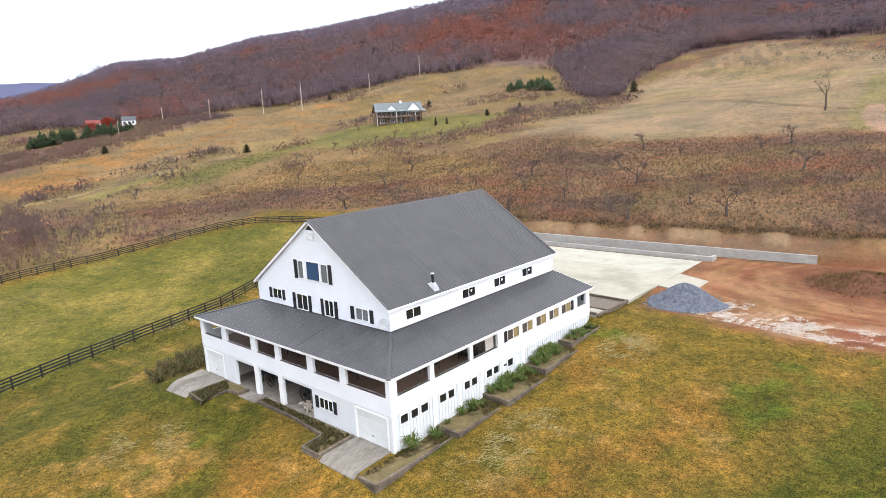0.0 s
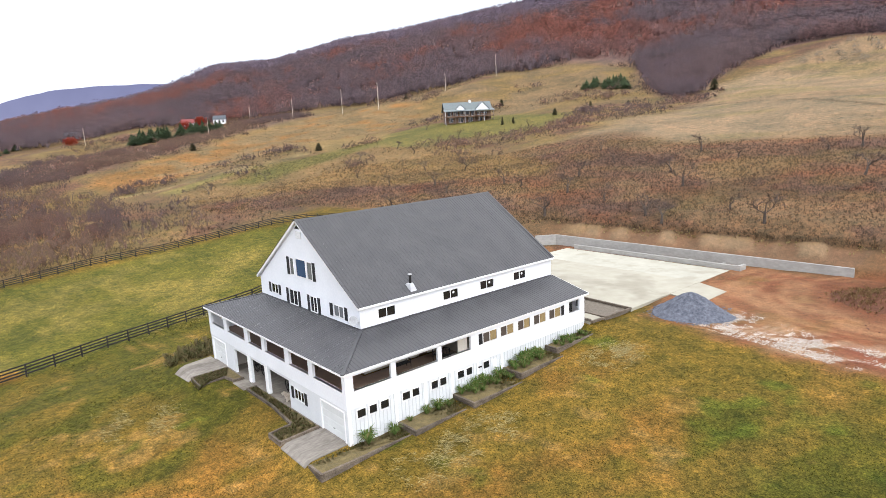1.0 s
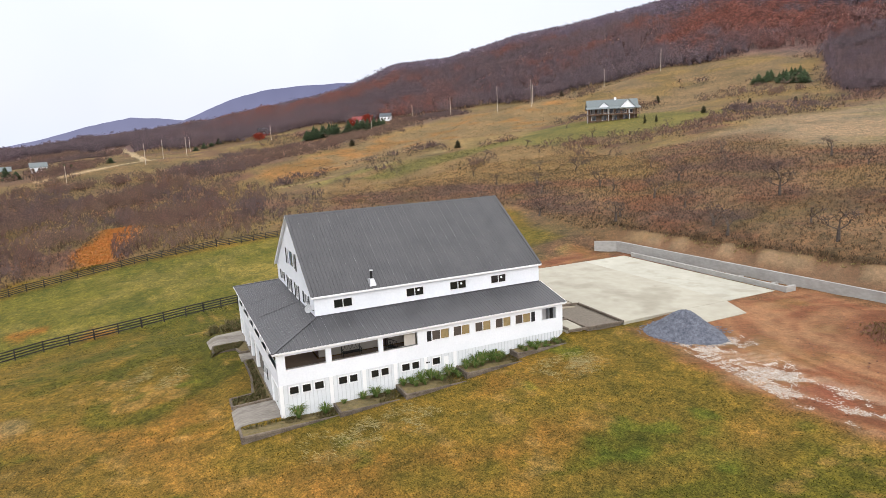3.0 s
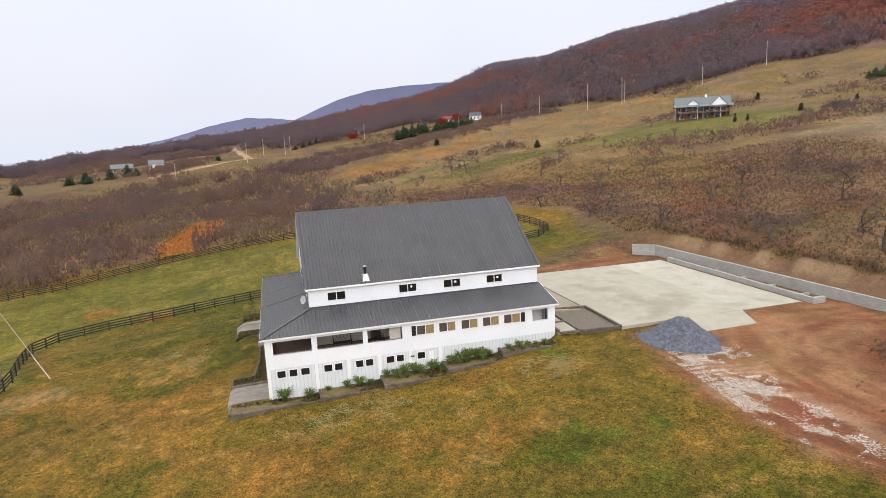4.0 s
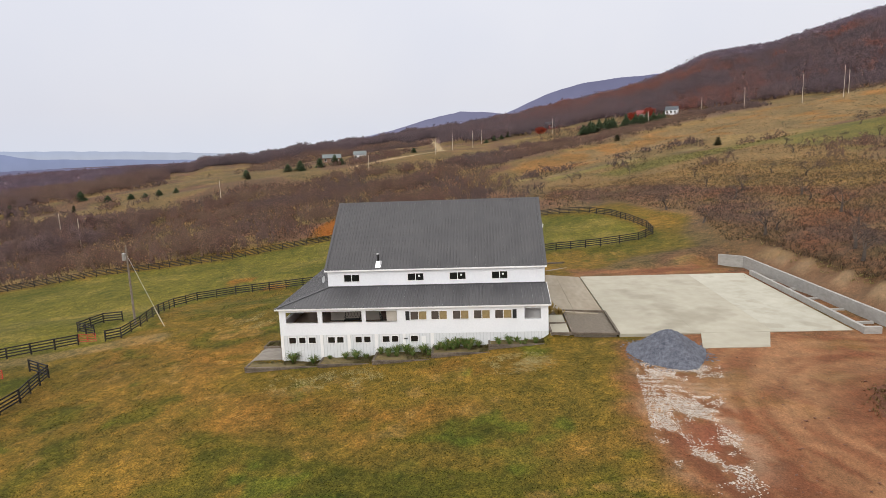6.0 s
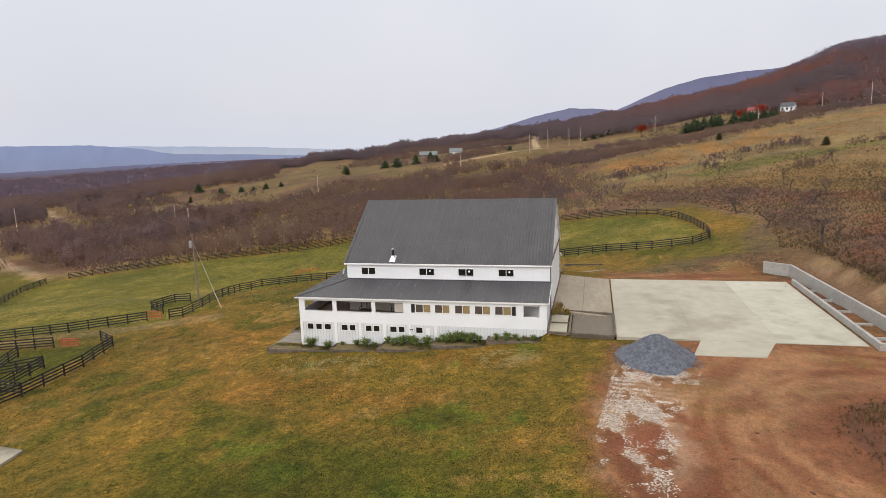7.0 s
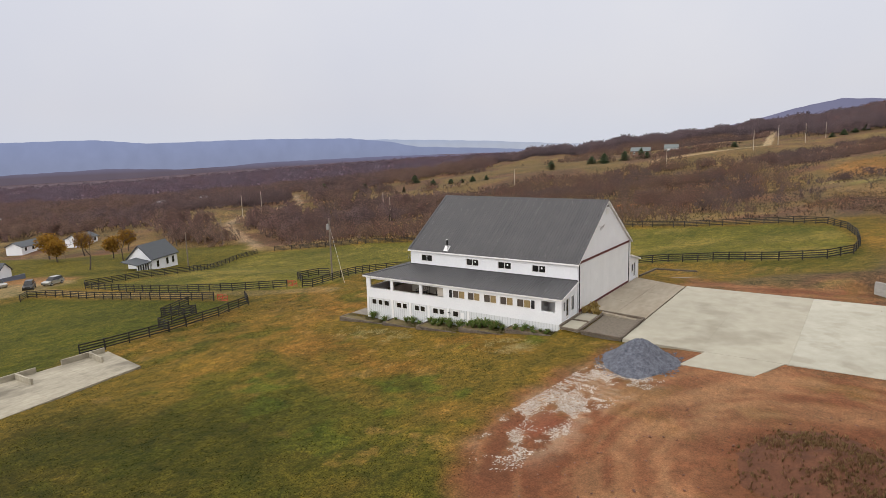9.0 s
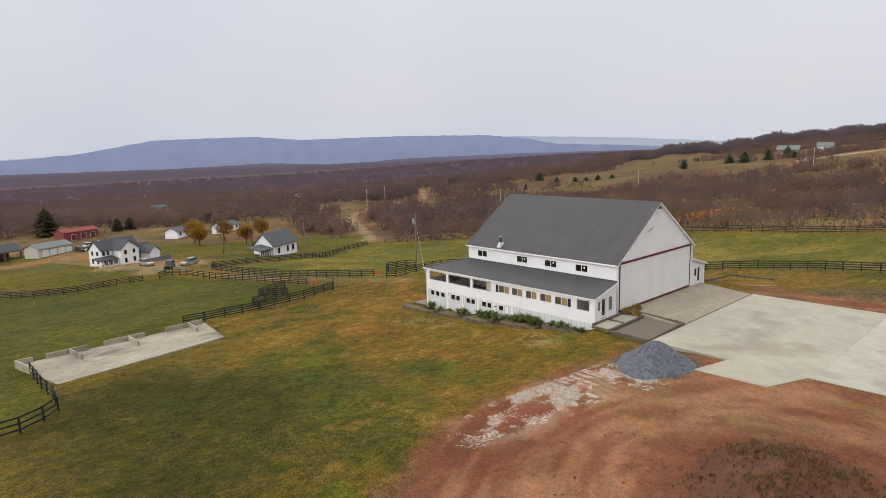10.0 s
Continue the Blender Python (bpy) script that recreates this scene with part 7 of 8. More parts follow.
seed = 0
LILIES = {-3.0: ((1.0, 1.15), (2.9, 1.15)), 3.95: ((4.6, 0.45), (6.3, 0.8), (7.0, 0.9), (7.9, 0.6)),
          9.0: ((9.6, 0.75), (10.2, 0.95), (10.9, 0.85), (11.7, 1.0), (12.5, 0.8), (13.2, 0.95), (13.8, 0.6)),
          14.3: ((14.9, 0.7), (15.6, 0.95), (16.3, 1.05), (17.1, 0.9), (17.8, 1.0), (18.6, 0.75)),
          19.4: ((20.1, 0.5), (21.0, 0.7), (22.1, 0.6), (22.8, 0.45), (23.7, 0.6))}
for ya, yb, xf, zt in BEDS:
    for yv, size in LILIES[ya]:
        for row in range(1 if ya < 5 else 2):
            seed += 1
            rr = random.Random(seed)
            if row and rr.random() < 0.3:
                continue
            lily(0.5 + row * 0.6 + rr.uniform(-0.15, 0.15), yv + rr.uniform(-0.25, 0.25), zt + 0.02, size * rr.uniform(0.7, 1.1) * (0.8 if row else 1.0), seed)
for ya, yb, xf, zt in BEDS:
    spots = scatter([(0.1, ya + 0.15), (xf - 0.15, ya + 0.15), (xf - 0.15, yb - 0.1), (0.1, yb - 0.1)], 900, int(ya * 10) % 97 + 3)
    fan_plants("dry_grass", spots, M_BEDDING, "weedy grass in the raised bed", "grass", (0.06, 0.22), (0.02, 0.05), 5, int(yb * 7) % 89, base_lift=0.0)
for gxv, gyv in grass_clump:
    fan_plants("ornamental_grass", np.array([[gxv, gyv]] * 14) + np.random.RandomState(3).normal(0, 0.12, (14, 2)), M_GOLD_GRASS, "golden ornamental grass by the porch door", "grass", (0.5, 0.9), (0.03, 0.07), 14, 7, base_lift=0.25)
for ring in ([(-19.7, -3.4), (-17.8, -3.5), (-18.2, -1.0), (-19.7, -0.3)], [(-13.8, -0.8), (-9.4, -0.8), (-5.4, -1.2), (-5.1, -3.1), (-3.95, -3.1), (-4.05, -0.3), (-13.8, -0.3)]):
    fan_plants("ground_cover", scatter(ring, 1300, 107), M_BEDDING, "low dull green ground cover in the bed", "ground cover", (0.10, 0.28), (0.03, 0.08), 8, 108, base_lift=0.1)


# ---- single trees ----
def bare_tree_parts(seed, high, trunk_r, crooked):
    r = random.Random(seed)
    trunk, limbs, twigs = Shape(), Shape(), Shape()

    def grow(p, d, length, radius, depth):
        steps = 2 if depth < 3 else 1
        for _ in range(steps):
            nd = (d + Vector((r.uniform(-1, 1), r.uniform(-1, 1), r.uniform(-0.3, 0.7))) * crooked).normalized()
            q = p + nd * length / steps
            r1 = radius * (0.8 if steps == 2 else 0.55)
            (trunk if depth == 0 else limbs if depth < 3 else twigs).tube(p, q, radius, r1, 6 if depth == 0 else 4 if depth < 3 else 3)
            p, d, radius = q, nd, r1
        if depth == 4:
            return
        for k in range(r.randint(3, 4) if depth < 3 else 3):
            ang, tilt = r.uniform(0, 6.283), r.uniform(0.45, 1.1)
            u = d.orthogonal().normalized()
            w = d.cross(u)
            nd = (d * math.cos(tilt) + (u * math.cos(ang) + w * math.sin(ang)) * math.sin(tilt) + Vector((0, 0, 0.15))).normalized()
            grow(p, nd, length * r.uniform(0.58, 0.82), max(0.022, radius * r.uniform(0.55, 0.75)), depth + 1)

    grow(Vector((0, 0, -0.2)), Vector((r.uniform(-0.15, 0.15), r.uniform(-0.15, 0.15), 1)).normalized(), high * 0.32, trunk_r, 0)
    return [(n, s.mesh(n)) for n, s in (("trunk", trunk), ("limb_crown", limbs), ("twig_crown", twigs))]


def bare_tree(seed, high, trunk_r=0.2, crooked=0.28, label="bare old apple tree standing in dry brush"):
    t = thing("apple_tree", label, "tree", "bare orchard trees")
    for n, me in bare_tree_parts(seed, high, trunk_r, crooked):
        part(n, me, M_TWIG if n == "twig_crown" else M_BARK, t)
    return t


forms = [bare_tree(k, h) for k, h in ((1, 5.2), (2, 4.4), (3, 5.8), (4, 4.8))]
ORCHARD = [(-31.8, 106.7), (-21.3, 100.7), (-27.5, 87.6), (-6.4, 66.2), (-0.1, 61.8), (-12.8, 59.2), (2.9, 88.5), (-8.9, 108.5), (-4, 110.6), (-55.9, 105.7), (-155.5, 67.1), (-161, 51.5), (-57.3, 74.3), (-77, 72),
           (-141.7, 109.8), (-175, 150), (-27.7, 67.1), (-34.1, 59.9), (-70.4, 55.1), (-50.7, 55.5), (-32.3, 57.5), (-15.9, 60), (-67, 66.7), (-51.4, 72.6), (-37.9, 70.4), (-166, 69), (-137.9, 91.6), (-126.7, 105.1), (-134.9, 122.7),
           (-137, 134.3), (-153.2, 48), (-100, 88), (-92, 70), (-112, 74), (-84, 88), (-62, 92), (-45, 95), (18, 78), (30, 92), (24, 70), (-20, 78), (-44, 82), (-108, 126), (-118, 150), (-95, 140)]
rr = random.Random(9)
for i, (x, y) in enumerate(ORCHARD):
    m = pose(x, y, ground(x, y), rr.uniform(-4, 4), rr.uniform(-4, 4), rr.uniform(0, 360)) @ Matrix.Diagonal((1.15, 1.15, 0.78, 1)) @ Matrix.Scale(rr.uniform(0.75, 1.15), 4)
    if i < len(forms):
        forms[i].matrix_basis = m
    else:
        c = copy_thing(forms[i % 4], Matrix.Identity(4))
        c.matrix_basis = m
spots = np.array([(-82 + 8.5 * i + 3.5 * j + rr.uniform(-1, 1), 293 + 9 * j - 1.6 * i + rr.uniform(-1, 1)) for i in range(16) for j in range(4)])
crowns("orchard_rows", spots, [(0.22, 0.185, 0.145), (0.25, 0.21, 0.16), (0.20, 0.165, 0.13)], "rows of bare fruit trees on the hilltop", (3.0, 4.0), (0.5, 0.65), 110, 111, size=(0.1, 0.22), low=0.1)
lone = bare_tree(12, 11.5, 0.28, 0.16, "tall bare lone tree in the pale meadow")
lone.matrix_basis = pose(-7.3, 156, ground(-7.3, 156))


def conifer(x, y, high, wide, mat, label, seed, group="evergreens", shape=1.0):
    """An evergreen: a trunk and drooping tiers of ragged boughs."""
    r = random.Random(seed)
    t = thing("evergreen_tree", label, "tree", group, (x, y, ground(x, y)))
    part("trunk", Shape().tube((0, 0, -0.3), (0, 0, high * 0.9), high * 0.03, high * 0.008, 6), M_BARK, t)
    s = Shape()
    tiers = 9
    for k in range(tiers):
        f = k / (tiers - 1)
        z = high * (0.08 + 0.86 * f)
        rad = wide * ((1 - f) ** shape * 0.95 + 0.06)
        for b in range(13):
            a = 2 * math.pi * (b + r.random()) / 13
            R = rad * r.uniform(0.65, 1.12)
            da = 0.30
            zz = z + r.uniform(-0.04, 0.04) * high
            drop = high * 0.06 * r.uniform(0.3, 1.4)
            s.face((0, 0, zz + high * 0.09), (R * math.cos(a - da), R * math.sin(a - da), zz - drop * 1.2), (R * 1.15 * math.cos(a), R * 1.15 * math.sin(a), zz - drop * 0.5), (R * math.cos(a + da), R * math.sin(a + da), zz - drop))
    part("crown", s, mat, t)
    return t


n = 0
for x, y, h, w in ((-254, -263, 13, 6), (-300, -219, 11, 5), (-342, -134, 10, 4.5), (-291, -197, 8, 3.5), (-296, -186, 6, 3.5), (-298, -170, 7, 3.5), (-299, -160, 6, 3), (-297, -178, 5, 3), (-357, -111, 10, 5), (-362, -104, 12, 5.5), (-352, -100, 8, 4), (-368, -92, 13, 5),
                   (-378, -84, 14, 5), (-372, -78, 9, 4), (-395, -66, 6, 4), (-405, -58, 7, 4), (-410, -55, 5, 3), (-428, -34, 7, 4), (-270, -240, 9, 4)):
    n += 1
    conifer(x, y, h * 0.55, w * 0.7, M_CONIFER, "dark green conifer on the far slope", 200 + n, shape=0.55)
for k in range(26):
    u = k / 25
    n += 1
    conifer(-372 + 10 * u + rr.uniform(-5, 5), 84 + 48 * u + rr.uniform(-5, 5), rr.uniform(6, 9), rr.uniform(3.4, 4.8), M_CONIFER, "dark green pine in a dense grove", 240 + k, "pine grove")
for k in range(30):
    conifer(-190 + 22 * rr.random() + 0.4 * k, 268 + 16 * rr.random() + 0.3 * k, rr.uniform(3, 5.5), rr.uniform(1.8, 2.8), M_PINE, "green pine in a plantation on the upper field", 290 + k, "pine plantation")
for k in range(14):
    conifer(-470 - 9 * k, 22 + 6.5 * k, rr.uniform(3.5, 6), rr.uniform(2.4, 3.4), M_CONIFER, "dark conifer in a row along the far lane", 330 + k, "conifer row")
for x, y, h, w, m in ((-194, 109, 4.5, 2.0, M_CEDAR), (-281, 89, 5.0, 2.2, M_CEDAR), (-103, 255, 7, 2.6, M_CEDAR), (-144, 164, 4.6, 0.9, M_CEDAR), (-139, 165, 3.8, 0.8, M_CEDAR), (-128, 177, 4, 1.4, M_CEDAR), (-131, 204, 3, 1.2, M_CEDAR), (-120, 215, 3, 1.2, M_CEDAR),
                      (-6, -255, 17, 6.5, M_CEDAR), (-38, -250, 8, 3.5, M_CEDAR), (-31, -243, 8, 3.5, M_CEDAR), (-160, -128, 6, 1.8, M_CEDAR), (-250, -190, 5, 1.6, M_CEDAR), (-332, -129, 6, 2.2, M_CEDAR), (-210, 232, 5, 1.8, M_CEDAR), (-300, 236, 5, 2.0, M_CEDAR), (-150, -60, 4, 1.6, M_CEDAR)):
    n += 1
    conifer(x, y, h * 0.75, w * 0.8, m, "dark bushy cedar standing alone in the field", 360 + n, "cedars", 0.45)


def leafy_tree(x, y, high, wide, mat, label, seed):
    r = random.Random(seed)
    t = thing("autumn_tree", label, "tree", "autumn trees", (x, y, ground(x, y)))
    for nme, me in bare_tree_parts(seed, high, high * 0.03, 0.16):
        part(nme, me, M_TWIG if nme == "twig_crown" else M_BARK, t)
    s = Shape()
    for k in range(1500):
        d = Vector((r.gauss(0, 1), r.gauss(0, 1), r.gauss(0, 1))).normalized() * r.uniform(0.35, 1.0)
        p = Vector((d.x * wide, d.y * wide, high * 0.62 + d.z * high * 0.36))
        e, g = Vector((r.gauss(0, 1), r.gauss(0, 1), r.gauss(0, 1))) * 0.3, Vector((r.gauss(0, 1), r.gauss(0, 1), r.gauss(0, 1))) * 0.3
        s.face(p, p + e, p + g)
    part("crown", s, mat, t)


for k, (x, y, h, w, m, label) in enumerate(((-29, -150, 8, 3.4, M_GOLD, "golden autumn tree behind the farmhouse"), (-25, -136, 6.5, 2.8, M_GOLD, "golden autumn tree behind the farmhouse"), (-46, -165, 8.5, 3.2, M_GOLD, "orange autumn tree behind the chapel"),
                                            (-40, -135, 7, 2.6, M_GOLD, "orange autumn tree beside the chapel"), (-58, -160, 8, 3.2, M_GOLD, "orange autumn tree behind the chapel"), (-386, 132, 9, 4.5, M_SCARLET, "scarlet autumn tree beside a far house"),
                                            (-380, 120, 8, 4.5, M_SCARLET, "scarlet autumn tree beside a far house"), (-420, 62, 8, 4.5, M_SCARLET, "dark red autumn tree on the far slope"))):
    leafy_tree(x, y, h, w, m, label, 400 + k)
for k, (x, y, h) in enumerate(((-22, -112, 12), (-34, -118, 13), (-2, -150, 10), (30, -150, 11), (-70, -150, 10))):
    t = bare_tree(420 + k, h, 0.2, 0.16, "tall bare tree on the farm lawn")
    t.matrix_basis = pose(x, y, ground(x, y))


# ---- distant buildings ----
M_ROOF_FAR = material("dark_shingle_roof", (0.035, 0.038, 0.048), (0.06, 0.063, 0.075), 1.5, 0.7)
M_ROOF_PALE = material("pale_green_grey_roof", (0.11, 0.135, 0.14), (0.16, 0.185, 0.19), 1.0, 0.6)
M_ROOF_GREY = material("grey_shingle_roof", (0.055, 0.063, 0.075), (0.085, 0.095, 0.108), 1.5, 0.7)
M_BLUE_WALL = material("blue_grey_wall", (0.10, 0.12, 0.17), (0.14, 0.16, 0.21), 1.0, 0.7)
M_RED_BARN = material("red_barn_board", (0.17, 0.03, 0.03), (0.24, 0.05, 0.045), 1.0, 0.7)
M_LOG = material("brown_log_wall", (0.13, 0.075, 0.05), (0.19, 0.115, 0.075), 2.0, 0.8)
M_STONE_WALL = material("pale_block_wall", (0.42, 0.40, 0.36), (0.52, 0.50, 0.46), 2.0, 0.8)


def gabled(parent, x0, x1, y0, y1, z0, eave, ridge, wall, roof, along_x=True, over=0.4):
    """A gabled block: four walls with gables and two roof slopes."""
    if along_x:
        ym = (y0 + y1) / 2
        s = Shape()
        s.prism([(x0, y0, z0), (x0, y1, z0), (x0, y1, eave), (x0, ym, ridge), (x0, y0, eave)], [(x1, y0, z0), (x1, y1, z0), (x1, y1, eave), (x1, ym, ridge), (x1, y0, eave)])
        part("wall", s, wall, parent)
        k = (ridge - eave) / (ym - y0)
        for ya, sg in ((y0, -1), (y1, 1)):
            s = Shape()
            e = ya + sg * over
            ze = eave - over * k
            s.prism([(x0 - over, e, ze + 0.05), (x0 - over, ym, ridge + 0.05), (x0 - over, ym, ridge + 0.25), (x0 - over, e, ze + 0.25)], [(x1 + over, e, ze + 0.05), (x1 + over, ym, ridge + 0.05), (x1 + over, ym, ridge + 0.25), (x1 + over, e, ze + 0.25)])
            part("roof", s, roof, parent)
    else:
        xm = (x0 + x1) / 2
        s = Shape()
        s.prism([(x0, y0, z0), (x1, y0, z0), (x1, y0, eave), (xm, y0, ridge), (x0, y0, eave)], [(x0, y1, z0), (x1, y1, z0), (x1, y1, eave), (xm, y1, ridge), (x0, y1, eave)])
        part("wall", s, wall, parent)
        k = (ridge - eave) / (xm - x0)
        for xa, sg in ((x0, -1), (x1, 1)):
            s = Shape()
            e = xa + sg * over
            ze = eave - over * k
            s.prism([(e, y0 - over, ze + 0.05), (xm, y0 - over, ridge + 0.05), (xm, y0 - over, ridge + 0.25), (e, y0 - over, ze + 0.25)], [(e, y1 + over, ze + 0.05), (xm, y1 + over, ridge + 0.05), (xm, y1 + over, ridge + 0.25), (e, y1 + over, ze + 0.25)])
            part("roof", s, roof, parent)


def panes(parent, face, at, us, z0, z1, w, mat=None, sg=1):
    for u in us:
        s, g = Shape(), Shape()
        if face == "y":
            s.box(u - w / 2 - 0.12, u + w / 2 + 0.12, at, at + sg * 0.06, z0 - 0.12, z1 + 0.12)
            g.box(u - w / 2, u + w / 2, at + sg * 0.06, at + sg * 0.09, z0, z1)
        else:
            s.box(at, at + sg * 0.06, u - w / 2 - 0.12, u + w / 2 + 0.12, z0 - 0.12, z1 + 0.12)
            g.box(at + sg * 0.06, at + sg * 0.09, u - w / 2, u + w / 2, z0, z1)
        wd = part("window", s, M_TRIM, parent)
        part("pane", g, mat or M_GLASS, wd)


# farmhouse: local x along its front towards the west, y away from the camera
fh = thing("farmhouse", "white two-storey farmhouse with dark roofs and a front porch", "house", "", (3.5, -116, ground(3.5, -116) - 0.2), 200)
fh.matrix_basis = fh.matrix_basis @ Matrix.Diagonal((-1, 1, 1, 1))
fh.matrix_basis = fh.matrix_basis @ Matrix.Scale(0.76, 4)
gabled(fh, -7, 7, 0, 6.5, -0.8, 5.8, 8.6, M_WHITE, M_ROOF_FAR)
gabled(fh, -3.4, 3.0, -4.5, 2, -0.8, 5.8, 8.4, M_WHITE, M_ROOF_FAR, False)
panes(fh, "y", -4.5, (-1.8, 1.4), 1.2, 2.8, 0.9, sg=-1)
panes(fh, "y", -4.5, (-1.8, 1.4), 4.0, 5.4, 0.9, sg=-1)
panes(fh, "y", 0, (-5.6, 4.6, 6.2), 1.2, 2.8, 0.9, sg=-1)
panes(fh, "y", 0, (-5.6, 4.6, 6.2), 4.0, 5.4, 0.9, sg=-1)
panes(fh, "x", 7, (2, 4.6), 1.2, 2.8, 0.9)
panes(fh, "x", 7, (2, 4.6), 4.0, 5.4, 0.9)
panes(fh, "x", -7, (2, 4.6), 1.2, 2.8, 0.9, sg=-1)
panes(fh, "x", -7, (2, 4.6), 4.0, 5.4, 0.9, sg=-1)
s = Shape()
s.prism([(3.2, -3.4, 2.7), (10.4, -3.4, 2.7), (10.4, 0, 3.5), (3.2, 0, 3.5)], [(3.2, -3.4, 2.9), (10.4, -3.4, 2.9), (10.4, 0, 3.7), (3.2, 0, 3.7)])
part("porch_roof", s, M_ROOF_FAR, fh)
part("porch_floor", Shape().box(3.2, 10.2, -3.2, 0, -0.8, 0.2), M_WHITE, fh)
for x in (3.4, 5.1, 6.8, 8.5, 10.0):
    part("porch_post", Shape().box(x - 0.1, x + 0.1, -3.2, -3.0, 0.2, 2.7), M_TRIM, fh)
for x in (3.4, 5.1, 6.8, 8.5):
    part("porch_rail", Shape().box(x + 0.1, x + 1.6, -3.14, -3.06, 0.6, 1.0), M_TRIM, fh)
gabled(fh, -13, -7.2, 0.5, 5.5, -0.8, 3.6, 5.6, M_BLUE_WALL, M_ROOF_FAR)
gabled(fh, -12, -8, -4.5, 1, -0.8, 3.2, 5.2, M_WHITE, M_ROOF_GREY, False)
part("garden_wall", Shape().box(-15, -3.6, -6.2, -5.9, -1.2, 1.2), M_BLUE_WALL, fh, "blue-grey board wall")

ch = thing("chapel", "small white gabled building with a grey roof and columned front", "house", "", (-33.5, -103, ground(-33.5, -103) - 0.2), 205)
ch.matrix_basis = ch.matrix_basis @ Matrix.Diagonal((-1, 1, 1, 1))
gabled(ch, -6, 5, -3, 3.5, -1.2, 3.4, 6.6, M_WHITE, M_ROOF_GREY)
panes(ch, "y", -3, (-4, -1.5, 2.5), 1.0, 2.6, 0.9, sg=-1)
part("door", Shape().box(5.0, 5.06, -0.5, 0.7, -0.1, 2.2), M_GLASS, ch, "dark doorway")
for k in range(6):
    part("column", Shape().box(5.8 + 0.9 * k, 6.0 + 0.9 * k, -3.0, -2.8, -1.2, 2.7), M_TRIM, ch)
part("glazing", Shape().box(5.4, 10.4, -2.75, -2.7, 0.3, 2.6), M_GLASS, ch)
s = Shape()
s.prism([(5.2, -3.3, 2.7), (10.9, -3.3, 2.7), (10.9, 1, 3.6), (5.2, 1, 3.6)], [(5.2, -3.3, 2.9), (10.9, -3.3, 2.9), (10.9, 1, 3.8), (5.2, 1, 3.8)])
part("porch_roof", s, M_ROOF_GREY, ch)

sh = thing("shed", "long pale shed with a low grey roof and garage doors", "shed", "farm sheds", (6.5, -176, ground(6.5, -176)), 205)
sh.matrix_basis = sh.matrix_basis @ Matrix.Scale(0.74, 4)
gabled(sh, -8, 8, 0, 9, -1, 3.4, 5.2, M_STONE_WALL, M_ROOF_PALE)
panes(sh, "y", 0, (-4.8, -1, 2.8, 6.2), 0.0, 2.6, 2.4, M_GREY_DOOR, -1)
cp = thing("carport", "open carport with a dark hipped roof on pale posts", "shed", "farm sheds", (22, -182, ground(22, -182)), 200)
gabled(cp, -8, 8, 0, 8, 2.6, 3.0, 5.0, M_STONE_WALL, M_ROOF_FAR)
for x in (-7.8, -2.6, 2.6, 7.8):
    for y in (0.2, 7.8):
        part("post", Shape().box(x - 0.25, x + 0.25, y - 0.2, y + 0.2, -1, 2.6), M_LOG, cp)
part("back_wall", Shape().box(-8, 8, 7.9, 8.1, -1, 2.6), M_LOG, cp)
br = thing("barn", "long dark red farm building with a low roof", "barn", "farm sheds", (-14, -232, ground(-14, -232)), 200)
br.matrix_basis = br.matrix_basis @ Matrix.Scale(0.82, 4)
gabled(br, -9, 9, 0, 8, -1, 4.2, 5.6, M_RED_BARN, M_RED_BARN)
for x in (-4, 1, 6):
    panes(br, "y", 0, (x,), 0.2, 3.0, 2.6, M_RED_TRIM, -1)
for x, y, w, turn, label in ((-45, -200, 11, 210, "long white outbuilding beyond the golden trees"), (-60, -190, 10, 210, "long white outbuilding beyond the golden trees"), (-183, -340, 12, 215, "white house among the valley woods"), (-206, -326, 8, 215, "white house among the valley woods"), (-80, -330, 9, 200, "white house among the valley woods")):
    ob = thing("outbuilding", label, "house", "valley houses", (x, y, ground(x, y) + (3 if y < -300 else 0)), turn)
    gabled(ob, -w / 2, w / 2, 0, 6, -3, 2.5, 3.9, M_WHITE, M_ROOF_GREY)
    panes(ob, "y", 0, [-w / 3, 0, w / 3], 1.0, 2.2, 1.0, sg=-1)

hh = thing("hill_house", "long house with pale green roof and deck on tall posts", "house", "", (-171.5, 171.5, ground(-171.5, 171.5) + 1.2), 58)
hh.matrix_basis = hh.matrix_basis @ Matrix.Scale(0.87, 4)
gabled(hh, -11.5, 11.5, 0.5, 9.5, -2, 4.6, 8.4, M_LOG, M_ROOF_PALE, True, 0.8)
gabled(hh, 3.2, 10.2, -2.2, 5, 3.6, 4.6, 8.2, M_WHITE, M_ROOF_PALE, False, 0.5)
gabled(hh, -6.4, -2.0, -0.6, 4, 4.6, 5.2, 7.2, M_WHITE, M_ROOF_PALE, False, 0.4)
panes(hh, "y", 0.5, (-9.5, -6.5, -3.5, -0.5, 2.5, 5.5, 8.5), 2.0, 4.0, 1.9, sg=-1)
panes(hh, "y", 0.5, (-9, -4, 1, 6), -1.2, 0.8, 2.0, sg=-1)
part("deck", Shape().box(-12.5, 12.5, -3.2, 0.5, 1.2, 1.5), M_LOG, hh)
s = Shape()
s.prism([(-12.8, -3.5, 4.0), (12.8, -3.5, 4.0), (12.8, 0.5, 5.0), (-12.8, 0.5, 5.0)], [(-12.8, -3.5, 4.15), (12.8, -3.5, 4.15), (12.8, 0.5, 5.15), (-12.8, 0.5, 5.15)])
part("porch_roof", s, M_ROOF_PALE, hh)
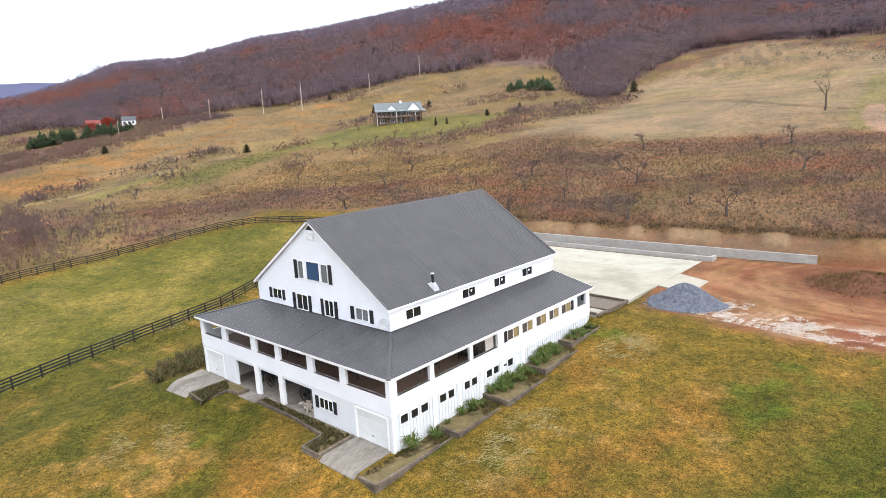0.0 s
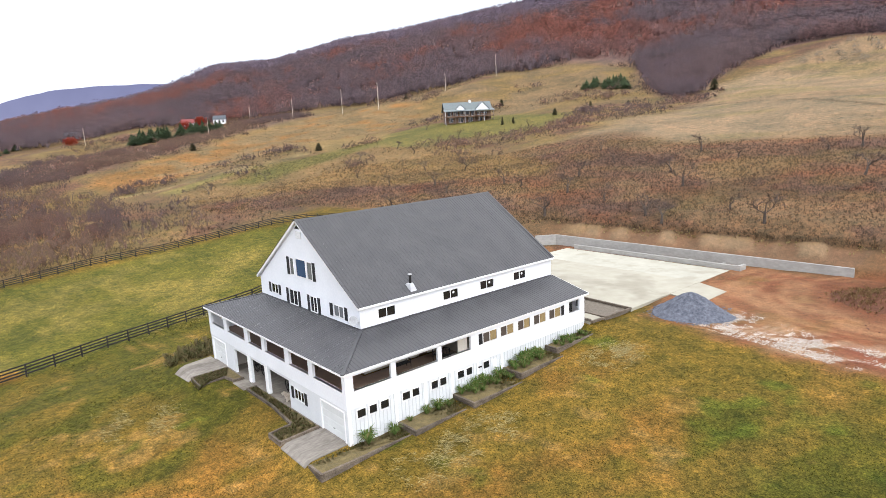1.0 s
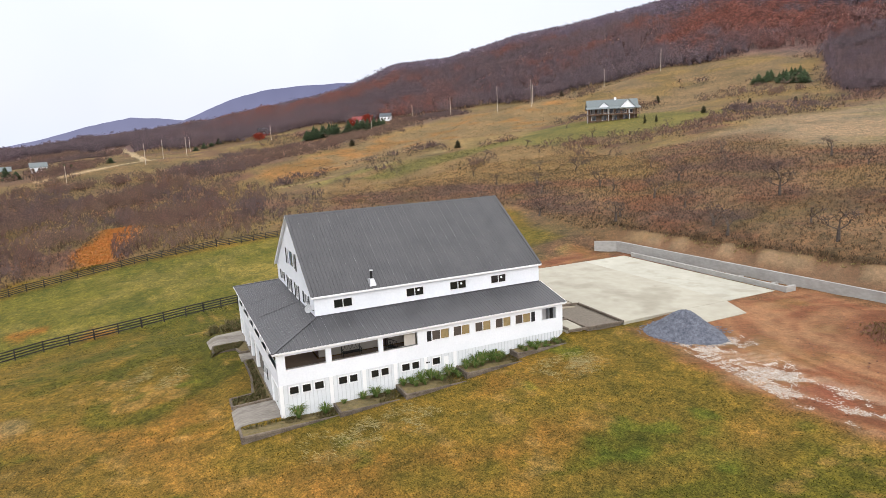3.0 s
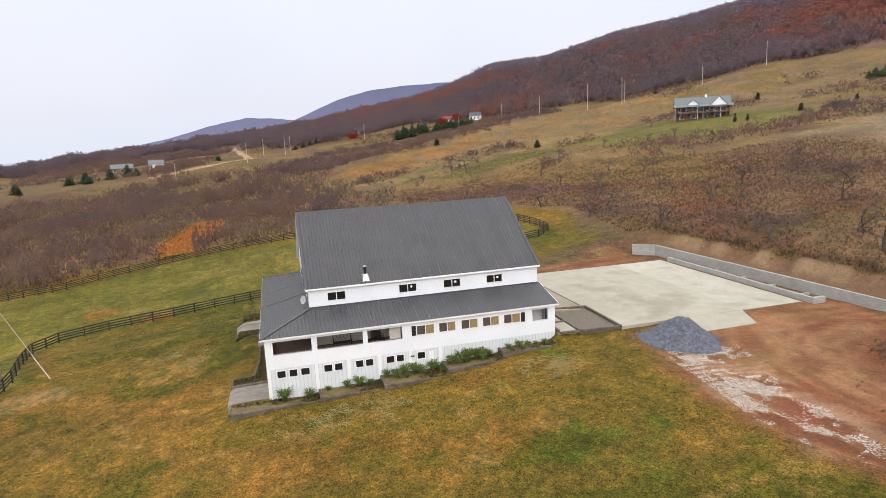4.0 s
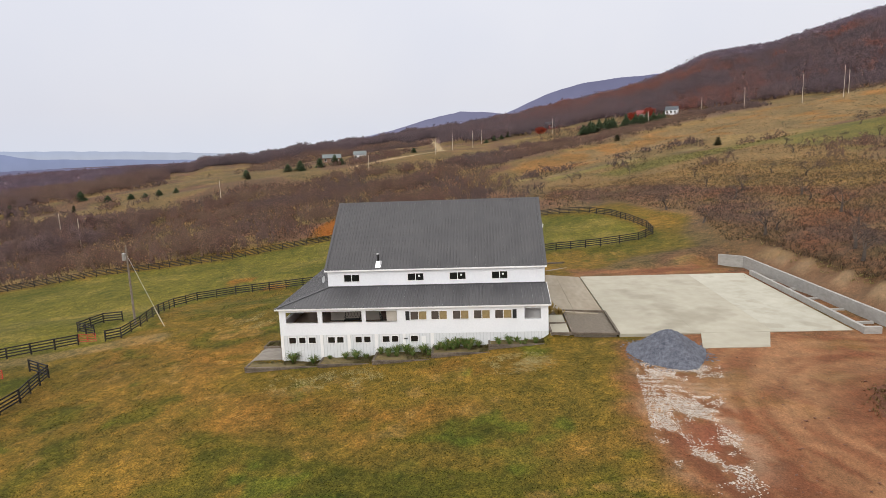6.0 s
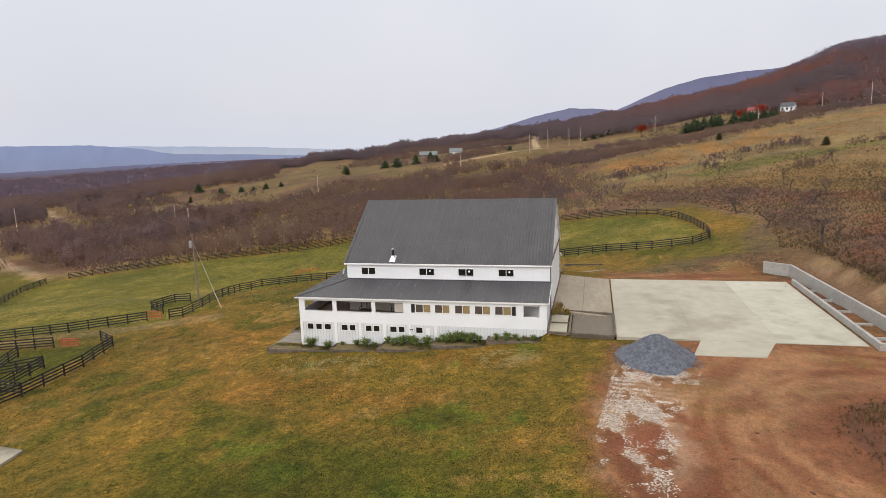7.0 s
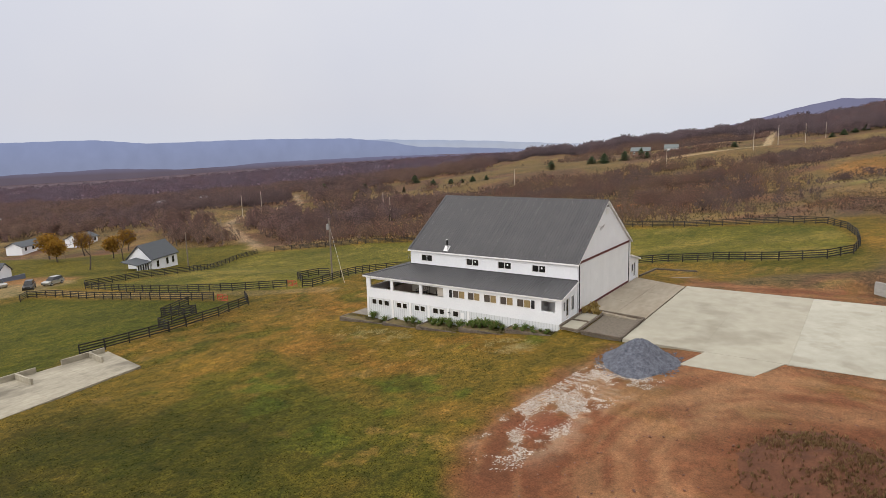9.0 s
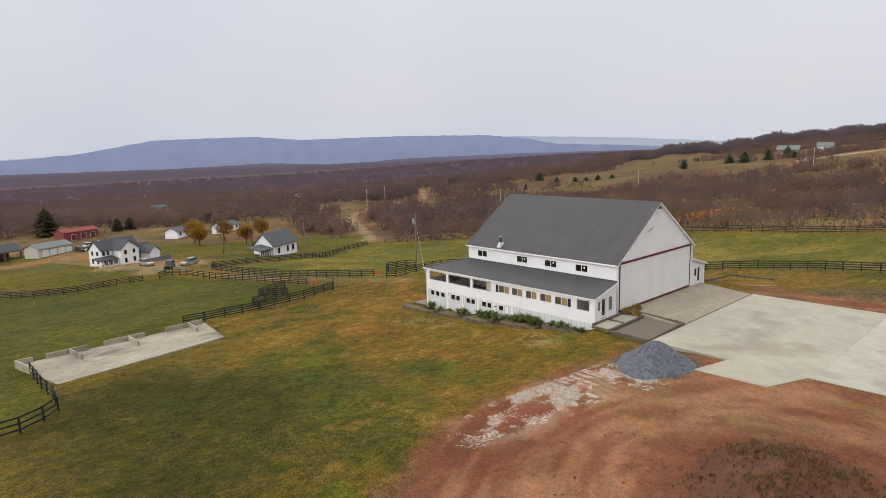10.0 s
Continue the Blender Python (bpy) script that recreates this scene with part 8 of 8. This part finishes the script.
for k in range(11):
    x = -12.2 + 24.4 * k / 10
    part("post", Shape().box(x - 0.11, x + 0.11, -3.1, -2.9, -4.5, 4.0), M_METAL if k % 4 == 0 else M_POLE, hh)
for k in range(10):
    x = -12.2 + 24.4 * k / 10
    part("railing", Shape().box(x + 0.11, x + 2.33, -3.05, -2.98, 2.35, 2.45).box(x + 0.11, x + 2.33, -3.05, -2.98, 1.6, 1.7), M_LOG, hh)
part("chimney", Shape().box(1.2, 2.2, 4.5, 5.5, 6, 9.6), M_TRIM, hh)
for x, y, w, turn, wall, roof, label in ((-405, 152, 8, 62, M_WHITE, M_ROOF_GREY, "white house at the wood's edge"), (-420, 135, 8, 62, M_WHITE, M_RED_BARN, "small white shed at the wood's edge"), (-500, 78, 10, 75, M_RED_BARN, M_ROOF_FAR, "low red house at the wood's edge"),
                                         (-402, -92, 13, 100, M_LOG, M_ROOF_PALE, "brown house among dark conifers"), (-408, -72, 9, 100, M_WHITE, M_ROOF_PALE, "white house among dark conifers")):
    ob = thing("far_house", label, "house", "far houses", (x, y, ground(x, y) + 0.5), turn)
    gabled(ob, -w / 2, w / 2, 0, 7, -2, 3.0, 5.4, wall, roof)
    panes(ob, "y", 0, [-w / 3, 0, w / 3], 0.8, 2.2, 1.2, sg=-1)


# parked cars by the farm
def car(x, y, turn, mat, label):
    c = thing("car", label, "car", "parked cars", (x, y, ground(x, y)), turn)
    b = Shape()
    prof = [(-2.2, 0.35), (2.2, 0.35), (2.25, 0.8), (1.9, 0.98), (1.0, 1.05), (-2.1, 1.08), (-2.25, 0.75)]
    b.prism([(px, -0.88, pz) for px, pz in prof], [(px, 0.88, pz) for px, pz in prof])
    body = part("body", b, mat, c)
    cab = Shape()
    cab.prism([(-2.05, -0.82, 1.08), (1.05, -0.82, 1.08), (1.05, 0.82, 1.08), (-2.05, 0.82, 1.08)], [(-1.75, -0.66, 1.68), (0.35, -0.66, 1.68), (0.35, 0.66, 1.68), (-1.75, 0.66, 1.68)])
    part("cabin", cab, M_GLASS, c, "dark glazed cabin")
    part("roof", Shape().box(-1.7, 0.3, -0.64, 0.64, 1.68, 1.73), mat, c)
    for wx in (-1.4, 1.4):
        for wy in (-0.9, 0.9):
            wheel = part("wheel", Shape().tube((wx, wy - 0.1, 0.34), (wx, wy + 0.1, 0.34), 0.34, 0.34, 12), M_BLACK, c)
            part("rim", Shape().tube((wx, wy + 0.101 * (1 if wy > 0 else -1), 0.34), (wx, wy + 0.115 * (1 if wy > 0 else -1), 0.34), 0.2, 0.18, 10), M_METAL, wheel)
    for wy in (-0.6, 0.6):
        part("headlight", Shape().box(2.2, 2.27, wy - 0.15, wy + 0.15, 0.7, 0.82), M_METAL, c)


M_SILVER = material("silver_car_paint", (0.40, 0.40, 0.38), (0.5, 0.5, 0.48), 1.0, 0.3, metal=0.5, bump=0.0)
M_DARK_CAR = material("dark_car_paint", (0.03, 0.032, 0.035), (0.05, 0.05, 0.055), 1.0, 0.3, metal=0.4, bump=0.0)
car(-5.6, -94, 25, M_SILVER, "silver estate car parked by the farmhouse")
car(-0.6, -93, 60, M_DARK_CAR, "dark car parked by the farmhouse")
car(1.5, -103, 100, M_SILVER, "silver car parked beside the blue wall")
car(-2, -166, 15, M_SILVER, "pale car parked by the sheds")
M_WHITE_CAR = material("white_car_paint", (0.62, 0.62, 0.62), (0.72, 0.72, 0.72), 1.0, 0.3, bump=0.0)
car(-10, -192, 20, M_WHITE_CAR, "white car parked before the red barn")
car(-6, -186, 200, M_WHITE_CAR, "white car parked before the red barn")
car(0.5, -170, 110, M_DARK_CAR, "dark car parked by the sheds")

# ---- on the porch and in the carport ----
def wheel_part(parent, x, y, z, r):
    s = Shape()
    for k in range(16):
        a, b = 2 * math.pi * k / 16, 2 * math.pi * (k + 1) / 16
        s.beam((x + r * math.cos(a), y, z + r * math.sin(a)), (x + r * math.cos(b), y, z + r * math.sin(b)), 0.05, 0.05)
    w = part("wheel", s, M_DARK_METAL, parent, "tall spoked iron wheel")
    h = Shape()
    for k in range(10):
        a = 2 * math.pi * k / 10
        h.tube((x, y, z), (x + r * math.cos(a), y, z + r * math.sin(a)), 0.02, 0.016, 4)
    part("spokes", h, M_DARK_METAL, w)
    part("hub", Shape().tube((x, y - 0.1, z), (x, y + 0.1, z), 0.08, 0.08, 8), M_DARK_METAL, w)


def buggy(x, y):
    b = thing("horse_buggy", "black horse buggy with tall spoked wheels parked in the carport", "buggy", "buggies", (x, y, -0.04))
    part("body", Shape().box(-0.9, 0.9, -0.42, 0.42, 0.75, 1.15), M_BLACK, b)
    part("seat", Shape().box(-0.6, 0.1, -0.4, 0.4, 1.15, 1.32).box(-0.7, -0.58, -0.4, 0.4, 1.15, 1.75), M_RED_DOOR, b)
    hood = Shape()
    hood.prism([(-0.85, -0.5, 1.2), (-0.75, -0.5, 1.95), (0.3, -0.5, 2.02), (-0.2, -0.5, 1.3)], [(-0.85, 0.5, 1.2), (-0.75, 0.5, 1.95), (0.3, 0.5, 2.02), (-0.2, 0.5, 1.3)])
    part("hood", hood, M_BLACK, b, "black folding hood")
    for wx, r in ((-0.65, 0.58), (0.85, 0.5)):
        for wy in (-0.62, 0.62):
            wheel_part(b, wx, wy, r, r)
        part("axle", Shape().tube((wx, -0.62, r), (wx, 0.62, r), 0.03, 0.03, 6), M_DARK_METAL, b)
    for wy in (-0.35, 0.35):
        part("shaft", Shape().tube((0.9, wy, 0.6), (1.6, wy, 0.35), 0.025, 0.02, 6), M_TIMBER, b)


buggy(-16.6, 2.0)
buggy(-10.3, 1.9)
pile = thing("log_pile", "low pile of split pale firewood on the carport floor", "firewood", "", (-9.6, 0.45, 0))
rr = random.Random(5)
for k in range(46):
    px, py, pz = rr.uniform(-1.1, 1.1), rr.uniform(-0.1, 0.7), 0.02 + 0.1 * rr.randint(0, 2)
    a = rr.uniform(0, 3.14)
    part("log", Shape().tube((px - 0.16 * math.cos(a), py - 0.16 * math.sin(a), pz), (px + 0.16 * math.cos(a), py + 0.16 * math.sin(a), pz + 0.03), 0.07, 0.065, 6), M_POLE_PALE, pile)


def porch_bench(x, y, turn, label):
    """A wrought-iron glider with scrolled back."""
    b = thing("porch_bench", label, "bench", "porch benches", (x, y, 2.62), turn)
    seat = Shape()
    for k in range(6):
        seat.box(-0.75, 0.75, -0.28 + k * 0.1, -0.21 + k * 0.1, 0.42, 0.45)
    part("seat", seat, M_DARK_METAL, b)
    for x0 in (-0.75, 0.75):
        part("leg", Shape().tube((x0, -0.25, 0), (x0, -0.25, 0.65), 0.025, 0.025, 6), M_DARK_METAL, b)
        part("leg", Shape().tube((x0, 0.28, 0), (x0, 0.34, 1.2), 0.025, 0.025, 6), M_DARK_METAL, b)
        part("armrest", Shape().beam((x0, -0.28, 0.66), (x0, 0.32, 0.68), 0.06, 0.03), M_DARK_METAL, b)
    part("top_rail", Shape().beam((-0.78, 0.34, 1.2), (0.78, 0.34, 1.2), 0.04, 0.04), M_DARK_METAL, b)
    for k in range(5):
        s = Shape()
        cx_ = -0.6 + 0.3 * k
        for j in range(12):
            a, c = 2 * math.pi * j / 12, 2 * math.pi * (j + 1) / 12
            s.tube((cx_ + 0.13 * math.cos(a), 0.32, 0.85 + 0.28 * math.sin(a)), (cx_ + 0.13 * math.cos(c), 0.32, 0.85 + 0.28 * math.sin(c)), 0.014, 0.014, 4)
        part("scroll", s, M_DARK_METAL, b)


porch_bench(-2.6, 6.3, 90, "black wrought-iron bench on the east porch")
porch_bench(-1.6, 9.6, 200, "black wrought-iron chair group on the east porch")
porch_bench(-13.6, 2.6, 0, "black wrought-iron bench on the south porch")
porch_bench(-6.6, 2.4, 10, "black wrought-iron bench on the south porch")
